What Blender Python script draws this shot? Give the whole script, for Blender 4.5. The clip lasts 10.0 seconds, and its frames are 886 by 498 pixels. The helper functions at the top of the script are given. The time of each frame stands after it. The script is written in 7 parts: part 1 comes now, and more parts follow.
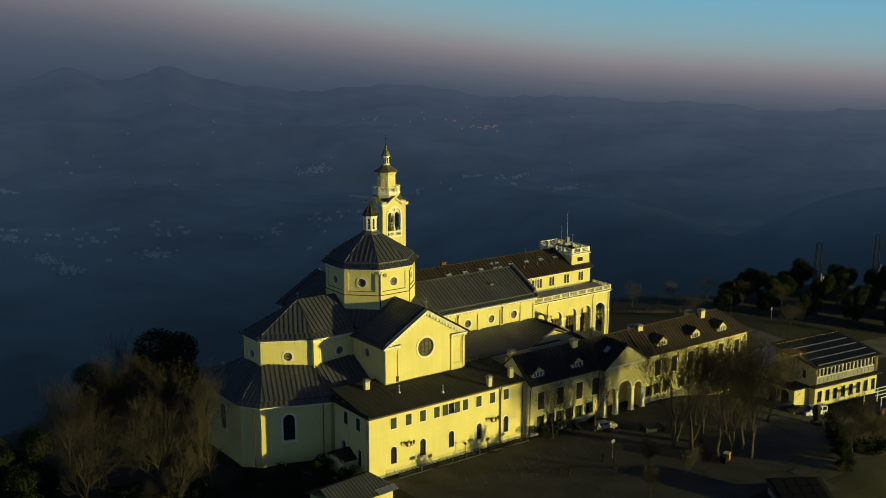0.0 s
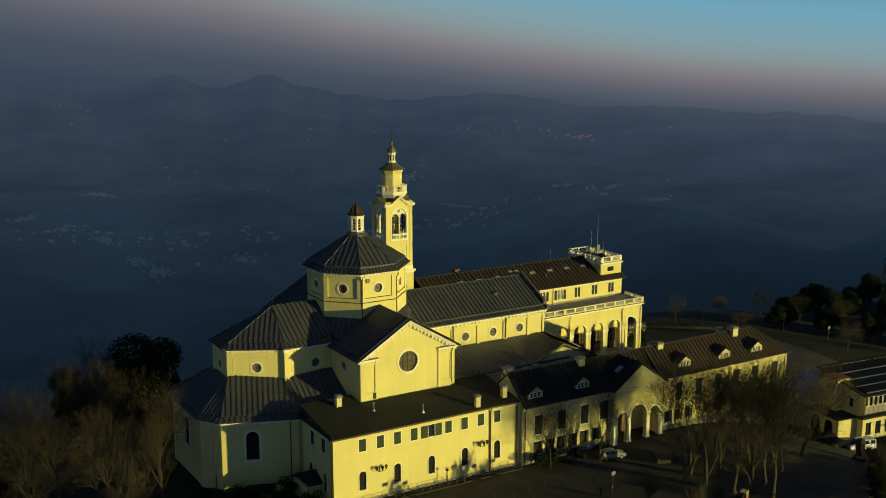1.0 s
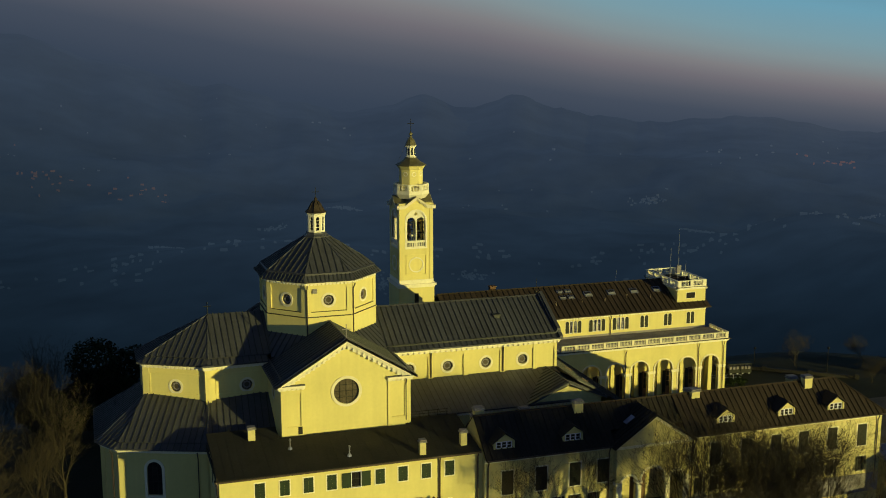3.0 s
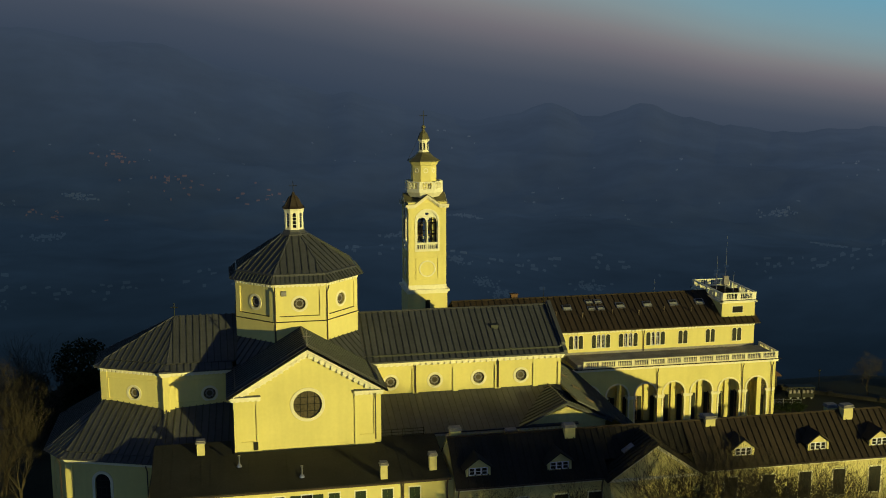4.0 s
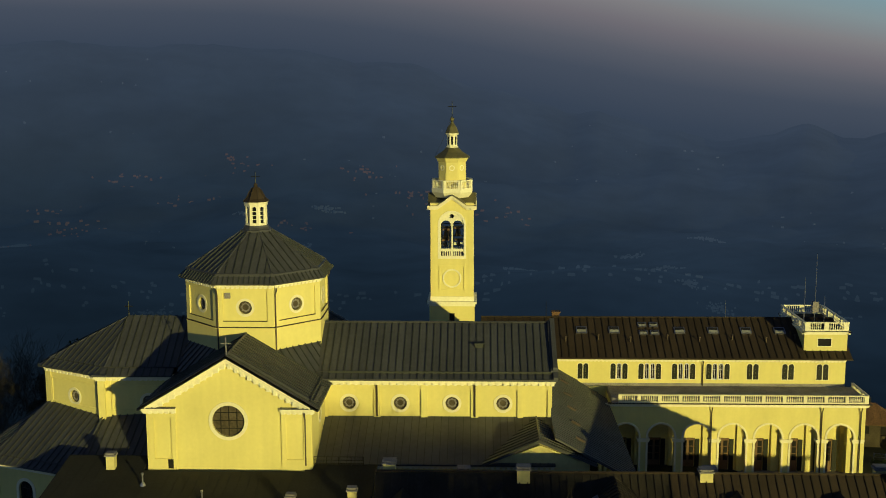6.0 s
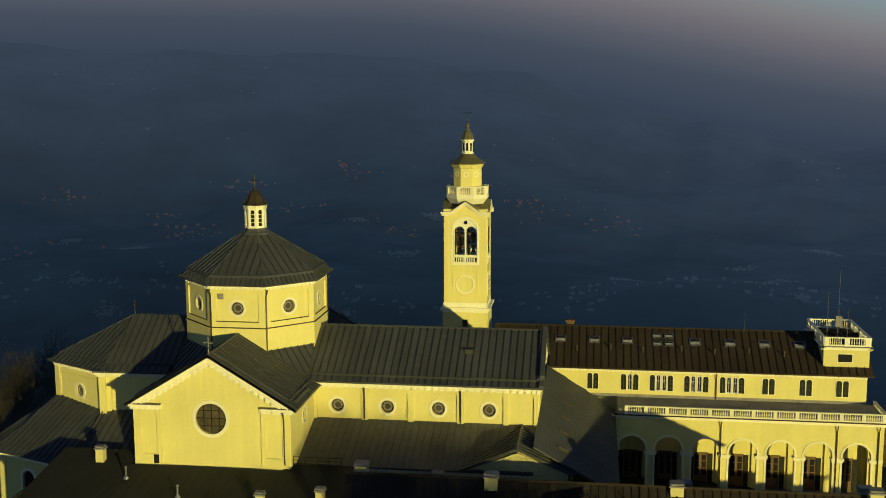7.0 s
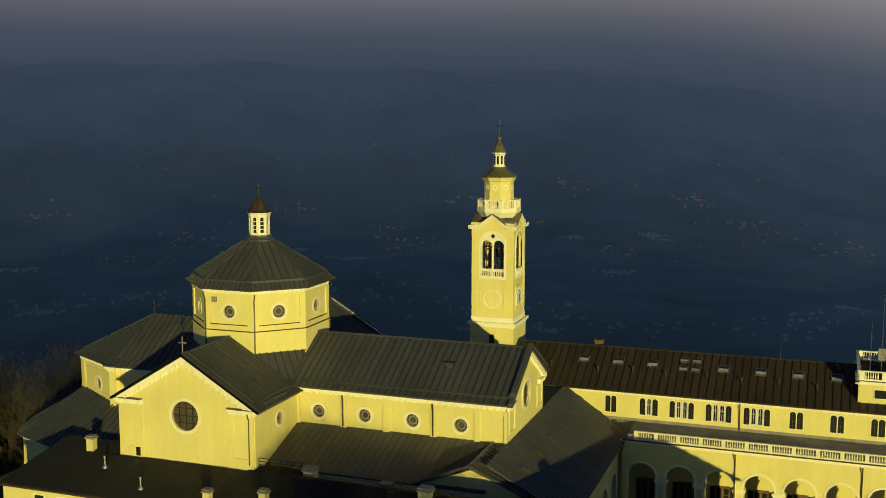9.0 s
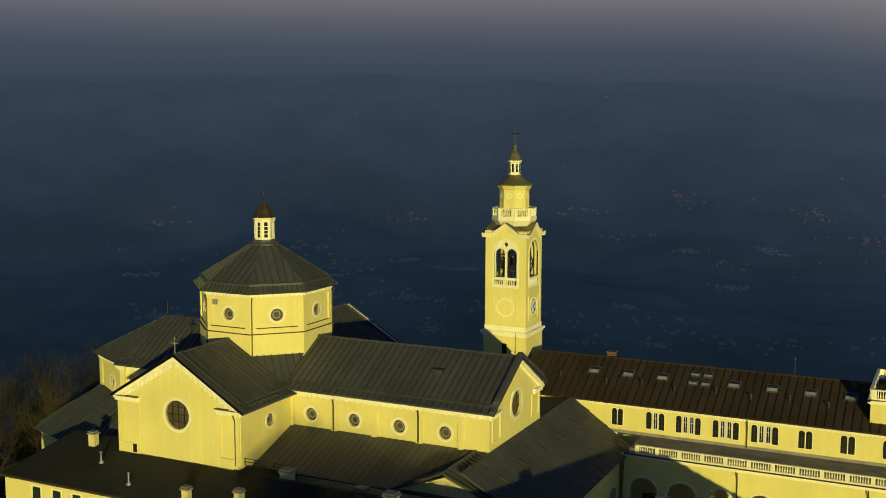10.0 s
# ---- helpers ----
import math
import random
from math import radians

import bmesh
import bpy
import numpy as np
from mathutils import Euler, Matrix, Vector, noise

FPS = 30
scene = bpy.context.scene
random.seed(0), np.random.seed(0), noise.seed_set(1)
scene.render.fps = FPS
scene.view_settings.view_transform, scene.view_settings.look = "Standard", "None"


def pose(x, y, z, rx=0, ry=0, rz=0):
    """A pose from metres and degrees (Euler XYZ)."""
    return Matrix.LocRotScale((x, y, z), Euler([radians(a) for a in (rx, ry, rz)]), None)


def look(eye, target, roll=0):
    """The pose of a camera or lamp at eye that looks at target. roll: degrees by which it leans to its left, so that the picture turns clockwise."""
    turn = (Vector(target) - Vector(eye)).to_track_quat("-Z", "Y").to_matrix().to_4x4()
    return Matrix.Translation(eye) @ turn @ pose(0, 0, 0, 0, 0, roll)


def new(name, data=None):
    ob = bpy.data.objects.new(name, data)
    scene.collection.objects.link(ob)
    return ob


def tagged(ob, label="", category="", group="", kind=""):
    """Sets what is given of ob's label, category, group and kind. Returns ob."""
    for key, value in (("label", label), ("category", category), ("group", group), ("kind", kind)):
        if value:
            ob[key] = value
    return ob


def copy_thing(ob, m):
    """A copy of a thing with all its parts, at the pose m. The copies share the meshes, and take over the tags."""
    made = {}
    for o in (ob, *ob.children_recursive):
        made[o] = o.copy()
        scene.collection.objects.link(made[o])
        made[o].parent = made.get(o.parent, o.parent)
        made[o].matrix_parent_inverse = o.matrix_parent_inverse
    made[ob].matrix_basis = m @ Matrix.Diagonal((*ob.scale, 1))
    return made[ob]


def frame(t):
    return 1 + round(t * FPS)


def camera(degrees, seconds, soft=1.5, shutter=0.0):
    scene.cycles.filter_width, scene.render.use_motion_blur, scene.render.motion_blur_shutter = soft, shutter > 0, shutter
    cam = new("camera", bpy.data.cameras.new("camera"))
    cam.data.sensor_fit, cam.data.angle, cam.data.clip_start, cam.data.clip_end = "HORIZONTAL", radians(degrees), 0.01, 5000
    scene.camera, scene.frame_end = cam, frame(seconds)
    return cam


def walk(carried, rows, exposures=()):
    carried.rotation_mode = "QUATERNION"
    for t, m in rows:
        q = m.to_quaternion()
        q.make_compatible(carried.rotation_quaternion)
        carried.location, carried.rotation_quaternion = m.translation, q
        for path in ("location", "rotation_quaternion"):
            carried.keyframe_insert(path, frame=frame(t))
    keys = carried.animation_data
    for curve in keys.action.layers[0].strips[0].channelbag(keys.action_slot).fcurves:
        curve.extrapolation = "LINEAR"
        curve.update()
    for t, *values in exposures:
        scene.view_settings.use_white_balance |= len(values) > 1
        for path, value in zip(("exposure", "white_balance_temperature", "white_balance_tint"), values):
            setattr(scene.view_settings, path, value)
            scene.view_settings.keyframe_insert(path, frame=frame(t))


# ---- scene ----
cam = camera(44, 10.0, 1.0)
PATH = [
    (0, (-103.01, -144.09, 70.36), (-44.71, -65.53, 49.61), 0.11),
    (0.5, (-90.85, -141.51, 68.03), (-35.88, -60.49, 47.68), 0.11),
    (1, (-78.61, -139.41, 65.81), (-27.52, -55.78, 45.91), 0.10),
    (1.5, (-65.75, -137.06, 63.55), (-19.20, -50.70, 44.19), 0.08),
    (2, (-53.17, -134.78, 61.32), (-11.60, -45.79, 42.54), 0.05),
    (2.5, (-40.42, -131.90, 59.45), (-4.42, -40.43, 41.13), 0.04),
    (4, (-7.65, -119.42, 54.31), (11.62, -22.81, 37.15), -0.07),
    (4.5, (1.99, -114.30, 52.52), (15.40, -16.61, 35.89), -0.12),
    (5, (10.59, -109.04, 51.15), (18.43, -10.69, 34.87), -0.17),
    (5.5, (18.36, -105.59, 49.96), (20.56, -6.87, 34.17), -0.19),
    (7, (38.84, -103.58, 49.12), (25.41, -5.56, 34.56), -0.13),
    (7.5, (45.51, -102.23, 48.95), (26.90, -5.01, 34.77), -0.08),
    (8, (51.99, -100.71, 48.79), (28.34, -4.53, 34.98), -0.06),
    (8.5, (57.96, -98.99, 48.59), (29.65, -4.02, 35.21), 0.00),
    (9, (64.41, -96.80, 48.42), (31.04, -3.43, 35.44), 0.05),
    (9.5, (70.76, -94.44, 48.12), (32.45, -2.91, 35.69), 0.09),
    (10, (76.90, -91.51, 47.94), (33.78, -2.09, 35.96), 0.17),
]
walk(cam, [(t, look(eye, target, roll)) for t, eye, target, roll in PATH], [(0, 0.25), (1, 0.12), (2.2, 0.02), (3, 0.0), (10, 0.0)])

# ---- light ----
SUN_EL, SUN_AZ = radians(4.5), math.atan2(0.545, -0.838)   # azimuth measured from +y towards +x
sun_from = Vector((math.sin(SUN_AZ) * math.cos(SUN_EL), math.cos(SUN_AZ) * math.cos(SUN_EL), math.sin(SUN_EL)))
sun = new("sun", bpy.data.lights.new("sun", "SUN"))
sun.data.energy, sun.data.angle, sun.data.color = 3.52, radians(0.55), (1.0, 0.885, 0.25)
sun.matrix_world = look(sun_from * 200, (0, 0, 0))

world = bpy.data.worlds.new("sky")
scene.world = world
world.use_nodes = True
wn, wl = world.node_tree.nodes, world.node_tree.links
wn.clear()
w_out, w_bg = wn.new("ShaderNodeOutputWorld"), wn.new("ShaderNodeBackground")
sky = wn.new("ShaderNodeTexSky")
sky.sky_type, sky.sun_disc, sky.sun_elevation, sky.sun_rotation = "NISHITA", False, SUN_EL, SUN_AZ
sky.altitude, sky.air_density, sky.dust_density = 800, 1.0, 0.5
dim = wn.new("ShaderNodeMix")
dim.data_type, dim.blend_type = "RGBA", "MULTIPLY"
dim.inputs[0].default_value = 1.0
dim.inputs[7].default_value = (0.042, 0.047, 0.060, 1)
wl.new(sky.outputs[0], dim.inputs[6])
def lin(r, g, b):
    """Linear colour from an everyday one of 0 to 255."""
    return tuple((v / 255 / 12.92) if v <= 10 else ((v / 255 + 0.055) / 1.055) ** 2.4 for v in (r, g, b))


def fill(rp, stops):
    while len(rp.color_ramp.elements) < len(stops):
        rp.color_ramp.elements.new(0.5)
    for el, (q, c) in zip(rp.color_ramp.elements, stops):
        el.position, el.color = q, (*c, 1)


# haze painted by bearing: (bearing, height of its level in degrees, how fast the layers follow one another, how little
# the land's tone is darkened)
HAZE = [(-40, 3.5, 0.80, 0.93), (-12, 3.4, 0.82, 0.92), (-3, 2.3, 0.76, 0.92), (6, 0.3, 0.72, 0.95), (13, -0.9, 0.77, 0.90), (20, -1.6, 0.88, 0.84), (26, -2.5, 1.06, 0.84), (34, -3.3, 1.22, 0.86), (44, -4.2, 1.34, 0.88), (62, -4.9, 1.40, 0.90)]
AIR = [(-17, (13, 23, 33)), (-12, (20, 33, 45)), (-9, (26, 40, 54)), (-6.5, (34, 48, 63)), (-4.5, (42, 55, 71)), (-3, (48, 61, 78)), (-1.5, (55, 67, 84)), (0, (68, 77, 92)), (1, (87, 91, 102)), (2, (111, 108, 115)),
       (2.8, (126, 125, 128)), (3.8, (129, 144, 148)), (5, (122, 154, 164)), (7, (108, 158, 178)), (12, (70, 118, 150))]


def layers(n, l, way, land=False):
    """Nodes that give the tone of the evening haze painted for a direction: by its bearing and its height over the
    haze's level.
    """
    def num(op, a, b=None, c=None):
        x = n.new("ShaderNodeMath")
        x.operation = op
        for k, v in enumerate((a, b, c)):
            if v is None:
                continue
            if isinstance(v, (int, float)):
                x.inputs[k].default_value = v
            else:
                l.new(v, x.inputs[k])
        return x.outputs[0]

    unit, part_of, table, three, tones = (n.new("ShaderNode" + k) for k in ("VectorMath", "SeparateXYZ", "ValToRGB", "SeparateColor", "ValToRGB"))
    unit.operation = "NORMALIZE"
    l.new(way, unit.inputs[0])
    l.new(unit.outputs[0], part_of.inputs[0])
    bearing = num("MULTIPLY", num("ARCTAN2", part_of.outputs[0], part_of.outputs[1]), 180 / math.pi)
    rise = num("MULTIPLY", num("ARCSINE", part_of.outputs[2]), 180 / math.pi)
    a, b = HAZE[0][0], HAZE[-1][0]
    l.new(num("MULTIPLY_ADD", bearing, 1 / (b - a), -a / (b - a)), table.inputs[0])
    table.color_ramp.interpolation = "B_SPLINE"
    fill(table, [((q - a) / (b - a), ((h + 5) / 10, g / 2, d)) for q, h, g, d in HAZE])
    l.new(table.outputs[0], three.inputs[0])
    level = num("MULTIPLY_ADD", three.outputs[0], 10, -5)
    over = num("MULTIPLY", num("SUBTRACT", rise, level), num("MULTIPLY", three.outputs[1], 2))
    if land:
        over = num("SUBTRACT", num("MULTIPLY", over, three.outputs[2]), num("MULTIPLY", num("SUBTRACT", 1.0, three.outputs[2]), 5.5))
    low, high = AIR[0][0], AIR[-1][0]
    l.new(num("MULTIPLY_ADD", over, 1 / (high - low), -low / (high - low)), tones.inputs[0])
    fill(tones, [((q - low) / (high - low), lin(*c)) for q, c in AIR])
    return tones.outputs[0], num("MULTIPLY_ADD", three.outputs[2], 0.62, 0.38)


coord, split, mixer, fade = (wn.new("ShaderNode" + k) for k in ("TexCoord", "SeparateXYZ", "Mix", "MapRange"))
wl.new(coord.outputs["Generated"], split.inputs[0])
fade.inputs[1].default_value, fade.inputs[2].default_value = 0.14, 0.36
wl.new(split.outputs[2], fade.inputs[0])
mixer.data_type = "RGBA"
wl.new(fade.outputs[0], mixer.inputs[0])
wl.new(layers(wn, wl, coord.outputs["Generated"])[0], mixer.inputs[6])
wl.new(dim.outputs[2], mixer.inputs[7])
wl.new(mixer.outputs[2], w_bg.inputs[0])
w_bg.inputs[1].default_value = 1.0
wl.new(w_bg.outputs[0], w_out.inputs[0])


# ---- materials ----
def material(name, color, rough=0.8, metal=0.0, big=(6.0, 0.18), fine=(0.5, 0.12), bump=0.15, streak=0.0, each=0.0, stain=None, spec=0.4):
    """Principled surface with variation at two scales (metres, strength), rain streaks, a stain colour and a tone for each piece."""
    m = bpy.data.materials.new(name)
    m.use_nodes = True
    n, l = m.node_tree.nodes, m.node_tree.links
    b = n["Principled BSDF"]
    b.inputs["Roughness"].default_value, b.inputs["Metallic"].default_value = rough, metal
    b.inputs["Specular IOR Level"].default_value = spec
    geo = n.new("ShaderNodeNewGeometry")

    def grain(size, stretch=(1, 1, 1), detail=4):
        mp, nz = n.new("ShaderNodeMapping"), n.new("ShaderNodeTexNoise")
        mp.inputs["Scale"].default_value = stretch
        l.new(geo.outputs["Position"], mp.inputs[0])
        l.new(mp.outputs[0], nz.inputs["Vector"])
        nz.inputs["Scale"].default_value, nz.inputs["Detail"].default_value = 1.0 / size, detail
        return nz.outputs[0]

    def tone(value, lo, hi):
        r = n.new("ShaderNodeMapRange")
        r.inputs[1].default_value, r.inputs[2].default_value, r.inputs[3].default_value, r.inputs[4].default_value = 0.3, 0.7, lo, hi
        l.new(value, r.inputs[0])
        return r.outputs[0]

    def times(a, b2):
        x = n.new("ShaderNodeMath")
        x.operation = "MULTIPLY"
        l.new(a, x.inputs[0])
        l.new(b2, x.inputs[1])
        return x.outputs[0]

    fine_noise = grain(fine[0])
    level = times(tone(grain(big[0]), 1 - big[1], 1 + big[1]), tone(fine_noise, 1 - fine[1], 1 + fine[1]))
    if streak:
        level = times(level, tone(grain(1.0, (1.4, 1.4, 0.10)), 1 - streak, 1 + 0.4 * streak))
    if each:
        info = n.new("ShaderNodeObjectInfo")
        r = n.new("ShaderNodeMapRange")
        r.inputs[3].default_value, r.inputs[4].default_value = 1 - each, 1 + each
        l.new(info.outputs["Random"], r.inputs[0])
        level = times(level, r.outputs[0])
    base = n.new("ShaderNodeMix")
    base.data_type, base.blend_type = "RGBA", "MULTIPLY"
    base.inputs[0].default_value = 1.0
    base.inputs[6].default_value = (*color, 1)
    if stain:
        st = n.new("ShaderNodeMix")
        st.data_type = "RGBA"
        st.inputs[6].default_value, st.inputs[7].default_value = (*color, 1), (*stain, 1)
        l.new(tone(grain(big[0] * 0.6, (1, 1, 0.6), 6), 0.0, 0.8), st.inputs[0])
        l.new(st.outputs[2], base.inputs[6])
    l.new(level, base.inputs[7])
    l.new(base.outputs[2], b.inputs["Base Color"])
    if bump:
        bp = n.new("ShaderNodeBump")
        bp.inputs["Strength"].default_value, bp.inputs["Distance"].default_value = bump, 0.05
        l.new(fine_noise, bp.inputs["Height"])
        l.new(bp.outputs[0], b.inputs["Normal"])
    return m


PLASTER = material("yellow plaster", (0.76, 0.67, 0.305), 0.9, big=(6, 0.06), fine=(0.35, 0.02), streak=0.04, bump=0.04)
PLASTER_OLD = material("weathered yellow plaster", (0.68, 0.6, 0.31), 0.9, big=(4, 0.14), fine=(0.4, 0.06), streak=0.08, bump=0.12)
TRIM = material("cream trim", (0.86, 0.81, 0.70), 0.85, big=(4, 0.06), fine=(0.3, 0.05), bump=0.06)
COPPER = material("dull green standing seam metal", (0.086, 0.088, 0.115), 0.5, 0.28, big=(5, 0.15), fine=(0.6, 0.10), each=0.10, bump=0.05)
SEAM = material("dark weathered seam", (0.046, 0.051, 0.057), 0.6, 0.2, big=(5, 0.15), fine=(0.6, 0.10), bump=0.0)
SEAM_BROWN = material("dark brown seam", (0.027, 0.020, 0.017), 0.7, 0.2, big=(5, 0.15), fine=(0.6, 0.10), bump=0.0)
GILT = material("olive bronze sheet roof", (0.150, 0.135, 0.080), 0.5, 0.35, big=(3, 0.15), fine=(0.3, 0.12), bump=0.05)
BROWN = material("brown standing seam metal", (0.042, 0.029, 0.024), 0.7, 0.2, big=(5, 0.2), fine=(0.5, 0.12), each=0.12, bump=0.06)
FELT = material("dark bitumen felt", (0.016, 0.0155, 0.017), 0.9, big=(3, 0.3), fine=(0.25, 0.2), bump=0.2)
SLATE = material("dark old roof sheet", (0.022, 0.0175, 0.0175), 0.8, 0.1, big=(3, 0.3), fine=(0.3, 0.2), each=0.2, bump=0.2)
GLASS = material("dark window glass", (0.022, 0.021, 0.024), 0.15, big=(1, 0.1), fine=(0.3, 0.1), bump=0.0, spec=0.6)
IRON = material("dark iron", (0.03, 0.03, 0.03), 0.5, 0.6, fine=(0.2, 0.2), bump=0.1)
PIPE = material("brown gutter pipe", (0.10, 0.075, 0.070), 0.45, 0.5, fine=(0.3, 0.15))
SHUTTER = material("dark green shutter", (0.014, 0.032, 0.016), 0.6, big=(1, 0.2), fine=(0.15, 0.15), each=0.15)
SHUTTER_DARK = material("near black shutter", (0.005, 0.007, 0.006), 0.6, big=(1, 0.2), fine=(0.15, 0.15), each=0.15)
BRONZE = material("bell bronze", (0.10, 0.075, 0.050), 0.4, 0.8, fine=(0.2, 0.2))
WHITE = material("white paint", (0.75, 0.74, 0.920), 0.5, big=(2, 0.06), fine=(0.2, 0.05))
WOOD = material("brown door wood", (0.16, 0.09, 0.055), 0.6, big=(1, 0.2), fine=(0.1, 0.2))
ASPHALT = material("asphalt", (0.038, 0.036, 0.040), 0.92, big=(5, 0.35), fine=(0.25, 0.25), bump=0.35, stain=(0.056, 0.050, 0.042))
GRAVEL = material("gravel court", (0.085, 0.078, 0.088), 0.95, big=(4, 0.3), fine=(0.15, 0.3), bump=0.4)
GRASS = material("dry winter grass", (0.016, 0.020, 0.011), 0.95, big=(7, 0.4), fine=(0.3, 0.35), bump=0.6, stain=(0.022, 0.018, 0.011))
BARK = material("grey brown bark", (0.058, 0.046, 0.034), 0.9, big=(2, 0.25), fine=(0.1, 0.3), bump=0.4)
TWIG = material("bare twigs", (0.044, 0.034, 0.024), 0.9, big=(3, 0.3), fine=(0.5, 0.2), bump=0.0, each=0.15)
LEAF = material("dark evergreen leaves", (0.020, 0.030, 0.014), 0.95, big=(2, 0.4), fine=(0.3, 0.4), bump=0.0, spec=0.1)
# pale colour that stands in for sky reflected in the skylights
SKY_SHEEN = material("pale sky reflection painted on pane", (0.30, 0.30, 0.34), 0.6, big=(1, 0.3), fine=(0.3, 0.1), bump=0.0)
STONE = material("grey stone", (0.26, 0.24, 0.280), 0.9, big=(2, 0.25), fine=(0.15, 0.25), bump=0.3)
RUSSET = material("russet roof tiles", (0.13, 0.07, 0.045), 0.85, big=(2, 0.2), fine=(0.2, 0.25), each=0.15)
TERRACOTTA = material("terracotta edge", (0.30, 0.12, 0.05), 0.85, big=(2, 0.2), fine=(0.2, 0.2))
SOLAR = material("solar panel", (0.008, 0.008, 0.010), 0.6, big=(2, 0.1), fine=(0.3, 0.1), bump=0.0, spec=0.15)
ALU = material("aluminium", (0.45, 0.45, 0.600), 0.35, 0.9, fine=(0.3, 0.1))
CAR_SILVER = material("silver grey car paint", (0.34, 0.34, 0.36), 0.3, 0.3, fine=(0.4, 0.1), bump=0)
CAR_DARK = material("dark car paint", (0.03, 0.035, 0.04), 0.25, 0.3, fine=(0.4, 0.1), bump=0)
TYRE = material("rubber", (0.02, 0.02, 0.02), 0.8)
LINE = material("worn white road paint", (0.11, 0.105, 0.095), 0.9, big=(1.0, 0.5), fine=(0.2, 0.4))


def haze_glow_material(name="distance with painted haze glow", gain=(1.0, 1.0, 1.0), grain=1.0):
    """Far valley and mountains: dark woods, with the glow of kilometres of evening haze painted into the emission."""
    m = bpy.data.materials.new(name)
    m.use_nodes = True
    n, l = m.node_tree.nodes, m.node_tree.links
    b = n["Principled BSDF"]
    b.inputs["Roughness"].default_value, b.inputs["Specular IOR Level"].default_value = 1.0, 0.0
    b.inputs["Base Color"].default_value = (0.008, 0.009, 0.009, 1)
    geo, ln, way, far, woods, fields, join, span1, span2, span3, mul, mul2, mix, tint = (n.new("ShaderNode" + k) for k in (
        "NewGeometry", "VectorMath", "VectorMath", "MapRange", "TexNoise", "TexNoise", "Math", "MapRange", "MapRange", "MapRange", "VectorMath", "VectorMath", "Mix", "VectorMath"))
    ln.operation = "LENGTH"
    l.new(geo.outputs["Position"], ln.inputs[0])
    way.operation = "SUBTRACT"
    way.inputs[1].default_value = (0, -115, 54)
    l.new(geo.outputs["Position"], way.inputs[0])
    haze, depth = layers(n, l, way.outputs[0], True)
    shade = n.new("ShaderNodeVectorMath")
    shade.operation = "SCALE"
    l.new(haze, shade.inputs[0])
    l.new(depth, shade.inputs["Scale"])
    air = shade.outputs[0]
    # painted haze: the glow of nearer hills is made darker and bluer than that of the far ones
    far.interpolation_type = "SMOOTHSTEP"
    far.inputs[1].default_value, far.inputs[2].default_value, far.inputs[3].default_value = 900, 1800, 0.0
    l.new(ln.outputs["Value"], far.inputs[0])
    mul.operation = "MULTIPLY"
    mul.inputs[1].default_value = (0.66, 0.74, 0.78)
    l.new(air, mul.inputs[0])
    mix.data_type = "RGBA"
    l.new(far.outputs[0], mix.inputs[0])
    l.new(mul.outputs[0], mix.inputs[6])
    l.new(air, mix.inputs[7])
    # woods and fields mottle the glow, evened out with distance as painted haze
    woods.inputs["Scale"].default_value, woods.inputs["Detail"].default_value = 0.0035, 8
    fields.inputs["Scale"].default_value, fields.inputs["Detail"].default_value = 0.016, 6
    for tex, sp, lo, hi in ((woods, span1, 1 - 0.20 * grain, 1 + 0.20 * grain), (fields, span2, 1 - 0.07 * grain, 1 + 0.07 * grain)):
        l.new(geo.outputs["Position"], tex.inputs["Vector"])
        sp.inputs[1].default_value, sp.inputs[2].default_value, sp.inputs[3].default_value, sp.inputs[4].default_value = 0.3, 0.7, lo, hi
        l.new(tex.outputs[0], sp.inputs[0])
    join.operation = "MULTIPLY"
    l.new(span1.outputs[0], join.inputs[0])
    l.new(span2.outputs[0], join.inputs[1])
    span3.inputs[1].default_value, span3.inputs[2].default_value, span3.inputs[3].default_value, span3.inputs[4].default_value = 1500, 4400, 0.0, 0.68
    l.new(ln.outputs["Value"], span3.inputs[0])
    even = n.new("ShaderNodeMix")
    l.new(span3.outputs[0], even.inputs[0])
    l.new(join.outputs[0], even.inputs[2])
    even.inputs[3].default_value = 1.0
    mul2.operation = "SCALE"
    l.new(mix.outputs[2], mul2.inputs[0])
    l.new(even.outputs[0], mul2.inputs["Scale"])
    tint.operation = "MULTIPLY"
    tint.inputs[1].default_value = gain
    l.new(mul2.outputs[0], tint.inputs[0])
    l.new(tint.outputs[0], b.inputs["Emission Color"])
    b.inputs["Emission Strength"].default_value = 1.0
    return m


DISTANCE = haze_glow_material()
# houses emit the haze tone, brightened; the red gain paints in low sun
VILLAGE = haze_glow_material("pale village walls with painted haze glow", (1.66, 1.5, 1.36))
VILLAGE_RED = haze_glow_material("russet village walls with painted sun and haze glow", (3.0, 1.35, 1.0))


RIM = material("pale yellow window surround", (0.82, 0.755, 0.620), 0.9, big=(4, 0.05), fine=(0.3, 0.04), bump=0.05)
LEADED = material("brownish leaded glass", (0.085, 0.068, 0.050), 0.35, big=(1.5, 0.3), fine=(0.3, 0.3), bump=0.1)


# ---- building blocks ----
def thing(name, x=0.0, y=0.0, z=0.0, rz=0.0, label="", category="", group="", kind=""):
    ob = new(name)
    ob.matrix_basis = pose(x, y, z, 0, 0, rz)
    return tagged(ob, label, category, group, kind)


def part(name, bm, mat, parent, label="", kind=""):
    me = bpy.data.meshes.new(name)
    bm.to_mesh(me)
    bm.free()
    me.materials.append(mat)
    ob = new(name, me)
    ob.parent = parent
    return tagged(ob, label, kind=kind)


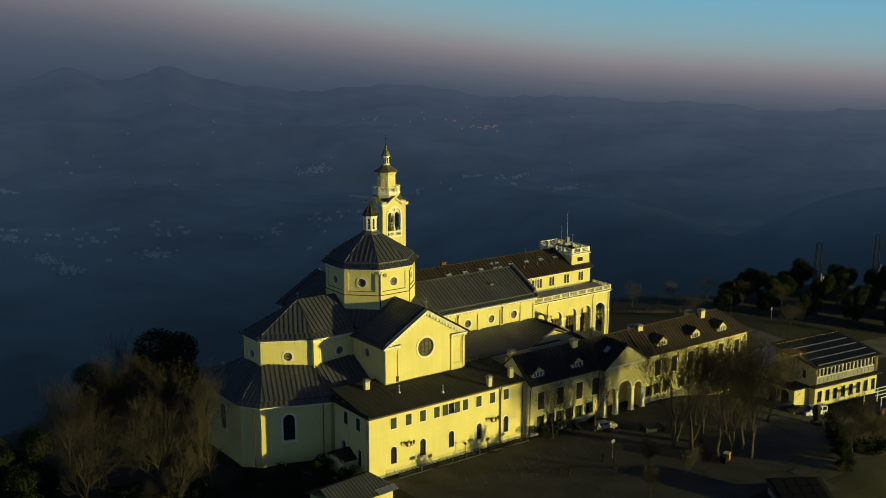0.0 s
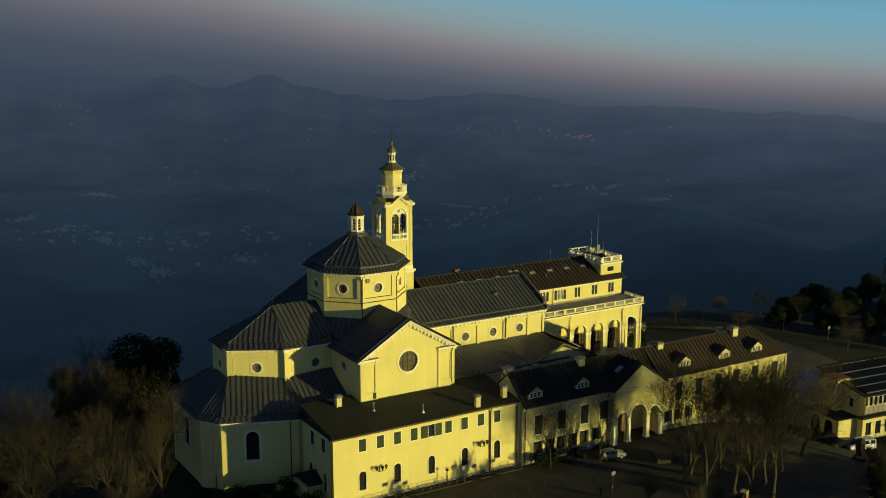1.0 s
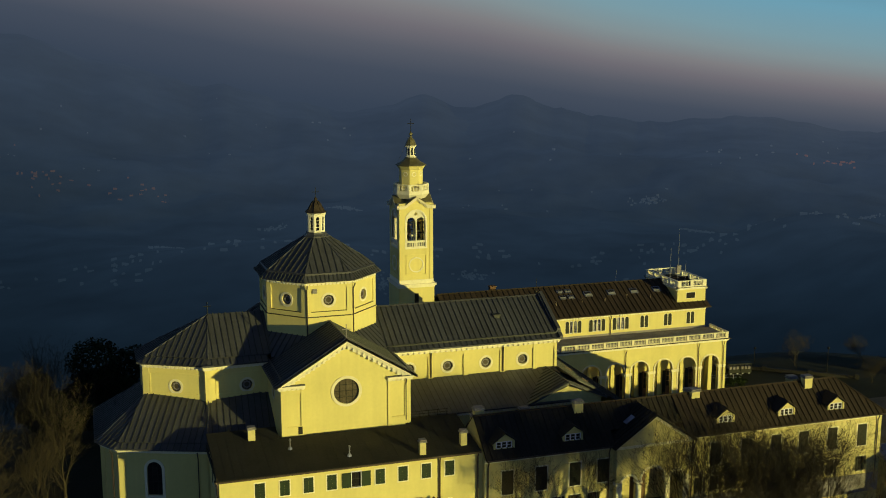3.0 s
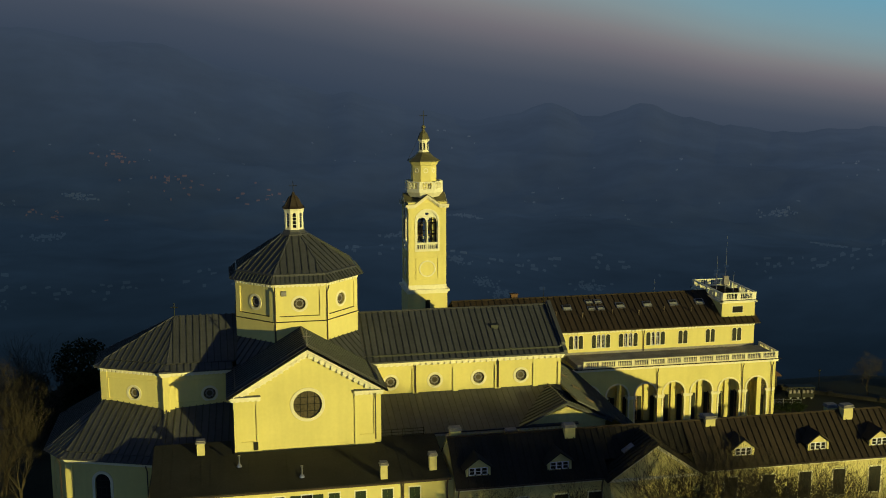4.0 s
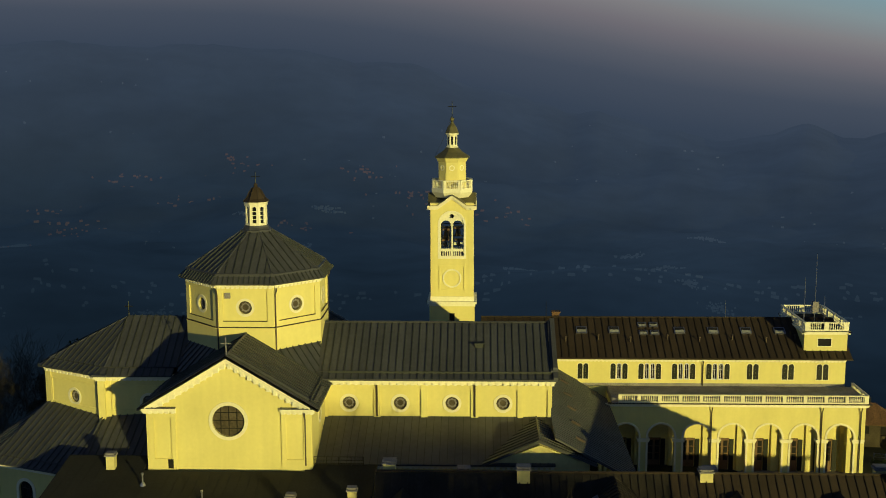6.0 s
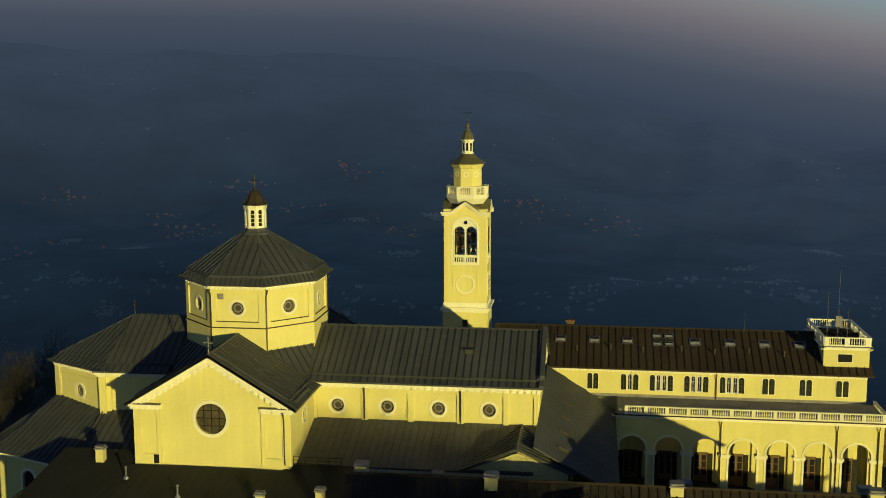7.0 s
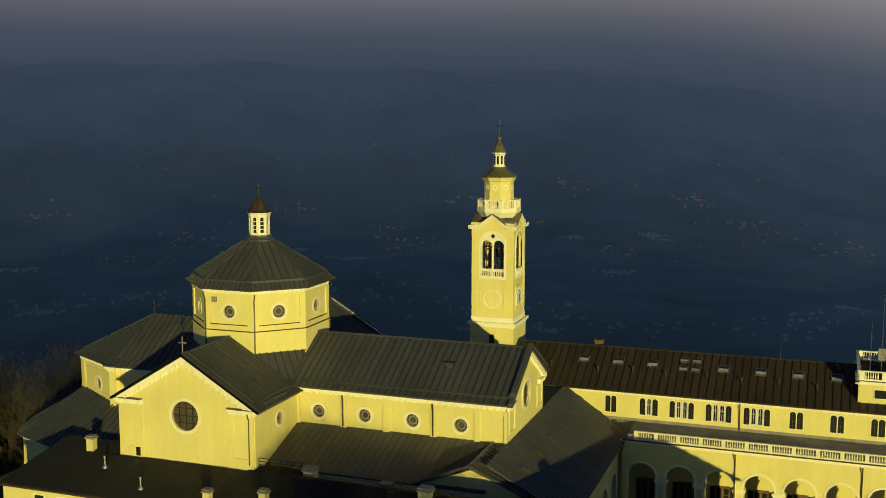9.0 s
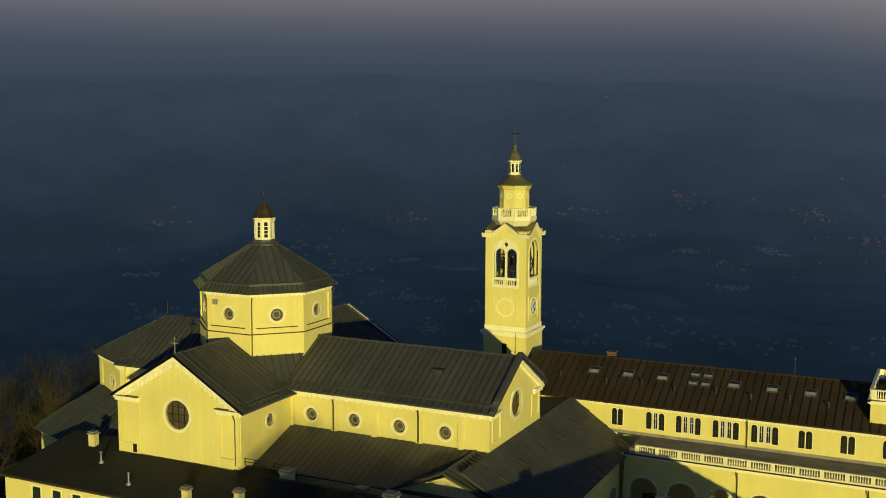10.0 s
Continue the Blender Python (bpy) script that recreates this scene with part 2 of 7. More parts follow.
def again(ob, name, parent, m):
    """Another object on the same mesh."""
    c = new(name, ob.data)
    c.parent = parent
    c.matrix_basis = m
    return c


def raw(name, verts, faces, mat, parent, label="", kind=""):
    me = bpy.data.meshes.new(name)
    me.from_pydata(verts, [], faces)
    me.update()
    me.materials.append(mat)
    ob = new(name, me)
    ob.parent = parent
    return tagged(ob, label, kind=kind)


def box(bm, x0, x1, y0, y1, z0, z1, m=None):
    vs = [bm.verts.new((x, y, z)) for z in (z0, z1) for x, y in ((x0, y0), (x1, y0), (x1, y1), (x0, y1))]
    for f in ((3, 2, 1, 0), (4, 5, 6, 7), (0, 1, 5, 4), (1, 2, 6, 5), (2, 3, 7, 6), (3, 0, 4, 7)):
        bm.faces.new([vs[i] for i in f])
    if m is not None:
        for v in vs:
            v.co = m @ v.co
    return vs


def boxes(*items):
    bm = bmesh.new()
    for b in items:
        box(bm, *b)
    return bm


def lathe(bm, rings, sides, cx=0.0, cy=0.0, turn=0.0, cap=True):
    """Rings of (radius, z) round an upright axis. For a polygon the radius is that of the corners."""
    loops = []
    for r, z in rings:
        loops.append([bm.verts.new((cx + r * math.cos(turn + 2 * math.pi * k / sides), cy + r * math.sin(turn + 2 * math.pi * k / sides), z)) for k in range(sides)])
    for a, b in zip(loops, loops[1:]):
        for k in range(sides):
            bm.faces.new((a[k], a[(k + 1) % sides], b[(k + 1) % sides], b[k]))
    if cap:
        bm.faces.new(loops[0][::-1])
        bm.faces.new(loops[-1])
    return bm


def tube(bm, points, r, sides=6):
    """A round bar along points."""
    loops = []
    pts = [Vector(p) for p in points]
    for i, p in enumerate(pts):
        d = (pts[min(i + 1, len(pts) - 1)] - pts[max(i - 1, 0)]).normalized()
        a = d.orthogonal().normalized()
        b = d.cross(a)
        rr = r[i] if isinstance(r, (list, tuple)) else r
        loops.append([bm.verts.new(p + rr * (math.cos(2 * math.pi * k / sides) * a + math.sin(2 * math.pi * k / sides) * b)) for k in range(sides)])
    for a, b in zip(loops, loops[1:]):
        for k in range(sides):
            bm.faces.new((a[k], a[(k + 1) % sides], b[(k + 1) % sides], b[k]))
    bm.faces.new(loops[0][::-1])
    bm.faces.new(loops[-1])
    return bm


def rect(u, z, w, h):
    return [(u - w / 2, z), (u + w / 2, z), (u + w / 2, z + h), (u - w / 2, z + h)]


def arch(u, z, w, h, n=10):
    """An opening with a round head: sill at z, h to the crown."""
    r = w / 2
    return [(u - r, z), (u + r, z)] + [(u + r * math.cos(math.pi * k / n), z + h - r + r * math.sin(math.pi * k / n)) for k in range(n + 1)]


def ring(u, z, r, n=24):
    return [(u + r * math.cos(2 * math.pi * k / n), z + r * math.sin(2 * math.pi * k / n)) for k in range(n)]


def grown(loop, w):
    out = []
    for i in range(len(loop)):
        a, b, c = Vector(loop[i - 1]), Vector(loop[i]), Vector(loop[(i + 1) % len(loop)])
        d1, d2 = (b - a).normalized(), (c - b).normalized()
        n1, n2 = Vector((d1.y, -d1.x)), Vector((d2.y, -d2.x))
        m = (n1 + n2).normalized()
        out.append(tuple(b + m * (w / max(0.4, m.dot(n1)))))
    return out


def plane_at(p0, p1):
    """A wall's frame: u from p0 to p1, depth inwards (to the left of that way), z up."""
    d = Vector((p1[0] - p0[0], p1[1] - p0[1], 0)).normalized()
    n = Vector((-d.y, d.x, 0))
    return Matrix(((d.x, n.x, 0, p0[0]), (d.y, n.y, 0, p0[1]), (0, 0, 1, 0), (0, 0, 0, 1)))


def wall(parent, p0, p1, z0, z1, mat, holes=(), thick=0.4, peak=None, name="wall", label=""):
    """An upright wall from p0 to p1 with openings through it; peak: (u, z) of a gable's top."""
    length = math.dist(p0, p1)
    outline = [(0, z0), (length, z0), (length, z1)] + ([peak] if peak else []) + [(0, z1)]
    bm = bmesh.new()
    edges, loops = [], []
    for loop in (outline, *holes):
        vs = [bm.verts.new((u, 0, z)) for u, z in loop]
        loops.append(vs)
        edges += [bm.edges.new((vs[i], vs[(i + 1) % len(vs)])) for i in range(len(vs))]
    bmesh.ops.triangle_fill(bm, use_beauty=True, use_dissolve=False, edges=edges, normal=(0, -1, 0))
    twin = {}
    for vs in loops:
        for v in vs:
            twin[v] = bm.verts.new((v.co.x, thick, v.co.z))
    for f in list(bm.faces):
        bm.faces.new([twin[v] for v in f.verts][::-1])
    for vs in loops[1:]:
        for i in range(len(vs)):
            a, b = vs[i], vs[(i + 1) % len(vs)]
            bm.faces.new((a, b, twin[b], twin[a]))
    bm.transform(plane_at(p0, p1))
    return part(name, bm, mat, parent, label)


def slab_ring(m, loop, inner, d0, d1):
    """A flat moulding between two loops, from depth d0 to d1."""
    bm = bmesh.new()
    rows = [[bm.verts.new((u, d, z)) for u, z in lp] for lp, d in ((inner, d1), (inner, d0), (loop, d0), (loop, d1))]
    for a, b in zip(rows, rows[1:]):
        for i in range(len(a)):
            j = (i + 1) % len(a)
            bm.faces.new((a[i], a[j], b[j], b[i]))
    bm.transform(m)
    bmesh.ops.recalc_face_normals(bm, faces=bm.faces)
    return bm


def sheet(m, loop, d, thick=0.03):
    bm = bmesh.new()
    a = [bm.verts.new((u, d, z)) for u, z in loop]
    b = [bm.verts.new((u, d + thick, z)) for u, z in loop]
    bm.faces.new(a)
    bm.faces.new(b[::-1])
    for i in range(len(a)):
        bm.faces.new((a[i], b[i], b[(i + 1) % len(a)], a[(i + 1) % len(a)]))
    bm.transform(m)
    bmesh.ops.recalc_face_normals(bm, faces=bm.faces)
    return bm


def window(parent, p0, p1, loop, surround=0.22, bars=(0, 0), proud=0.07, trim=None, pane_depth=0.22, name="window", rose=False):
    """A window in the wall p0 p1: its surround, the glass behind and glazing bars."""
    m = plane_at(p0, p1)
    glass = LEADED if rose or len(loop) > 26 else GLASS
    w = part(name, slab_ring(m, grown(loop, surround), loop, -proud, 0.12), trim or (RIM if glass is LEADED else TRIM), parent)
    part("pane", sheet(m, grown(loop, 0.03), pane_depth), glass, w)
    us, zs = [u for u, _ in loop], [z for _, z in loop]
    u0, u1, z0, z1 = min(us), max(us), min(zs), max(zs)
    bm = bmesh.new()
    for k in range(1, bars[0] + 1):
        u = u0 + (u1 - u0) * k / (bars[0] + 1)
        half = math.sqrt(max(0, 1 - ((u - (u0 + u1) / 2) / ((u1 - u0) / 2)) ** 2)) if len(loop) > 20 else 1
        zc, hz = (z0 + z1) / 2, (z1 - z0) / 2
        box(bm, u - 0.035, u + 0.035, pane_depth - 0.06, pane_depth - 0.01, zc - hz * half, zc + hz * half * (1 if len(loop) < 8 or len(loop) > 20 else 0.97))
    for k in range(1, bars[1] + 1):
        z = z0 + (z1 - z0) * k / (bars[1] + 1)
        half = math.sqrt(max(0, 1 - ((z - (z0 + z1) / 2) / ((z1 - z0) / 2)) ** 2)) if len(loop) > 20 else 1
        uc, hu = (u0 + u1) / 2, (u1 - u0) / 2
        box(bm, uc - hu * half, uc + hu * half, pane_depth - 0.07, pane_depth - 0.02, z - 0.03, z + 0.03)
    if rose:
        uc, zc, r = (u0 + u1) / 2, (z0 + z1) / 2, (u1 - u0) / 2
        for turn in (0, math.pi / 4):
            q = [(uc + 0.72 * r * math.cos(turn + k * math.pi / 2), zc + 0.72 * r * math.sin(turn + k * math.pi / 2)) for k in range(5)]
            for (a, b), (c, d) in zip(q, q[1:]):
                tube(bm, [(a, pane_depth - 0.04, b), (c, pane_depth - 0.04, d)], 0.05, 4)
    if len(bm.faces):
        bm.transform(m)
        part("glazing_grid", bm, STONE if rose else IRON, w)
    else:
        bm.free()
    return w


def shutters(parent, p0, p1, u, z, w, h, mat, surround=0.12, arched=False, slats=8):
    """Closed louvred shutters: two leaves with slats in a plain surround."""
    m = plane_at(p0, p1)
    loop = arch(u, z, w, h) if arched else rect(u, z, w, h)
    s = part("window", slab_ring(m, grown(loop, surround), loop, -0.05, 0.1), TRIM, parent)
    for side in (-1, 1):
        bm = bmesh.new()
        a, b = (u - w / 2, u - 0.004) if side < 0 else (u + 0.004, u + w / 2)
        top = z + h - (w * 0.22 if arched else 0)
        box(bm, a, b, -0.02, 0.03, z, top)
        if arched:
            box(bm, a + (w * 0.12 if side < 0 else 0), b - (0 if side < 0 else w * 0.12), -0.02, 0.03, top, z + h - w * 0.04)
        bm.transform(m)
        leaf = part("shutter", bm, mat, parent)
        bm = bmesh.new()
        for k in range(slats):
            zz = z + (top - z) * (k + 0.25) / slats
            box(bm, a + 0.06, b - 0.06, -0.05, -0.021, zz, zz + (top - z) / slats * 0.45)
        bm.transform(m)
        part("slats", bm, mat, leaf, kind="stuff")
    return s


def clip_strip(poly, lo, hi):
    """The part of a convex polygon (a, b) with lo < a < hi."""
    for sign, edge in ((1, lo), (-1, -hi)):
        out = []
        for i in range(len(poly)):
            p, q = poly[i], poly[(i + 1) % len(poly)]
            dp, dq = sign * p[0] - edge, sign * q[0] - edge
            if dp >= 0:
                out.append(p)
            if (dp >= 0) != (dq >= 0):
                s = dp / (dp - dq)
                out.append((p[0] + s * (q[0] - p[0]), p[1] + s * (q[1] - p[1])))
        poly = out
        if len(poly) < 3:
            return []
    return poly


def roof_plane(parent, corners, mat, pitch=0.80, thick=0.18, rib=0.115, name="roof", piece="roof_panel", rib_w=0.10, joined=False):
    """A roof slope: a slab with standing-seam panels that run down it. corners: the first two lie along the eaves."""
    c = [Vector(p) for p in corners]
    along = (c[1] - c[0]).normalized()
    rise_ = (c[2] + c[-1]) / 2 - (c[0] + c[1]) / 2 if len(c) == 4 else c[2] - c[0]
    n = along.cross(rise_).normalized()
    if n.z < 0:
        n = -n
    up = n.cross(along)
    flat = [((p - c[0]).dot(along), (p - c[0]).dot(up)) for p in c]
    bm = bmesh.new()
    top = [bm.verts.new(c[0] + along * a + up * b - 0.01 * n) for a, b in flat]
    low = [bm.verts.new(c[0] + along * a + up * b - thick * n) for a, b in flat]
    bm.faces.new(top)
    bm.faces.new(low[::-1])
    for i in range(len(c)):
        bm.faces.new((top[i], low[i], low[(i + 1) % len(c)], top[(i + 1) % len(c)]))
    bmesh.ops.recalc_face_normals(bm, faces=bm.faces)
    slab = part(name, bm, mat, parent)
    lo, hi = min(a for a, _ in flat), max(a for a, _ in flat)
    count = max(1, round((hi - lo) / pitch))
    step = (hi - lo) / count
    whole = bmesh.new()
    for k in range(count):
        a0, a1 = lo + k * step, lo + (k + 1) * step
        poly = clip_strip(flat, a0 + 0.002, a1 - 0.002)
        if len(poly) < 3:
            continue
        pb = whole if joined else bmesh.new()
        put = lambda a, b, h: pb.verts.new(c[0] + along * a + up * b + n * h)
        ra, rb = [put(a, b, 0.004) for a, b in poly], [put(a, b, 0.02) for a, b in poly]
        pb.faces.new(rb)
        for i in range(len(poly)):
            j = (i + 1) % len(poly)
            pb.faces.new((ra[i], ra[j], rb[j], rb[i]))
        bs = [b for a, b in clip_strip(flat, a0, a0 + rib_w)] or [0, 0]
        b0, b1 = min(bs), max(bs)
        if b1 - b0 > 0.15:
            q = [put(a, b, h) for b in (b0, b1) for a, h in ((a0, 0.0), (a0 + rib_w, 0.0), (a0 + rib_w, rib), (a0, rib))]
            for f in ((3, 2, 1, 0), (4, 5, 6, 7), (0, 1, 5, 4), (1, 2, 6, 5), (2, 3, 7, 6), (3, 0, 4, 7)):
                pb.faces.new([q[i] for i in f]).material_index = 1
        if not joined:
            part(piece, pb, mat, slab).data.materials.append(SEAM if mat is COPPER else SEAM_BROWN if mat is BROWN else mat)
    if joined:
        part(piece, whole, mat, slab, kind="stuff").data.materials.append(mat)
    else:
        whole.free()
    return slab


def cornice(parent, p0, p1, z, out=0.45, tall=0.5, dentil=0.75, mat=None, ends=0.0, slope=0.0):
    """A stepped moulding along a wall's head with a row of dentils under it. slope: its rise along the way."""
    m = plane_at(p0, p1)
    length = math.dist(p0, p1)
    bm = bmesh.new()
    for d0, a, b in ((-out, 0.62, 1.0), (-out * 0.72, 0.40, 0.62), (-out * 0.25, 0.0, 0.40)):
        for v in box(bm, -ends, length + ends, d0, 0.01, z + tall * a, z + tall * b - 0.001):
            v.co.z += v.co.x * slope
    bm.transform(m)
    c = part("cornice", bm, mat or TRIM, parent)
    if dentil:
        bm = bmesh.new()
        k = max(1, int(length / dentil))
        for i in range(k):
            u = (i + 0.5) * length / k
            zz = z + u * slope
            box(bm, u - 0.16, u + 0.16, -out * 0.68, -out * 0.2, zz - tall * 0.02, zz + tall * 0.405)
        bm.transform(m)
        part("dentil_course", bm, mat or TRIM, c, kind="stuff")
    return c


def band(parent, p0, p1, z0, z1, out=0.08, mat=None, name="string_course", u0=0.0, u1=None):
    m = plane_at(p0, p1)
    bm = boxes((u0, math.dist(p0, p1) if u1 is None else u1, -out, 0.012, z0, z1))
    bm.transform(m)
    return part(name, bm, mat or PLASTER, parent)


def frame_panel(parent, p0, p1, u0, u1, z0, z1, w=0.14, out=0.12, mat=None, name="panel_moulding"):
    m = plane_at(p0, p1)
    inner = [(u0 + w, z0 + w), (u1 - w, z0 + w), (u1 - w, z1 - w), (u0 + w, z1 - w)]
    outer = [(u0, z0), (u1, z0), (u1, z1), (u0, z1)]
    return part(name, slab_ring(m, outer, inner, -out, 0.01), mat or PLASTER, parent)


def facing(parent, p0, p1, z0, z1, holes, out=0.2, mat=None, u0=0.0, u1=None):
    """A layer that stands proud of a wall, with panels sunk through it."""
    m = plane_at(p0, p1)
    p, q = m @ Vector((u0, -out, 0)), m @ Vector((math.dist(p0, p1) if u1 is None else u1, -out, 0))
    layer = wall(parent, p[:2], q[:2], z0, z1, mat or PLASTER, [[(u - u0, z) for u, z in h] for h in holes], out + 0.02, name="wall_facing")
    ln = math.dist(p[:2], q[:2])
    bm = boxes((0, ln, 0.004, out, z1 - 0.05, z1 - 0.004), (0, ln, 0.004, out, z0 + 0.004, z0 + 0.05), (0.004, 0.05, 0.004, out, z0 + 0.05, z1 - 0.05), (ln - 0.05, ln - 0.004, 0.004, out, z0 + 0.05, z1 - 0.05))
    bm.transform(plane_at(p[:2], q[:2]))
    part("facing_edge", bm, mat or PLASTER, layer)
    return layer


def kerb(parent, a, b, side, tall, mat, name="roof_kerb"):
    """A raised strip along the line a b, as wide as the vector side."""
    a, b, side = Vector(a), Vector(b), Vector(side)
    low, high = Vector((0, 0, -0.15)), Vector((0, 0, tall))
    bm = bmesh.new()
    v = [bm.verts.new(p + o) for p in (a, b) for o in (low, side + low, side + high, high)]
    for f in ((3, 2, 1, 0), (4, 5, 6, 7), (0, 1, 5, 4), (1, 2, 6, 5), (2, 3, 7, 6), (3, 0, 4, 7)):
        bm.faces.new([v[i] for i in f])
    bmesh.ops.recalc_face_normals(bm, faces=bm.faces)
    return part(name, bm, mat, parent)


def downpipe(parent, p0, p1, u, z0, z1, r=0.07, out=0.16):
    m = plane_at(p0, p1)
    bm = tube(bmesh.new(), [(u, -0.45, z1 + 0.25), (u, -0.40, z1), (u, -out, z1 - 0.45), (u, -out, z0)], r, 6)
    bm.transform(m)
    return part("downpipe", bm, PIPE, parent)


def cross(parent, x, y, z, h=1.6, name="cross", r=0.06, mat=None):
    bm = tube(bmesh.new(), [(x, y, z), (x, y, z + h)], r, 5)
    tube(bm, [(x - h * 0.27, y, z + h * 0.66), (x + h * 0.27, y, z + h * 0.66)], r, 5)
    return part(name, bm, mat or IRON, parent)


def baluster_rail(parent, p0, p1, z, h=1.05, pitch=0.30, post=2.6, mat=None, half=0.3):
    """A stone balustrade: plinth, handrail, square posts, and turned balusters between them."""
    m = plane_at(p0, p1)
    length = math.dist(p0, p1)
    bm = boxes((0, length, -0.17, 0.17, z + h - 0.14, z + h))
    bm.transform(m)
    rail = part("balustrade", bm, mat or TRIM, parent)
    bm = boxes((0, length, -0.14, 0.14, z, z + 0.16))
    bm.transform(m)
    part("plinth", bm, mat or TRIM, rail)
    n = max(1, round(length / post))
    pb = boxes((-half, half, -0.13, 0.13, 0.16, h - 0.14))
    mesh = None
    for k in range(n + 1):
        mm = m @ Matrix.Translation((min(max(k * length / n, half), length - half), 0, z))
        if mesh is None:
            mesh = part("post", pb, mat or TRIM, rail)
            mesh.matrix_basis = mm
        else:
            again(mesh, "post", rail, mm)
    bb = lathe(bmesh.new(), [(0.06, 0.16), (0.045, 0.26), (0.085, 0.42), (0.05, 0.62), (0.045, 0.8), (0.06, h - 0.14)], 6)
    first = None
    for k in range(n):
        a, b = k * length / n + half + (0.12 if 0 < k < n else half), (k + 1) * length / n - half - (0.12 if 0 < k < n - 1 else half)
        c = max(1, round((b - a) / pitch))
        for i in range(c):
            mm = m @ Matrix.Translation((a + (i + 0.5) * (b - a) / c, 0, z))
            if first is None:
                first = part("baluster", bb, mat or TRIM, rail)
                first.matrix_basis = mm
            else:
                again(first, "baluster", rail, mm)
    return rail


def chimney(x, y, z0, z1, w=1.0, d=0.8, rz=0.0, group="roof chimneys"):
    c = thing("chimney", x, y, z0, rz, "rendered yellow chimney stack with slab cap on roof", "chimney", group)
    h = z1 - z0
    part("shaft", boxes((-w / 2, w / 2, -d / 2, d / 2, -0.6, h - 0.35)), PLASTER_OLD, c)
    part("cap", boxes((-w / 2 - 0.12, w / 2 + 0.12, -d / 2 - 0.12, d / 2 + 0.12, h - 0.35, h - 0.2), (-w / 2 + 0.1, w / 2 - 0.1, -d / 2 + 0.08, d / 2 - 0.08, h - 0.2, h - 0.08),
                      (-w / 2 - 0.05, w / 2 + 0.05, -d / 2 - 0.05, d / 2 + 0.05, h - 0.08, h)), STONE, c, "grey slab cap")
    return c


# ---- ground and distance ----
def smooth(a, b, x):
    t = min(1.0, max(0.0, (x - a) / (b - a)))
    return t * t * (3 - 2 * t)


def height(x, y):
    """The hilltop: level round the church, lower towards the inn and the lawn, steep slopes outside."""
    z = -1.2 - 5.4 * smooth(48, 84, x) * (1 - 0.45 * smooth(-14, 20, y)) - 3.5 * smooth(-22, -46, x) - 6 * smooth(150, 330, x) - 2.6 * smooth(108, 160, x)
    dx = max(-42 - x, 0) + 0.45 * max(x - 164, 0)
    dy = max(-46 - y, 0, y - 56 + 14 * smooth(105, 150, x))
    d = math.hypot(dx, dy)
    if d > 0:
        z -= 0.36 * d * smooth(0, 30, d) + 0.06 * d
        z += min(d, 60) * 0.08 * noise.noise((x * 0.012, y * 0.012, 3.1)) + min(d, 200) * 0.12 * noise.noise((x * 0.004, y * 0.004, 7.7))
    return z


def grid_sheet(name, xs, ys, zf, mat, label, category, lift=0.0, keep=None):
    verts = [(x, y, zf(x, y) + lift) for y in ys for x in xs]
    w = len(xs)
    faces = [(j * w + i, j * w + i + 1, (j + 1) * w + i + 1, (j + 1) * w + i) for j in range(len(ys) - 1) for i in range(w - 1)
             if keep is None or keep((xs[i] + xs[i + 1]) / 2, (ys[j] + ys[j + 1]) / 2)]
    ob = raw(name, verts, faces, mat, None)
    return tagged(ob, label, category, kind="structure")


def spaced(mid, near, step, far, grow=1.09):
    out = [0.0]
    s = step
    while out[-1] < far:
        out.append(out[-1] + s)
        if out[-1] > near:
            s *= grow
    return [mid - v for v in out[:0:-1]] + [mid + v for v in out]


grid_sheet("ground", spaced(40, 130, 3.0, 2100, 1.12), spaced(0, 75, 3.0, 2100, 1.12), lambda x, y: max(height(x, y), -460), GRASS, "hilltop ground of dry winter grass and bare slopes", "ground")
fine = lambda a, b, s: [a + (b - a) * k / max(1, round((b - a) / s)) for k in range(max(1, round((b - a) / s)) + 1)]
grid_sheet("pavement", fine(-14, 76, 3), fine(-47, -9.6, 3), height, ASPHALT, "dark worn asphalt square in front of the wing", "pavement", 0.05)
grid_sheet("pavement", fine(41, 112, 3), fine(1, 28, 3), height, GRAVEL, "pale gravel court behind the annex", "pavement", 0.05, lambda x, y: not (x < 76 and y < -1))
grid_sheet("road", fine(76, 150, 3), fine(-9, 1, 2.5), height, GRAVEL, "gravel lane beside the lawn", "road", 0.06)
grid_sheet("road", fine(40, 125, 2.5), fine(-60, -27, 2.5), lambda x, y: height(x, y), ASPHALT, "grey asphalt lane down to the inn", "road", 0.09,
           lambda x, y: abs((y + 30) - 0.75 * (x - 66) * (x < 66)) < 4.2 + (3 if x > 66 else 0) and y > -58)

RIDGE = [(-180, -3), (-90, 0.0), (-45, 1.6), (-30, 1.9), (-20, 1.7), (-12, 1.5), (-5, 0.7), (1, -0.6), (6, -1.9), (10, -2.7), (13, -3.1), (15.2, -2.9), (17.2, -2.25), (19.5, -2.9), (22.0, -2.4), (24.2, -3.2), (26, -3.35),
         (30, -3.6), (34, -3.6), (37, -3.75), (41, -3.95), (46, -4.2), (51, -4.3), (57, -4.35), (66, -4.35), (90, -4.3), (180, -3)]


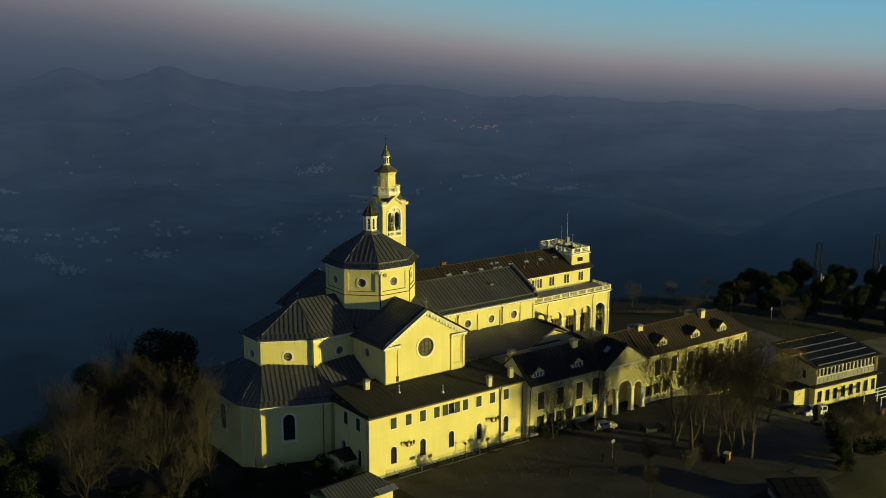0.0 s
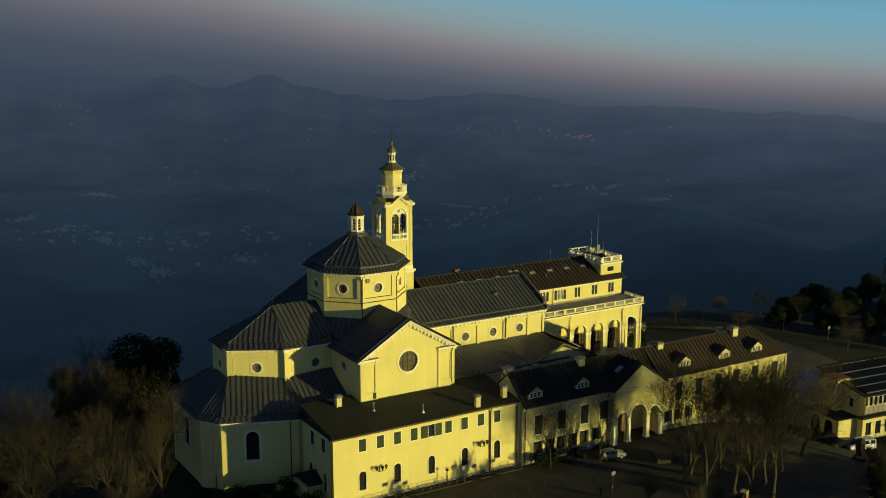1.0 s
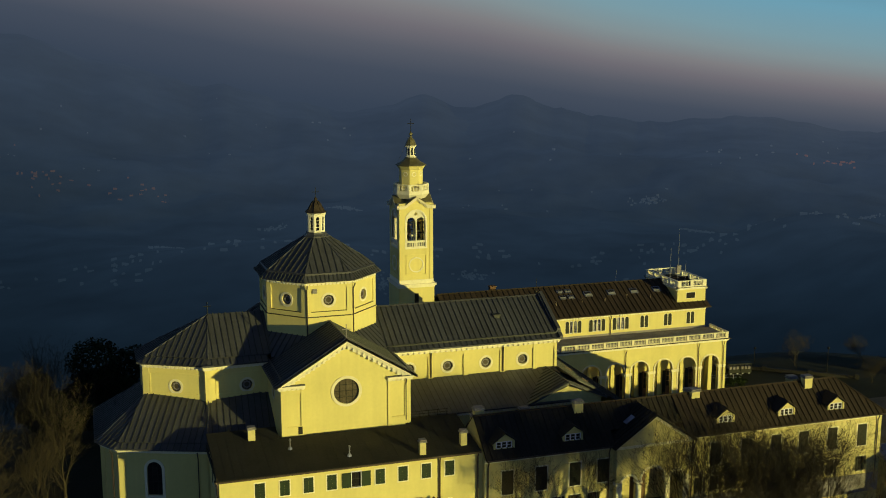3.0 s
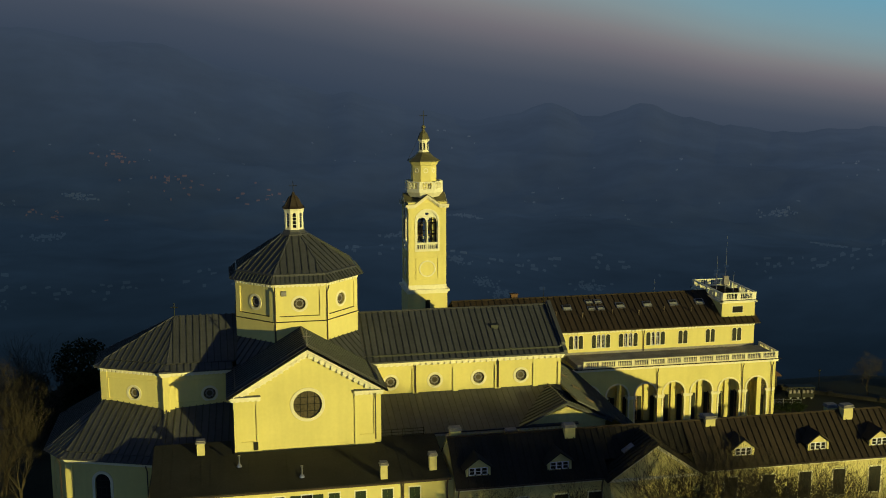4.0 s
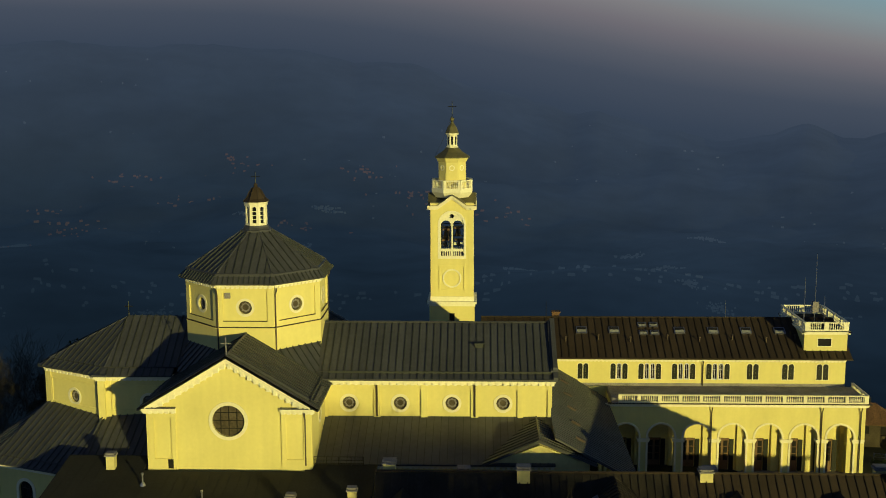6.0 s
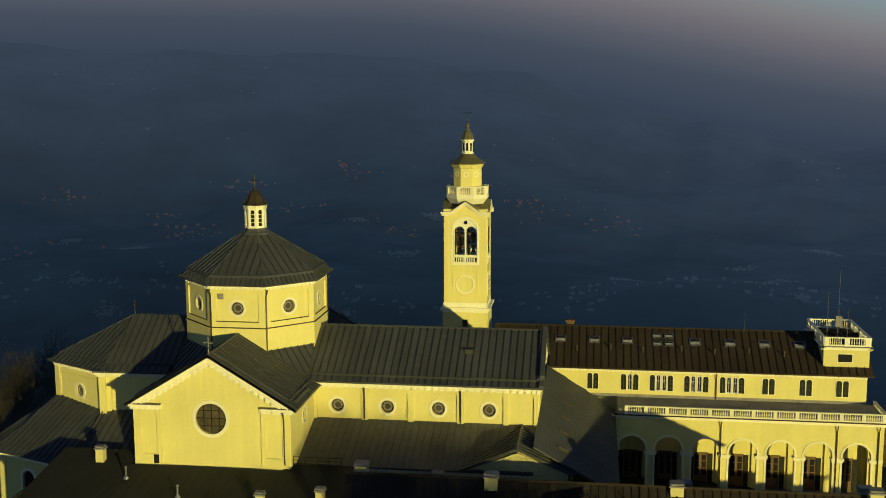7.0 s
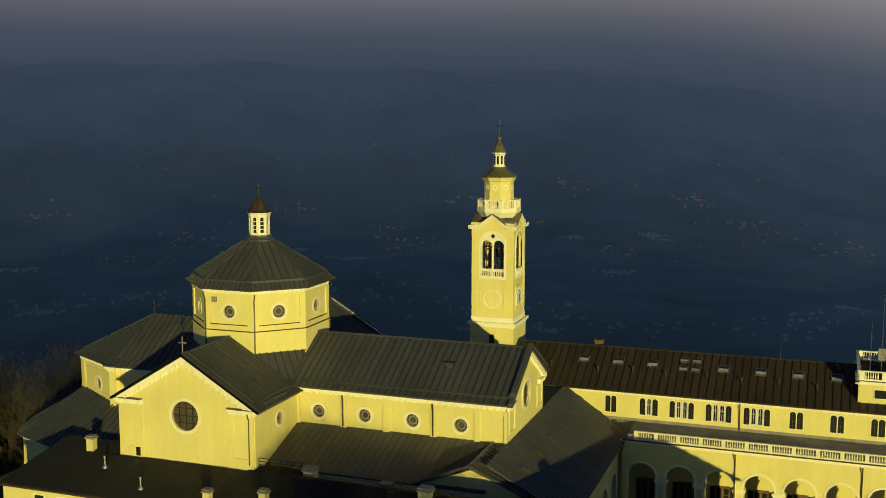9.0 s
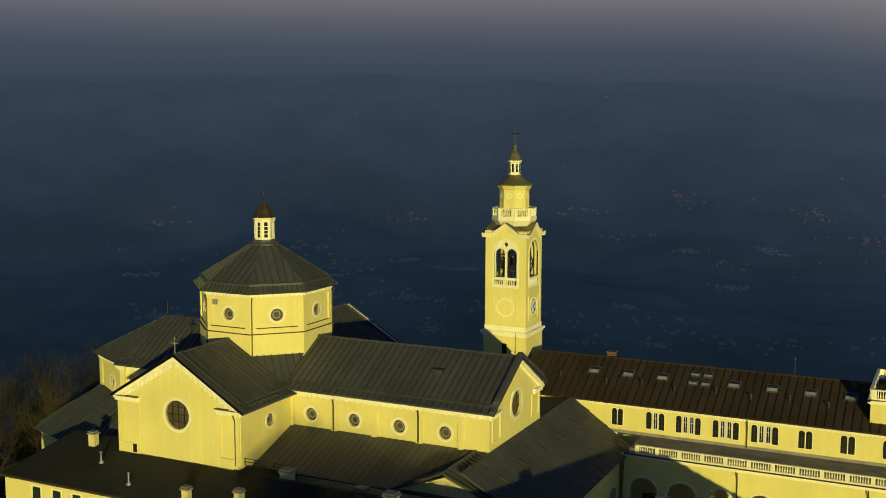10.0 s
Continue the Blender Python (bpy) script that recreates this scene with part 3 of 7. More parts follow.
def distant(r, az):
    """Height of the far land by distance and bearing from +y: a broad valley, wooded foothills, a skyline range."""
    deg = math.degrees(az)
    for (a, ea), (b, eb) in zip(RIDGE, RIDGE[1:]):
        if a <= deg <= b:
            t = (deg - a) / (b - a)
            t = t * t * (3 - 2 * t)
            top = 62 + 4600 * math.tan(radians(ea + (eb - ea) * t))
            break
    x, y = r * math.sin(az), r * math.cos(az)
    if 3000 < r:
        top += 26 * noise.fractal((deg * 0.22, 0.0, 9.3), 1.0, 2.0, 4) + 7 * noise.fractal((deg * 1.3, 0.0, 2.3), 1.0, 2.0, 3)
    rough = 46 * noise.fractal((x * 0.0013, y * 0.0013, 1.7), 1.0, 2.1, 5) + 12 * noise.fractal((x * 0.006, y * 0.006, 4.2), 1.0, 2.0, 3)
    floor = -330 + 0.35 * rough
    rise = smooth(2500, 4600, r) ** 1.1
    z = floor + (top - floor) * rise + rough * 0.9 * math.sin(math.pi * min(1.0, smooth(1500, 4600, r)))
    # wooded hills in the valley and the church hill's own ridge, running off beyond the lawn
    for mid, wide, dist, deep, tall in ((40, 7, 1900, 330, 95), (8, 9, 1750, 260, 55), (-24, 10, 2100, 320, 70), (62, 12, 1150, 260, 190), (47, 8, 1500, 260, 110), (82, 14, 900, 420, 240)):
        z += tall * math.exp(-((deg - mid) / wide) ** 2) * math.exp(-((r - dist) / deep) ** 2)
    return z if r < 4600 else z - (r - 4600) * 0.6


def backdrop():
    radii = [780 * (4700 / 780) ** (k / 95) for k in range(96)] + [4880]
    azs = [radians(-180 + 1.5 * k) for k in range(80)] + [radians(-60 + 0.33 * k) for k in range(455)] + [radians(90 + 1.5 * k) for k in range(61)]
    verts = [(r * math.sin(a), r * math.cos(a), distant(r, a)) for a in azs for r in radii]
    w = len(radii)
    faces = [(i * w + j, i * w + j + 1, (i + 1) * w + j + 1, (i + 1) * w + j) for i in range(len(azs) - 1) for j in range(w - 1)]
    # the land emits its own haze tone, painted rather than lit
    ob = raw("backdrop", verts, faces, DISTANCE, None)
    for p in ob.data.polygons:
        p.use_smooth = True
    tagged(ob, "wide valley and dark blue mountain range with painted haze glow", "mountains", kind="structure")


backdrop()


def villages(name, mat, label, count, seed, box_size, spots, spread):
    rnd = random.Random(seed)
    verts, faces = [], []
    for k in range(count):
        deg, r = rnd.choice(spots)
        deg += rnd.gauss(0, spread[0])
        r = min(4300, max(950, r + rnd.gauss(0, spread[1])))
        a = radians(deg)
        x, y = r * math.sin(a), r * math.cos(a)
        z = distant(r, a) - 2
        w, d, h, t = rnd.uniform(0.5, 1.0) ** 2 * 3.6 * box_size * (r / 2500), rnd.uniform(0.5, 1.4) * box_size * (r / 2500), rnd.uniform(0.4, 0.9) * box_size * (r / 2500) + 2.2, rnd.uniform(0, 3.1)
        s = len(verts)
        for zz in (z, z + h):
            for u, v in ((-w, -d), (w, -d), (w, d), (-w, d)):
                verts.append((x + 0.5 * (u * math.cos(t) - v * math.sin(t)), y + 0.5 * (u * math.sin(t) + v * math.cos(t)), zz))
        verts += [(x - 0.5 * w * math.cos(t), y - 0.5 * w * math.sin(t), z + h * 1.35), (x + 0.5 * w * math.cos(t), y + 0.5 * w * math.sin(t), z + h * 1.35)]
        faces += [(s, s + 1, s + 5, s + 4), (s + 1, s + 2, s + 6, s + 5), (s + 2, s + 3, s + 7, s + 6), (s + 3, s, s + 4, s + 7),
                  (s + 4, s + 5, s + 9, s + 8), (s + 6, s + 7, s + 8, s + 9), (s + 5, s + 6, s + 9), (s + 7, s + 4, s + 8)]
    ob = raw(name, verts, faces, mat, None)
    tagged(ob, label, "village", kind="stuff")


rv = random.Random(31)
TOWNS = [(rv.uniform(-44, 44), rv.uniform(1450, 2750)) for _ in range(34)]
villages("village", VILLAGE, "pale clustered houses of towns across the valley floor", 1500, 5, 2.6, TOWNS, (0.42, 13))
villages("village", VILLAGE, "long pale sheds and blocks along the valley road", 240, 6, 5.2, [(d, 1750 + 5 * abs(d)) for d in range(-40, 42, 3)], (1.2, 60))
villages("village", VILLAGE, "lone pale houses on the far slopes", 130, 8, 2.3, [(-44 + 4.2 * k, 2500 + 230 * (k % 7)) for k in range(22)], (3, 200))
villages("village", VILLAGE_RED, "russet hamlets glowing as if sunlit on the far slopes", 260, 9, 3.1, [(-33, 2850), (-28, 3100), (-21, 2700), (-15, 2950), (-9, 2600), (-3, 2900), (2, 2800), (39, 3500), (-40, 3050), (-25, 2500), (-18, 3200), (-6, 3100), (-36, 2600), (-30, 2650), (-12, 3250), (-22, 3000)], (0.9, 45))

# ---- church ----
church = thing("church", 0, 0, 0, 0, "large yellow church with dull green seamed roofs and octagonal dome", "church")
GX, CX, CY = 0.68, 0.6, 17.25      # gable centre, dome centre
OCULUS = 0.72


def gabled_arm(y0, y1, front):
    """A transept arm between the drum and its gable wall at y0."""
    s = -1 if front else 1
    x0, x1, ze, zr = GX - 8.3, GX + 8.3, 17.15, 22.1
    a, b = ((x0, y0), (x1, y0)) if front else ((x1, y0), (x0, y0))
    rose = ring(8.25, 15.72, 1.62, 32)
    wall(church, a, b, 0, ze, PLASTER, [rose], peak=(8.25, zr))
    window(church, a, b, rose, 0.36, (3, 3), 0.09)
    side_l = ((x0, max(y0, y1)), (x0, min(y0, y1)))
    side_r = ((x1, min(y0, y1)), (x1, max(y0, y1)))
    o = ring(abs(y1 - y0) * 0.5, 14.9, OCULUS)
    for q in (side_l, side_r):
        wall(church, *q, 0, ze + 0.15, PLASTER, [o])
        window(church, *q, o, 0.26, proud=0.06, rose=True)
        cornice(church, *q, ze - 0.5, 0.4, 0.5)
    rise = (zr - ze) / 8.25
    for q, u0, u1, sg in ((a, 0, 8.25, 1), (a, 8.25, 16.5, -1)):
        m = plane_at(a, b)
        p, r2 = m @ Vector((u0, 0, 0)), m @ Vector((u1, 0, 0))
        cornice(church, p[:2], r2[:2], (ze - 0.75) if sg > 0 else (zr - 0.75), 0.55, 1.1, 0.62, slope=sg * rise)
    for u0, u1 in ((-0.4, 3.0), (13.5, 16.9)):
        m = plane_at(a, b)
        p, r2 = m @ Vector((u0, 0, 0)), m @ Vector((u1, 0, 0))
        cornice(church, p[:2], r2[:2], ze - 0.62, 0.45, 0.55, 0.5)
        cap = boxes((u0, u1, -0.5, -0.02, ze - 0.07, ze + 0.02))
        cap.transform(m)
        part("flashing", cap, COPPER, church)
    for u0, u1 in ((0.0, 2.95), (13.55, 16.5)):
        facing(church, a, b, 10.5, ze - 0.62, [rect(u0 + 1.6 if u0 < 1 else u0 + 1.35, 11.8, 1.75, 4.3)], 0.16, u0=u0, u1=u1)
    yo = y0 + s * 0.62
    drop = 0.75 * rise
    zt = zr + 0.35
    for side in (-1, 1):
        eave, ridge = GX + side * 9.0, GX
        roof_plane(church, [(eave, yo, ze + 0.35 - drop), (eave, y1, ze + 0.35 - drop), (ridge, y1, zt), (ridge, yo, zt)], COPPER)
        bm = bmesh.new()
        m = Matrix.Translation((eave, 0, ze + 0.30 - drop))
        box(bm, -0.08, 0.08, min(yo, y1), max(yo, y1), -0.1, 0.12, m)
        part("gutter", bm, COPPER, church)
        inward = 1 if y1 > y0 else -1
        lean = Vector((ridge - eave, 0, zt - ze - 0.35 + drop)).normalized()
        foot, head = Vector((eave, yo, ze + 0.35 - drop)), Vector((ridge, yo, zt))
        kerb(church, foot, head, (0, 0.22 * inward, 0), 0.16, COPPER)
        back = Vector((0, 1.05 * inward, 0))
        kerb(church, foot + back + lean * 1.0, head + back, (0, 0.16 * inward, 0), 0.26, COPPER)
        far = Vector((eave, y1, ze + 0.35 - drop))
        kerb(church, foot + back + lean * 1.0, far + lean * 1.0, (-0.16 * side, 0, 0), 0.26, COPPER)
        guard = bmesh.new()
        for k in range(11):
            c = foot + back + lean * 0.55 + Vector((0, inward * (0.8 + 0.5 * k), 0.12))
            box(guard, c.x - 0.16, c.x + 0.16, c.y - 0.05, c.y + 0.05, c.z - 0.2, c.z + 0.16)
        part("snow_guard", guard, COPPER, church, kind="stuff")
    bm = tube(bmesh.new(), [(GX, yo, zt + 0.04), (GX, y1, zt + 0.04)], 0.13, 6)
    part("ridge_cap", bm, COPPER, church)
    if front:
        cross(church, GX, yo - s * 0.4, zt, 1.9, mat=STONE)
        downpipe(church, a, b, 15.95, 11.2, ze - 0.7)
        part("vent", boxes((-5.55, -5.02, y0 - 0.21, y0 - 0.16, 10.8, 11.75)), IRON, church, "dark louvred vent")


gabled_arm(0.45, 11.2, True)
gabled_arm(36.2, 23.3, False)

# nave
NX0, NX1, NY0, NY1, NZ, NR = GX + 8.25, 33.4, 10.1, 24.4, 17.45, 21.75
for (p, q) in (((NX0, NY0), (NX1, NY0)), ((NX1, NY1), (NX0, NY1))):
    us = [2.65, 8.2, 13.8, 19.3] if q[0] > p[0] else [5.2, 10.7, 16.3, 21.85]
    holes = [ring(u, 14.78, OCULUS) for u in us]
    wall(church, p, q, 0, NZ, PLASTER, holes)
    for h in holes:
        window(church, p, q, h, 0.3, proud=0.07, rose=True)
    cornice(church, p, q, NZ - 0.6, 0.5, 0.7)
    panels = ((0.35, 5.35), (6.05, 10.45), (11.15, 15.85), (16.65, 20.85), (21.45, 24.1))
    facing(church, p, q, 11.4, NZ - 0.6, [rect((u0 + u1) / 2, 11.8, u1 - u0, 4.55) for u0, u1 in panels], 0.2)
    downpipe(church, p, q, 5.7, 13.4, NZ - 0.8, 0.09, 0.32)
    downpipe(church, p, q, 16.25, 13.4, NZ - 0.8, 0.09, 0.32)
p, q = (NX1, NY0), (NX1, NY1)
rose = ring(7.15, 16.9, 1.45, 28)
wall(church, p, q, 0, NZ, PLASTER, [rose], peak=(7.15, NR))
window(church, p, q, rose, 0.38, (2, 2), 0.1)
for u0, u1 in ((0.4, 2.6), (11.7, 13.9)):
    frame_panel(church, p, q, u0, u1, 14.2, 16.8)
rise = (NR - NZ) / 7.15
cornice(church, p, (NX1, CY), NZ - 0.4, 0.5, 0.6, 0.55, slope=rise)
cornice(church, (NX1, CY), q, NR - 0.4, 0.5, 0.6, 0.55, slope=-rise)
for y0, y1 in ((NY0 - 0.4, NY0 + 2.2), (NY1 - 2.2, NY1 + 0.4)):
    cornice(church, (NX1, y0), (NX1, y1), NZ - 0.62, 0.45, 0.55, 0.5)
for s in (-1, 1):
    yw = NY0 if s < 0 else NY1
    e, k, za, zb, zc = yw + s * 0.75, yw - s * 0.35, NZ + 0.12, NZ + 0.62, NR + 0.35
    x1 = NX1 + 0.7
    order = [(GX, e, za), (x1, e, za), (x1, k, zb), (GX, k, zb)]
    roof_plane(church, order, COPPER)
    roof_plane(church, [(GX, k + s * 0.12, zb + 0.12), (x1, k + s * 0.12, zb + 0.12), (x1, CY, zc), (GX, CY, zc)], COPPER, 0.8)
    kerb(church, (x1 - 0.5, e, za), (x1 - 0.5, k, zb), (0.5, 0, 0), 0.3, COPPER)
    kerb(church, (x1 - 0.5, k + s * 0.12, zb + 0.12), (x1 - 0.5, CY, zc), (0.5, 0, 0), 0.55, COPPER)
    kerb(church, (GX + 8.6, k + s * 0.17, zb - 0.12), (x1 - 0.5, k + s * 0.17, zb - 0.12), (0, -s * 0.16, 0), 0.30, SEAM)
    bm = bmesh.new()
    box(bm, GX + 8, x1, e - 0.08, e + 0.08, za - 0.12, za + 0.08)
    part("gutter", bm, COPPER, church)
    # raised verge at the front end of the roof
    bm = bmesh.new()
    vs = box(bm, x1 - 0.75, x1 + 0.02, 0, 1, 0, 0.2)
    for v in vs:
        f = v.co.y
        v.co.y = (k + s * 0.2) + (CY - k) * f
        v.co.z += zb + 0.1 + (zc - zb) * f
    part("verge", bm, COPPER, church)
part("ridge_cap", tube(bmesh.new(), [(CX + 5, CY, NR + 0.4), (NX1 + 0.7, CY, NR + 0.4)], 0.14, 6), COPPER, church)

# choir and ambulatory round it
CHOIR = [(GX - 8.25, 10.35), (-15.3, 10.1), (-23.2, 14.3), (-23.2, 20.2), (-15.3, 24.4), (GX - 8.25, 24.15)]
AMB = [(GX - 8.25, 3.0), (-16.4, 3.6), (-26.9, 7.6), (-28.9, 10.7), (-28.9, 23.8), (-26.9, 26.9), (-16.4, 30.9), (GX - 8.25, 31.5)]


def outset(poly, w):
    """A chain of corners moved outwards; its two ends slide along the crossing's wall."""
    out = []
    for i, b in enumerate(poly):
        b = Vector(b)
        if i in (0, len(poly) - 1):
            out.append((b.x, b.y + (-w if i == 0 else w)))
            continue
        d1, d2 = (b - Vector(poly[i - 1])).normalized(), (Vector(poly[i + 1]) - b).normalized()
        n1, n2 = Vector((d1.y, -d1.x)), Vector((d2.y, -d2.x))
        m = (n1 + n2).normalized() * -1
        if m.dot(b - Vector((-12, CY))) < 0:
            m = -m
        out.append(tuple(b + m * w / max(0.5, abs(m.dot(n1)))))
    return out


for i in range(len(CHOIR) - 1):
    a, b = CHOIR[i + 1], CHOIR[i]          # outside lies to the right of this way
    ln = math.dist(a, b)
    o = ring(ln * 0.5, 14.7, OCULUS)
    if i == 0:
        o = ring(ln * 0.64, 14.7, OCULUS)
    wall(church, a, b, 0, 17.7, PLASTER, [o])
    window(church, a, b, o, 0.28, proud=0.06, rose=True)
    cornice(church, a, b, 17.15, 0.45, 0.6, 0.55)
    frame_panel(church, a, b, 0.9, ln - 0.9, 13.7, 16.5, 0.14, 0.1)
    band(church, a, b, 12.5, 17.1, 0.12, PLASTER, "pilaster", ln - 0.85, ln)
    band(church, a, b, 12.5, 17.1, 0.12, PLASTER, "pilaster", 0.0, 0.85)
eave, upper = outset(CHOIR, 0.75), outset(CHOIR, -0.45)
HUB = (-14.4, CY, 22.75)
for i in range(len(CHOIR) - 1):
    a, b, c, d = eave[i], eave[i + 1], upper[i + 1], upper[i]
    roof_plane(church, [(*a, 17.8), (*b, 17.8), (*c, 18.4), (*d, 18.4)], COPPER)
    c3, d3 = (*c, 18.5), (*d, 18.5)
    if i in (0, len(CHOIR) - 2):
        far = (GX, CY, 22.75)
        inner = (GX, d[1] if i == 0 else c[1], 18.5)
        if i == 0:
            roof_plane(church, [inner, c3, HUB, far], COPPER, 0.8)
        else:
            roof_plane(church, [d3, inner, far, HUB], COPPER, 0.8)
    else:
        roof_plane(church, [d3, c3, HUB], COPPER, 0.8)
    bm = tube(bmesh.new(), [c3, HUB], 0.1, 5)
    part("hip_cap", bm, COPPER, church)
cross(church, HUB[0], HUB[1], HUB[2], 1.7)
for y0, y1, out in ((9.65, 10.2, -1), (24.3, 24.85, 1)):
    pier = part("pier", boxes((-15.75, -15.0, y0, y1, 11.2, 17.2)), PLASTER, church)
    part("pier_cap", boxes((-15.9, -14.85, y0 + min(0, 0.2 * out), y1 + max(0, 0.2 * out), 17.2, 17.45), (-16.05, -14.7, y0 + min(0, 0.45 * out), y1 + max(0, 0.45 * out), 17.45, 17.75)), TRIM, pier)
    part("pier_roof", boxes((-16.15, -14.6, y0 + min(0, 0.6 * out), y1 + max(0, 0.6 * out), 17.75, 17.95)), COPPER, pier)

for i in range(len(AMB) - 1):
    a, b = AMB[i + 1], AMB[i]
    ln = math.dist(a, b)
    holes = [arch(ln * (0.5 if i != 1 else 0.40), 2.75, 1.9, 4.4)] if ln > 7 and i in (1, 3, 5) else []
    wall(church, a, b, -6.5, 8.85, PLASTER, holes)
    for h in holes:
        window(church, a, b, h, 0.34, (2, 4), 0.08)
    cornice(church, a, b, 8.3, 0.4, 0.55, 0)
    for u0, u1 in ((0.0, 0.9), (ln - 0.9, ln)):
        band(church, a, b, -6, 8.3, 0.10, PLASTER, "pilaster", u0, u1)
    if i in (1, 2, 5):
        downpipe(church, a, b, ln - 1.15, -5, 8.3)
eave, mid = outset(AMB, 0.7), outset(AMB, -0.25)
ring_in = [(GX - 8.2, 10.5), (-15.3, 10.3), (-23.0, 14.4), (-23.0, 14.5), (-23.0, 20.0), (-23.0, 20.1), (-15.3, 24.2), (GX - 8.2, 24.0)]
for i in range(len(AMB) - 1):
    a, b, c, d = eave[i], eave[i + 1], mid[i + 1], mid[i]
    roof_plane(church, [(*a, 8.95), (*b, 8.95), (*c, 9.45), (*d, 9.45)], COPPER)
    e, f = ring_in[i + 1], ring_in[i]
    roof_plane(church, [(*d, 9.55), (*c, 9.55), (*e, 13.4), (*f, 13.4)], COPPER, 0.8)
    if 0 < i:
        part("hip_cap", tube(bmesh.new(), [(*d, 9.6), (*f, 13.45)], 0.09, 5), COPPER, church)
    part("gutter", tube(bmesh.new(), [(*a, 8.95), (*b, 8.95)], 0.1, 6), COPPER, church)

# aisles, side porch and narthex
for s in (-1, 1):
    ya, yb = (2.9, 10.1) if s < 0 else (31.6, 24.4)
    e = ya + s * 0.6
    if s < 0:
        wall(church, (NX0, ya), (NX1, ya), 0, 10.6, PLASTER)
        cornice(church, (NX0, ya), (NX1, ya), 10.1, 0.4, 0.5, 0.55)
    else:
        wall(church, (NX1, ya), (NX0, ya), 0, 10.6, PLASTER)
    roof_plane(church, [(NX0, e, 10.65), (NX1, e, 10.65), (NX1, yb, 13.3), (NX0, yb, 13.3)], COPPER, rib=0.045, rib_w=0.07)
PX, PH = 31.8, 5.1
pa, pb = (PX - PH, 2.65), (PX + PH, 2.65)
wall(church, pa, pb, 0, 10.8, PLASTER_OLD, peak=(PH, 12.75), label="side porch front")
cornice(church, pa, (PX, 2.65), 10.5, 0.25, 0.3, 0, PLASTER_OLD, slope=1.95 / PH)
cornice(church, (PX, 2.65), pb, 12.45, 0.25, 0.3, 0, PLASTER_OLD, slope=-1.95 / PH)
for s in (-1, 1):
    roof_plane(church, [(PX + s * (PH + 0.7), 2.05, 10.75), (PX + s * (PH + 0.7), 10.2, 10.75), (PX, 10.2, 13.3), (PX, 2.05, 13.3)], COPPER)
part("ridge_cap", tube(bmesh.new(), [(PX, 2.05, 13.35), (PX, 10.1, 13.35)], 0.1, 6), COPPER, church)
part("roof_hatch", boxes((25.2, 26.1, 13.6, 14.3, 19.2, 20.5), (25.05, 26.25, 13.45, 14.4, 20.5, 20.6)), SEAM, church, "small metal roof hatch")
part("lightning_rod", lathe(bmesh.new(), [(0.05, 22.4), (0.02, 24.6)], 5, NX1 - 0.2, CY), IRON, church)
# narthex with an arcade towards the court
AX, AY0, AY1 = 41.4, 3.4, 30.0
na, nb = (AX, AY0), (AX, AY1)
n_arches = [arch(2.7 + 5.3 * k, -2.0, 3.2, 7.4, 12) for k in range(5)]
wall(church, na, nb, -4, 8.4, PLASTER, n_arches, 0.6)
for h in n_arches:
    part("arch_moulding", slab_ring(plane_at(na, nb), grown(h, 0.3), h, -0.07, 0.1), TRIM, church)
cornice(church, na, nb, 7.9, 0.4, 0.5, 0)
wall(church, (PX + PH, AY0), (AX, AY0), -4, 8.8, PLASTER)
wall(church, (36.6, AY1), (36.6, AY0), -4, 8.8, PLASTER)
roof_plane(church, [(AX + 0.75, AY0 - 0.6, 8.55), (AX + 0.75, 33.3, 8.55), (NX1 + 0.02, 35.7, 13.4), (NX1 + 0.02, AY0 - 0.6, 13.4)], COPPER, 0.7, rib=0.08, rib_w=0.08)
for k in range(5):
    bm = boxes((-0.55, 0.55, -0.14, 0.14, -0.1, 0.22), (-0.62, 0.58, -0.2, 0.2, 0.22, 0.27))
    bm.transform(Matrix.Translation((36.25, 6.8 + 5.55 * k, 13.4 - (36.25 - NX1) * 4.85 / 8.73)) @ Matrix.Rotation(math.atan2(4.85, 8.73), 4, "Y"))
    part("roof_vent", bm, PIPE, church, "low metal roof vent")

# drum, dome roof and lantern
drum = part("drum", boxes((CX - 4.4, CX + 4.4, CY - 4.4, CY + 4.4, 14, 27.5)), PLASTER, church)
R8 = 7.30 / math.cos(math.pi / 8)
OCT = [(CX + R8 * math.cos(math.pi / 8 + k * math.pi / 4), CY + R8 * math.sin(math.pi / 8 + k * math.pi / 4)) for k in range(8)]
for k in range(8):
    a, b = OCT[k], OCT[(k + 1) % 8]
    ln = math.dist(a, b)
    o = ring(ln / 2, 25.28, OCULUS)
    wall(drum, a, b, 18, 28.0, PLASTER, [o])
    window(drum, a, b, o, 0.28, proud=0.06, rose=True)
    wide = (R8 + 0.16 / math.cos(math.pi / 8)) / R8
    pa, pb = [(CX + (v[0] - CX) * wide, CY + (v[1] - CY) * wide) for v in (a, b)]
    lw = math.dist(pa, pb)
    wall(drum, pa, pb, 23.2, 27.5, PLASTER, [rect(lw / 2, 23.85, lw - 1.35, 3.2)], 0.17, name="wall_facing")
    band(drum, pa, pb, 22.98, 23.1, 0.12, PLASTER)
    band(drum, pa, pb, 23.1, 23.2, 0.15, BROWN, "ledge_flashing")
    band(drum, pa, pb, 23.78, 23.87, 0.05, BROWN, "panel_flashing", 0.7, lw - 0.7)
    band(drum, pa, pb, 18.5, 22.98, 0.02, PLASTER, "plinth")
    cornice(drum, a, b, 27.4, 0.4, 0.6, 0.5, ends=0.12)
    if k in (0, 2, 5, 6):
        downpipe(drum, pa, pb, 0.15, 19, 27.2, 0.08, 0.14)
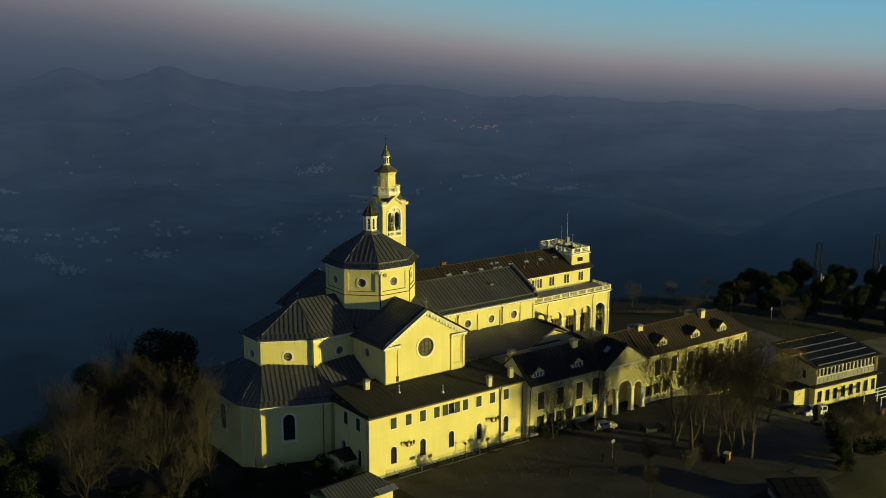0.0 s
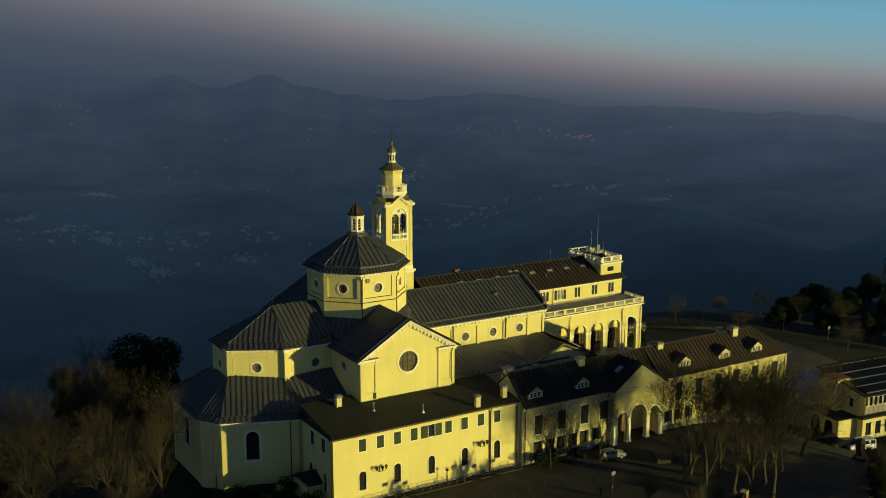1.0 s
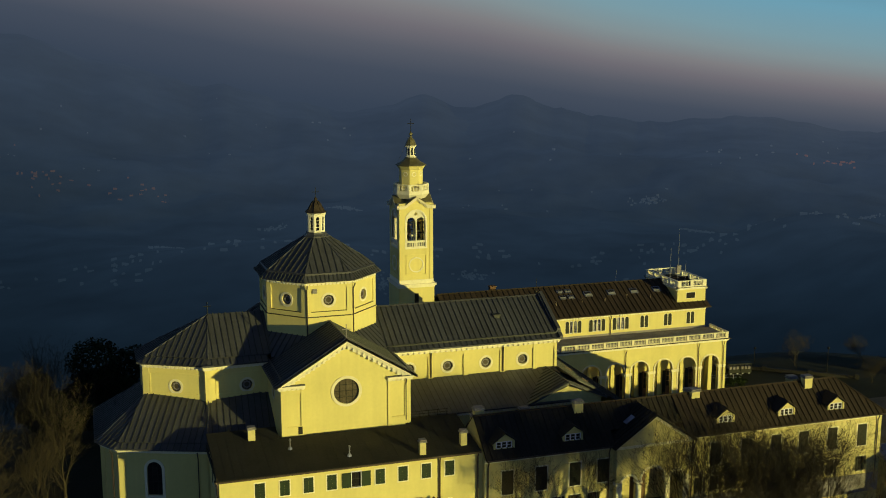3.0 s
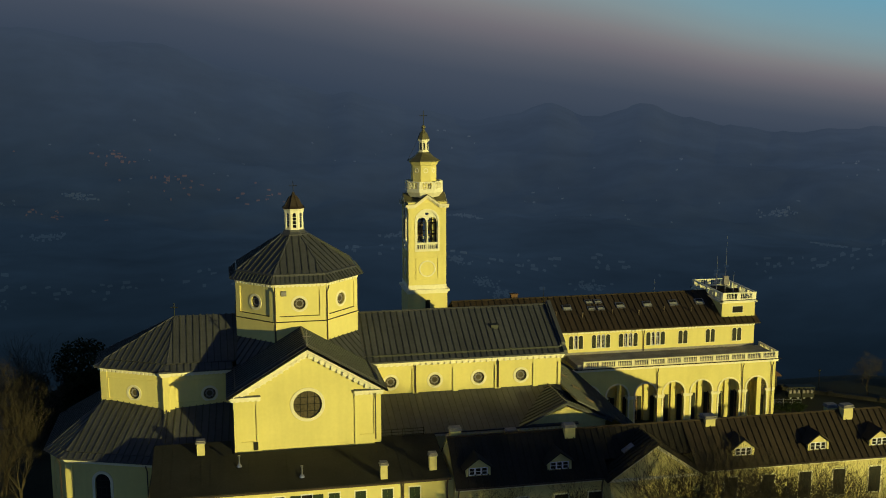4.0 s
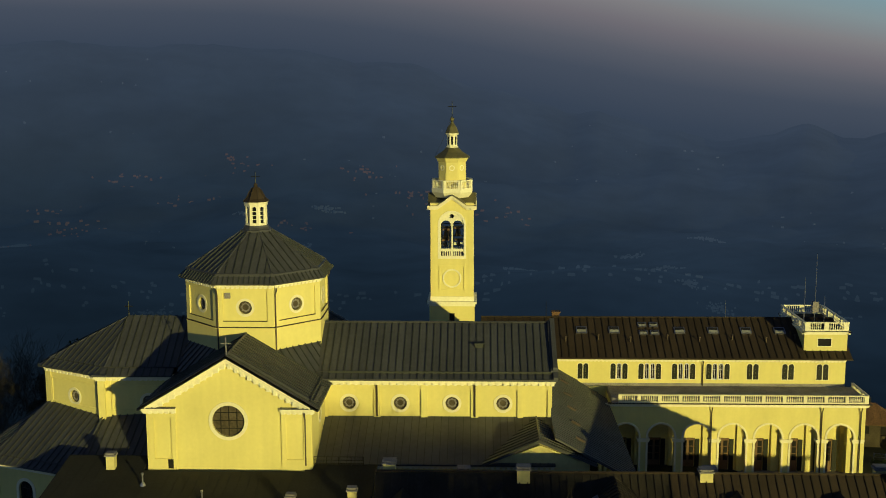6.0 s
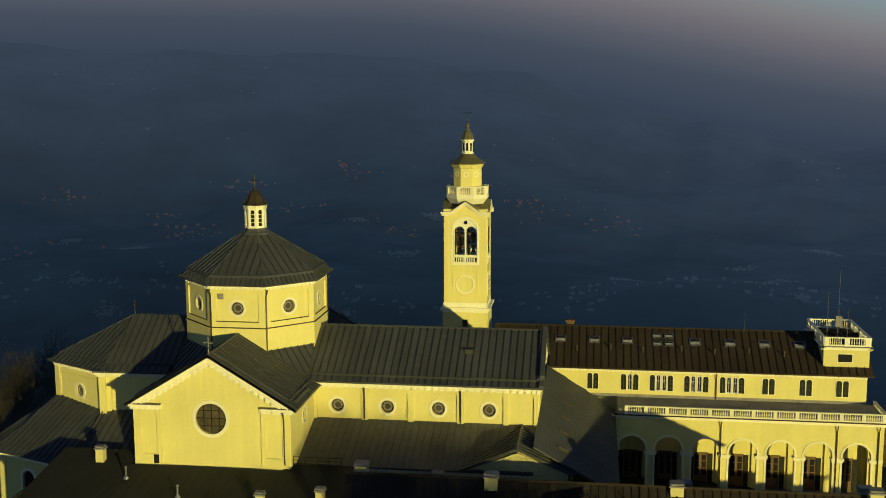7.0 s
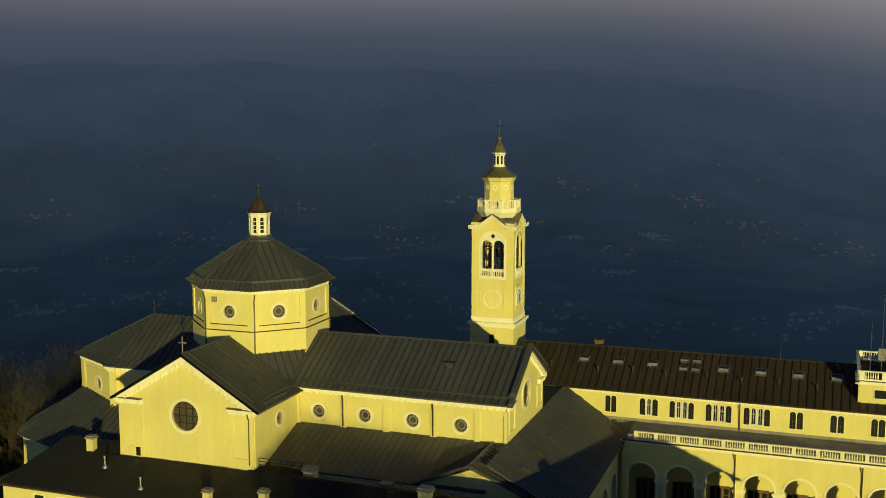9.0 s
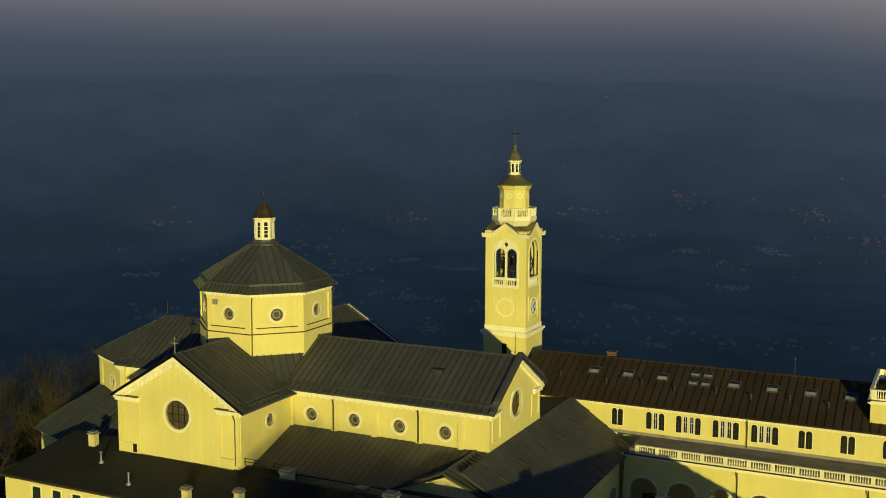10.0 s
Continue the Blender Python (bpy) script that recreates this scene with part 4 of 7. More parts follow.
part("sign_plate", boxes((CX - 2.15, CX - 1.55, CY - 7.52, CY - 7.2, 26.3, 26.9)), STONE, church, "small grey plate")
rings8 = [(8.15, 27.95), (7.35, 28.7), (7.2, 28.95), (1.45, 32.75)]
for k in range(8):
    th = [math.pi / 8 + (k + j) * math.pi / 4 for j in (0, 1)]
    P = lambda rz, t: (CX + rz[0] / math.cos(math.pi / 8) * math.cos(t), CY + rz[0] / math.cos(math.pi / 8) * math.sin(t), rz[1])
    roof_plane(church, [P(rings8[0], th[0]), P(rings8[0], th[1]), P(rings8[1], th[1]), P(rings8[1], th[0])], COPPER, 0.55)
    roof_plane(church, [P(rings8[2], th[0]), P(rings8[2], th[1]), P(rings8[3], th[1]), P(rings8[3], th[0])], COPPER, 0.8)
    part("hip_cap", tube(bmesh.new(), [P(rings8[2], th[0]), P(rings8[3], th[0])], 0.12, 5), COPPER, church)
q8 = math.cos(math.pi / 8)
part("roof_rim", lathe(bmesh.new(), [(7.0 / q8, 28.4), (7.42 / q8, 28.55), (7.42 / q8, 28.92), (7.22 / q8, 28.99), (7.0 / q8, 28.9)], 8, CX, CY, math.pi / 8, cap=False), COPPER, church)
# little roofs that fall from the drum into the corners of the crossing
for k in range(4):
    t = math.pi / 4 + k * math.pi / 2
    out, along = Vector((math.cos(t), math.sin(t), 0)), Vector((-math.sin(t), math.cos(t), 0))
    c0 = Vector((CX, CY, 0))
    q = [c0 + out * 10.5 - along * 0.4 + Vector((0, 0, 18.2)), c0 + out * 10.5 + along * 0.4 + Vector((0, 0, 18.2)), c0 + out * 7.2 + along * 3.3 + Vector((0, 0, 20.85)), c0 + out * 7.2 - along * 3.3 + Vector((0, 0, 20.85))]
    roof_plane(church, q, COPPER, 0.8)
lantern = part("lantern", lathe(bmesh.new(), [(1.85, 32.45), (1.85, 32.8), (1.6, 32.9), (1.42, 33.1), (1.4, 33.3), (0.9, 33.31)], 8, CX, CY, math.pi / 8), COPPER, church, "small octagonal lantern on a dark collar")
part("core", lathe(bmesh.new(), [(0.75, 33.2), (0.75, 35.6)], 8, CX, CY, math.pi / 8), GLASS, lantern)
for k in range(8):
    t = math.pi / 8 + k * math.pi / 4
    pa, pb = [(CX + 1.24 * math.cos(v), CY + 1.24 * math.sin(v)) for v in (t, t + math.pi / 4)]
    lg = math.dist(pa, pb)
    wall(lantern, pa, pb, 33.3, 35.6, TRIM, [arch(lg / 2, 33.55, 0.44, 1.85, 8)], 0.14)
    bm = boxes(*[(lg / 2 - 0.24, lg / 2 + 0.24, 0.05, 0.10, z, z + 0.07) for z in (33.95, 34.4, 34.85)])
    bm.transform(plane_at(pa, pb))
    part("louvre", bm, TRIM, lantern, kind="stuff")
part("entablature", lathe(bmesh.new(), [(1.3, 35.45), (1.31, 35.7), (1.38, 35.8), (1.42, 35.95)], 8, CX, CY, math.pi / 8), TRIM, lantern)
part("cupola", lathe(bmesh.new(), [(1.5, 35.92), (1.46, 36.0), (1.12, 36.25), (0.92, 36.6), (0.72, 37.0), (0.42, 37.4), (0.2, 37.62), (0.22, 37.8), (0.1, 37.95)], 8, CX, CY, math.pi / 8), BROWN, lantern, "dark bronze ribbed cupola")
for k in range(8):
    t = math.pi / 8 + k * math.pi / 4
    part("rib", tube(bmesh.new(), [(CX + r * math.cos(t), CY + r * math.sin(t), z) for r, z in ((1.47, 36.0), (1.14, 36.27), (0.94, 36.62), (0.74, 37.02), (0.42, 37.44))], 0.045, 4), BROWN, lantern)
cross(lantern, CX, CY, 37.5, 1.8, r=0.04)

# ---- bell tower ----
TX, TY, TH = 22.0, 44.25, 2.85
tower = thing("bell_tower", TX, TY, 0, 0, "tall square yellow bell tower with open belfry and small spire", "bell tower")
part("base", boxes((-3.05, 3.05, -3.05, 3.05, -6, 19.3)), PLASTER, tower)
part("base_cornice", boxes((-3.15, 3.15, -3.15, 3.15, 19.0, 19.3), (-3.35, 3.35, -3.35, 3.35, 19.3, 19.65), (-2.95, 2.95, -2.95, 2.95, 19.65, 20.3)), TRIM, tower)
for k in range(4):
    t = k * math.pi / 2
    rot = lambda u, d: (math.cos(t) * u - math.sin(t) * d, math.sin(t) * u + math.cos(t) * d)
    a, b = rot(-TH, -TH), rot(TH, -TH)
    bell_hole = [(TH - 1.6, 25.75), (TH + 1.6, 25.75)] + [(TH + 1.6 * math.cos(math.pi * j / 12), 30.1 + 1.6 * math.sin(math.pi * j / 12)) for j in range(13)]
    wall(tower, a, b, 19.9, 32.6, PLASTER, [bell_hole], 0.5, peak=(TH, 33.7))
    w = part("window", slab_ring(plane_at(a, b), grown(bell_hole, 0.28), bell_hole, -0.07, 0.2), TRIM, tower, "arched belfry opening")
    m = plane_at(a, b)
    # twin lights: a screen with two round-headed openings and a bull's eye
    lights = [arch(TH + s * 0.8, 25.8, 1.36, 4.86, 8) for s in (-1, 1)] + [ring(TH, 31.22, 0.28, 12)]
    bm = bmesh.new()
    edges = []
    loops = []
    for loop in (bell_hole, *lights):
        vs = [bm.verts.new((u, 0.12, z)) for u, z in loop]
        loops.append(vs)
        edges += [bm.edges.new((vs[i], vs[(i + 1) % len(vs)])) for i in range(len(vs))]
    bmesh.ops.triangle_fill(bm, use_beauty=True, use_dissolve=False, edges=edges, normal=(0, -1, 0))
    for vs in loops[1:]:
        back = [bm.verts.new((v.co.x, 0.34, v.co.z)) for v in vs]
        for i in range(len(vs)):
            bm.faces.new((vs[i], vs[(i + 1) % len(vs)], back[(i + 1) % len(vs)], back[i]))
    bm.transform(m)
    if k == 1:
        bm.free()
        wheel_rim = ring(TH, 28.4, 1.12, 20)
        part("bell_wheel", slab_ring(m, wheel_rim, grown(wheel_rim, -0.16), 0.5, 0.62), IRON, tower, "dark iron bell wheel")
        part("bell_yoke", (lambda q: (q.transform(m), q)[1])(boxes((TH - 0.09, TH + 0.09, 0.45, 0.6, 26.8, 31.0), (TH - 1.1, TH + 1.1, 0.47, 0.58, 28.32, 28.48))), IRON, tower)
    else:
        part("screen", bm, TRIM, w)
        part("column", (lambda q: (q.transform(m), q)[1])(lathe(bmesh.new(), [(0.2, 26.85), (0.12, 27.05), (0.11, 29.8), (0.22, 30.05)], 8, TH, 0.05)), TRIM, w)
    rail = boxes((TH - 1.55, TH + 1.55, -0.1, 0.12, 25.7, 25.86), (TH - 1.55, TH + 1.55, -0.12, 0.12, 26.5, 26.85))
    for j in range(9):
        u = TH - 1.2 + 0.3 * j
        if j != 4:
            box(rail, u - 0.06, u + 0.06, -0.04, 0.06, 25.86, 26.5)
    box(rail, TH - 0.14, TH + 0.14, -0.08, 0.1, 25.86, 26.5)
    rail.transform(m)
    part("balustrade", rail, TRIM, tower)
    frame_panel(tower, a, b, TH - 1.75, TH + 1.75, 21.1, 24.5, 0.14, 0.1)
    disc = ring(TH, 22.8, 1.08, 28)
    part("clock_ring", slab_ring(m, grown(disc, 0.2), disc, -0.10, 0.02), TRIM, tower)
    if k == 1:
        clock = part("clock_face", sheet(m, disc, -0.05, 0.03), WHITE, tower, "white clock dial")
        for ang, lg in ((0.9, 0.6), (2.6, 0.85)):
            bm = tube(bmesh.new(), [(TH, -0.08, 22.8), (TH + lg * math.sin(ang), -0.08, 22.8 + lg * math.cos(ang))], 0.06, 4)
            bm.transform(m)
            part("clock_pointer", bm, IRON, clock)
        for j in range(12):
            u, z = TH + 0.92 * math.sin(j * math.pi / 6), 22.8 + 0.92 * math.cos(j * math.pi / 6)
            bm = boxes((u - 0.06, u + 0.06, -0.09, -0.04, z - 0.1, z + 0.1))
            bm.transform(m)
            part("hour_mark", bm, IRON, clock)
    for u0, u1 in ((0.0, 0.55), (2 * TH - 0.55, 2 * TH)):
        band(tower, a, b, 20.3, 32.2, 0.06, PLASTER, "pilaster", u0, u1)
    # curved pediment of each face
    prof = [(-0.45, 32.35), (0.9, 32.35), (TH, 33.75), (2 * TH - 0.9, 32.35), (2 * TH + 0.45, 32.35)]
    for (u0, z0), (u1, z1) in zip(prof, prof[1:]):
        bm = bmesh.new()
        vs = box(bm, u0, u1, -0.42, 0.6, 0, 0.34)
        for v in vs:
            v.co.z += z0 + (z1 - z0) * ((v.co.x - u0) / (u1 - u0))
        vs = box(bm, u0, u1, -0.22, 0.3, -0.22, 0.0)
        for v in vs:
            v.co.z += z0 + (z1 - z0) * ((v.co.x - u0) / (u1 - u0)) - 0.001
        bm.transform(m)
        part("pediment_slope", bm, RIM, tower)
    bm = bmesh.new()
    q = [bm.verts.new(v) for v in ((0.9, -0.35, 32.74), (TH, -0.40, 34.14), (TH, TH, 34.25), (0.9, 0.9, 33.0))]
    bm.faces.new(q)
    q = [bm.verts.new(v) for v in ((2 * TH - 0.9, -0.35, 32.74), (TH, -0.40, 34.14), (TH, TH, 34.25), (2 * TH - 0.9, 0.9, 33.0))]
    bm.faces.new(q[::-1])
    bm.transform(m)
    part("roof", bm, GILT, tower)
part("belfry_floor", boxes((-2.2, 2.2, -2.2, 2.2, 25.4, 25.7)), STONE, tower)
part("belfry_ceiling", boxes((-2.2, 2.2, -2.2, 2.2, 31.75, 32.7), (-2.95, 2.95, -2.95, 2.95, 32.7, 33.0)), PLASTER, tower)
for i, (x, y, z, s) in enumerate(((-0.8, -1.2, 28.6, 1.0), (0.75, -1.2, 28.9, 0.85), (-0.7, 1.1, 28.6, 0.9), (0.8, 1.1, 28.8, 0.8), (0.9, -1.3, 27.4, 0.6), (-0.9, -1.3, 27.3, 0.65))):
    bell = part("bell", lathe(bmesh.new(), [(0.55 * s, z - 0.6 * s), (0.46 * s, z - 0.5 * s), (0.33 * s, z), (0.26 * s, z + 0.4 * s), (0.1 * s, z + 0.52 * s)], 12, x, y), BRONZE, tower)
    part("yoke", boxes((x - 0.5, x + 0.5, y - 0.09, y + 0.09, z + 0.5 * s, z + 0.5 * s + 0.25)), WOOD, bell)
for y in (-1.5, 1.5):
    part("bell_frame", boxes(*[(x - 0.07, x + 0.07, y - 0.07, y + 0.07, 25.7, 31.75) for x in (-1.5, 0, 1.5)], *[(-1.9, 1.9, y - 0.06, y + 0.06, z, z + 0.14) for z in (27.9, 29.6)]), IRON, tower)
e8 = math.pi / 8
c8 = 1 / math.cos(e8)
part("balcony", lathe(bmesh.new(), [(2.2 * c8, 33.6), (2.75 * c8, 34.35), (2.75 * c8, 34.75), (2.45 * c8, 34.76)], 8, 0, 0, e8), TRIM, tower)
for k in range(8):
    t = e8 + k * math.pi / 4
    a = (2.6 * c8 * math.cos(t), 2.6 * c8 * math.sin(t))
    b = (2.6 * c8 * math.cos(t + math.pi / 4), 2.6 * c8 * math.sin(t + math.pi / 4))
    baluster_rail(tower, a, b, 34.75, 1.25, 0.25, 2.4, half=0.15)
part("upper_stage", lathe(bmesh.new(), [(1.95 * c8, 34.7), (1.95 * c8, 35.5), (1.82 * c8, 35.6), (1.82 * c8, 38.35), (1.95 * c8, 38.45), (2.1 * c8, 38.8), (2.2 * c8, 38.95)], 8, 0, 0, e8), PLASTER, tower)
for k in range(8):
    t = e8 + k * math.pi / 4
    a = (1.82 * c8 * math.cos(t), 1.82 * c8 * math.sin(t))
    b = (1.82 * c8 * math.cos(t + math.pi / 4), 1.82 * c8 * math.sin(t + math.pi / 4))
    ln = math.dist(a, b)
    rd = ring(ln / 2, 37.6, 0.26, 14)
    part("roundel", slab_ring(plane_at(a, b), grown(rd, 0.12), rd, -0.05, 0.02), TRIM, tower)
    frame_panel(tower, a, b, 0.16, ln - 0.16, 35.75, 36.95, 0.07, 0.03)
part("stage_roof", lathe(bmesh.new(), [(2.35 * c8, 38.94), (2.35 * c8, 39.06), (1.3 * c8, 39.75), (0.8 * c8, 40.3)], 8, 0, 0, e8), GILT, tower)
part("spire_lantern", lathe(bmesh.new(), [(0.88, 40.15), (0.88, 40.4), (0.74, 40.45), (0.74, 41.9), (0.9, 42.0), (0.94, 42.2)], 8, 0, 0, e8), TRIM, tower)
for k in range(8):
    t = k * math.pi / 4
    bm = boxes((0.66, 0.70, -0.14, 0.14, 40.65, 41.75))
    bm.transform(Matrix.Rotation(t, 4, "Z"))
    part("slot", bm, GLASS, tower)
part("spire", lathe(bmesh.new(), [(0.96, 42.2), (0.82, 42.55), (0.6, 43.05), (0.28, 43.45), (0.15, 43.75), (0.3, 43.95), (0.3, 44.15), (0.1, 44.35)], 8, 0, 0, e8), GILT, tower)
cross(tower, 0, 0, 44.3, 2.2, r=0.05)
part("lightning_wire", tube(bmesh.new(), [(0, 0, 44.6), (-1.25, 0.3, 41.3), (-2.35, 0.5, 39.05)], 0.02, 4), IRON, tower)
part("door", boxes((-0.35, 0.35, -3.07, -3.03, 16.2, 18.0)), GLASS, tower)

# ---- hotel ----
hotel = thing("guesthouse", 54.8, 39.4, -0.75, 0, "long yellow guesthouse with arcade, terrace balustrade and brown roof", "guesthouse")
hotel.scale = (1.0133, 1, 1)
HX, HY = 54.0, 36.0
L = lambda x, y: (x - HX, y - HY)
a, b = L(33.4, 32.5), L(72.3, 32.5)
U = lambda x: x - 33.4
holes, sets = [], []
for x0, x1, n in ((37.96, 39.43, 2), (42.2, 44.5, 3), (45.8, 48.8, 4), (50.1, 53.2, 4), (54.5, 57.6, 4), (59.7, 61.3, 2), (64.2, 65.8, 2), (68.6, 70.2, 2)):
    w = (x1 - x0) / n
    for k in range(n):
        sets.append((U(x0) + (k + 0.5) * w, w * 0.86, n > 2 and 0 < k < n - 1))
wall(hotel, a, b, -3, 14.05, PLASTER, [arch(u, 11.2, w - 0.14, 2.1, 8) for u, w, op in sets if op])
for u, w, op in sets:
    if op:
        loop = arch(u, 11.2, w - 0.14, 2.1, 8)
        win = window(hotel, a, b, loop, 0.05, (0, 0), 0.03, trim=WHITE)
        bm = slab_ring(plane_at(a, b), loop, grown(loop, -0.055), 0.05, 0.14)
        bars = boxes((u - 0.02, u + 0.02, 0.08, 0.13, 11.25, 13.2), (u - w / 2 + 0.1, u + w / 2 - 0.1, 0.08, 0.13, 12.48, 12.52))
        bars.transform(plane_at(a, b))
        part("sash", bm, WHITE, win, "white painted sash")
        part("glazing_bars", bars, WHITE, win)
    else:
        shutters(hotel, a, b, u, 11.2, w, 2.1, SHUTTER_DARK, 0.06, True)
cornice(hotel, a, b, 13.6, 0.45, 0.5, 0.5)
band(hotel, a, b, 10.3, 10.65, 0.06, STONE, "skirting")
downpipe(hotel, a, b, U(54.1), 10.4, 13.5)
wall(hotel, L(72.3, 32.5), L(72.3, 45.5), -6, 14.05, PLASTER, [rect(3 + 3 * k, 11.2, 1.0, 1.9) for k in range(3)], peak=(6.5, 17.6))
for k in range(3):
    window(hotel, L(72.3, 32.5), L(72.3, 45.5), rect(3 + 3 * k, 11.2, 1.0, 1.9), 0.1, (1, 1))
wall(hotel, L(72.3, 45.5), L(20, 45.5), -8, 14.05, PLASTER)
wall(hotel, L(25.5, 32.5), L(33.4, 32.5), 6, 14.05, PLASTER)
roof_plane(hotel, [(*L(25.5, 31.8), 14.15), (*L(72.95, 31.8), 14.15), (*L(72.95, 39.0), 18.0), (*L(25.5, 39.0), 18.0)], BROWN, 0.95)
roof_plane(hotel, [(*L(25.5, 46.2), 14.15), (*L(72.95, 46.2), 14.15), (*L(72.95, 39.0), 18.0), (*L(25.5, 39.0), 18.0)], BROWN, 0.95)
part("gutter", boxes((U(25.5) - 20.6, 19.0, -4.32, -4.14, 14.0, 14.16)), BROWN, hotel)
part("ridge_cap", tube(bmesh.new(), [(*L(25.5, 39.0), 18.05), (*L(72.9, 39.0), 18.05)], 0.12, 6), BROWN, hotel)
slope = Matrix.Rotation(math.atan2(3.85, 7.2), 4, "X")
lights = [(34.4, 36.6, 1.1, 1.0), (38.8, 36.6, 1.1, 1.0), (43.1, 36.6, 1.1, 1.0), (46.9, 37.6, 0.9, 0.7), (48.4, 37.6, 0.9, 0.7), (46.9, 36.2, 0.9, 0.7), (48.4, 36.2, 0.9, 0.7),
          (51.7, 36.6, 1.1, 1.0), (56.1, 36.6, 1.1, 1.0), (60.4, 36.6, 1.1, 1.0), (64.8, 36.6, 1.1, 1.0)]
for x, y, w, h in lights:
    w, h = 1.28 * w, 1.28 * h
    z = 14.15 + (y - 31.8) * 3.85 / 7.2
    m = Matrix.Translation((x - HX, y - HY, z)) @ slope
    bm = boxes((-w / 2, w / 2, -h / 2, h / 2, 0.02, 0.16))
    bm.transform(m)
    s = part("skylight", bm, ALU, hotel)
    bm = boxes((-w / 2 + 0.1, w / 2 - 0.1, -h / 2 + 0.1, h / 2 - 0.1, 0.161, 0.17))
    bm.transform(m)
    part("pane", bm, GLASS, s)
    # painted reflection: pale sheet over the lower part of the pane
    bm = boxes((-w / 2 + 0.12, w / 2 - 0.12, -h / 2 + 0.12, -h / 2 + 0.12 + 0.42 * h, 0.171, 0.176))
    bm.transform(m)
    part("blind", bm, SKY_SHEEN, s, "pale sky reflection painted on pane")
for k, x in enumerate((30.5, 36.6, 40.9, 45.0, 49.9, 54.0, 58.3, 62.6, 66.4)):
    y = 34.6 if k % 2 else 35.0
    z = 14.15 + (y - 31.8) * 3.85 / 7.2
    part("vent_pipe", lathe(bmesh.new(), [(0.09, z - 0.1), (0.09, z + 0.55), (0.17, z + 0.6), (0.17, z + 0.75)], 6, *L(x, y)), PIPE, hotel)
part("chimney", boxes((35.1 - HX, 36.1 - HX, 39.6 - HY, 40.5 - HY, 17.4, 18.5), (35.0 - HX, 36.2 - HX, 39.5 - HY, 40.6 - HY, 18.5, 18.65)), RUSSET, hotel)
# turret
ta, tb, tc, td = L(67.1, 33.2), L(72.6, 33.2), L(72.6, 44.3), L(67.1, 44.3)
hole = rect(2.6, 15.55, 1.7, 1.0)
turret = part("turret", boxes((67.5 - HX, 72.2 - HX, 33.6 - HY, 43.9 - HY, 14, 17.2)), PLASTER, hotel)
for p, q in ((ta, tb), (tb, tc), (tc, td), (td, ta)):
    wall(turret, p, q, 14.2, 17.35, PLASTER)
    cornice(turret, p, q, 17.1, 0.35, 0.4, 0, ends=0.35)
    baluster_rail(turret, p, q, 17.6, 1.15, 0.28, 2.6)
window(turret, ta, tb, hole, 0.08, (0, 0), 0.04, pane_depth=-0.03)
part("turret_deck", boxes((67.2 - HX, 72.5 - HX, 33.3 - HY, 44.2 - HY, 17.4, 17.5)), FELT, hotel)
part("antenna", lathe(bmesh.new(), [(0.06, 17.6), (0.05, 23), (0.02, 27.1)], 5, *L(69.6, 37.6)), ALU, hotel)
part("antenna", lathe(bmesh.new(), [(0.06, 17.6), (0.03, 23.7)], 5, *L(68.4, 38.2)), ALU, hotel)
part("antenna", lathe(bmesh.new(), [(0.05, 17.6), (0.03, 21.5)], 5, *L(70.6, 36.8)), ALU, hotel)
part("antenna_box", boxes((69.2 - HX, 70.0 - HX, 37.2 - HY, 37.8 - HY, 19.2, 20.6)), STONE, hotel)
part("antenna", lathe(bmesh.new(), [(0.04, 17.8), (0.02, 20.3)], 5, *L(58.2, 39.0)), ALU, hotel)
# arcade
a, b = L(41.25, 26.8), L(73.2, 26.8)
V = lambda x: x - 41.25
centres = [V(43.6 + 4.43 * k) for k in range(7)]
arches = [arch(u, -1.5, 3.3, 8.4, 14) for u in centres]
wall(hotel, a, b, -3, 9.5, PLASTER, arches, 0.7)
for h in arches:
    part("arch_moulding", slab_ring(plane_at(a, b), grown(h, 0.24), h, -0.08, 0.1), RIM, hotel)
for u in [V(43.6 + 4.43 * (k - 0.5)) for k in range(1, 8)]:
    m = plane_at(a, b)
    q = boxes((u - 0.78, u + 0.78, -0.14, 0.72, 4.75, 5.0), (u - 0.7, u + 0.7, -0.10, 0.7, 4.55, 4.75))
    q.transform(m)
    part("impost", q, RIM, hotel)
for x in (54.2, 67.8, 72.6):
    downpipe(hotel, a, b, V(x), -1.5, 9.0)
cornice(hotel, a, b, 9.2, 0.4, 0.45, 0, ends=0.3)
part("eaves_flashing", boxes((41.3 - HX, 73.75 - HX, 26.2 - HY, 26.85 - HY, 9.66, 9.74)), BROWN, hotel, "dark sheet metal ledge")
wall(hotel, L(73.2, 26.8), L(73.2, 32.5), -6, 9.5, PLASTER, [arch(2.85, -1.5, 2.8, 7.8, 12)], 0.7)
part("terrace", boxes((41.8 - HX, 73.4 - HX, 26.45 - HY, 32.45 - HY, 9.5, 9.75), (41.8 - HX, 73.2 - HX, 26.9 - HY, 32.45 - HY, 9.75, 10.28)), STONE, hotel)
baluster_rail(hotel, L(42.6, 26.65), L(73.3, 26.65), 9.75, 1.08, 0.27, 2.5, RIM, 0.22)
baluster_rail(hotel, L(73.3, 26.65), L(73.3, 32.5), 9.75, 1.08, 0.27, 2.2, RIM, 0.22)
part("arcade_vault", boxes((41.8 - HX, 73.0 - HX, 27.5 - HY, 32.5 - HY, 8.3, 9.4)), PLASTER, hotel)
part("arcade_floor", boxes((41.8 - HX, 73.4 - HX, 26.4 - HY, 32.5 - HY, -3.0, -1.2)), STONE, hotel)
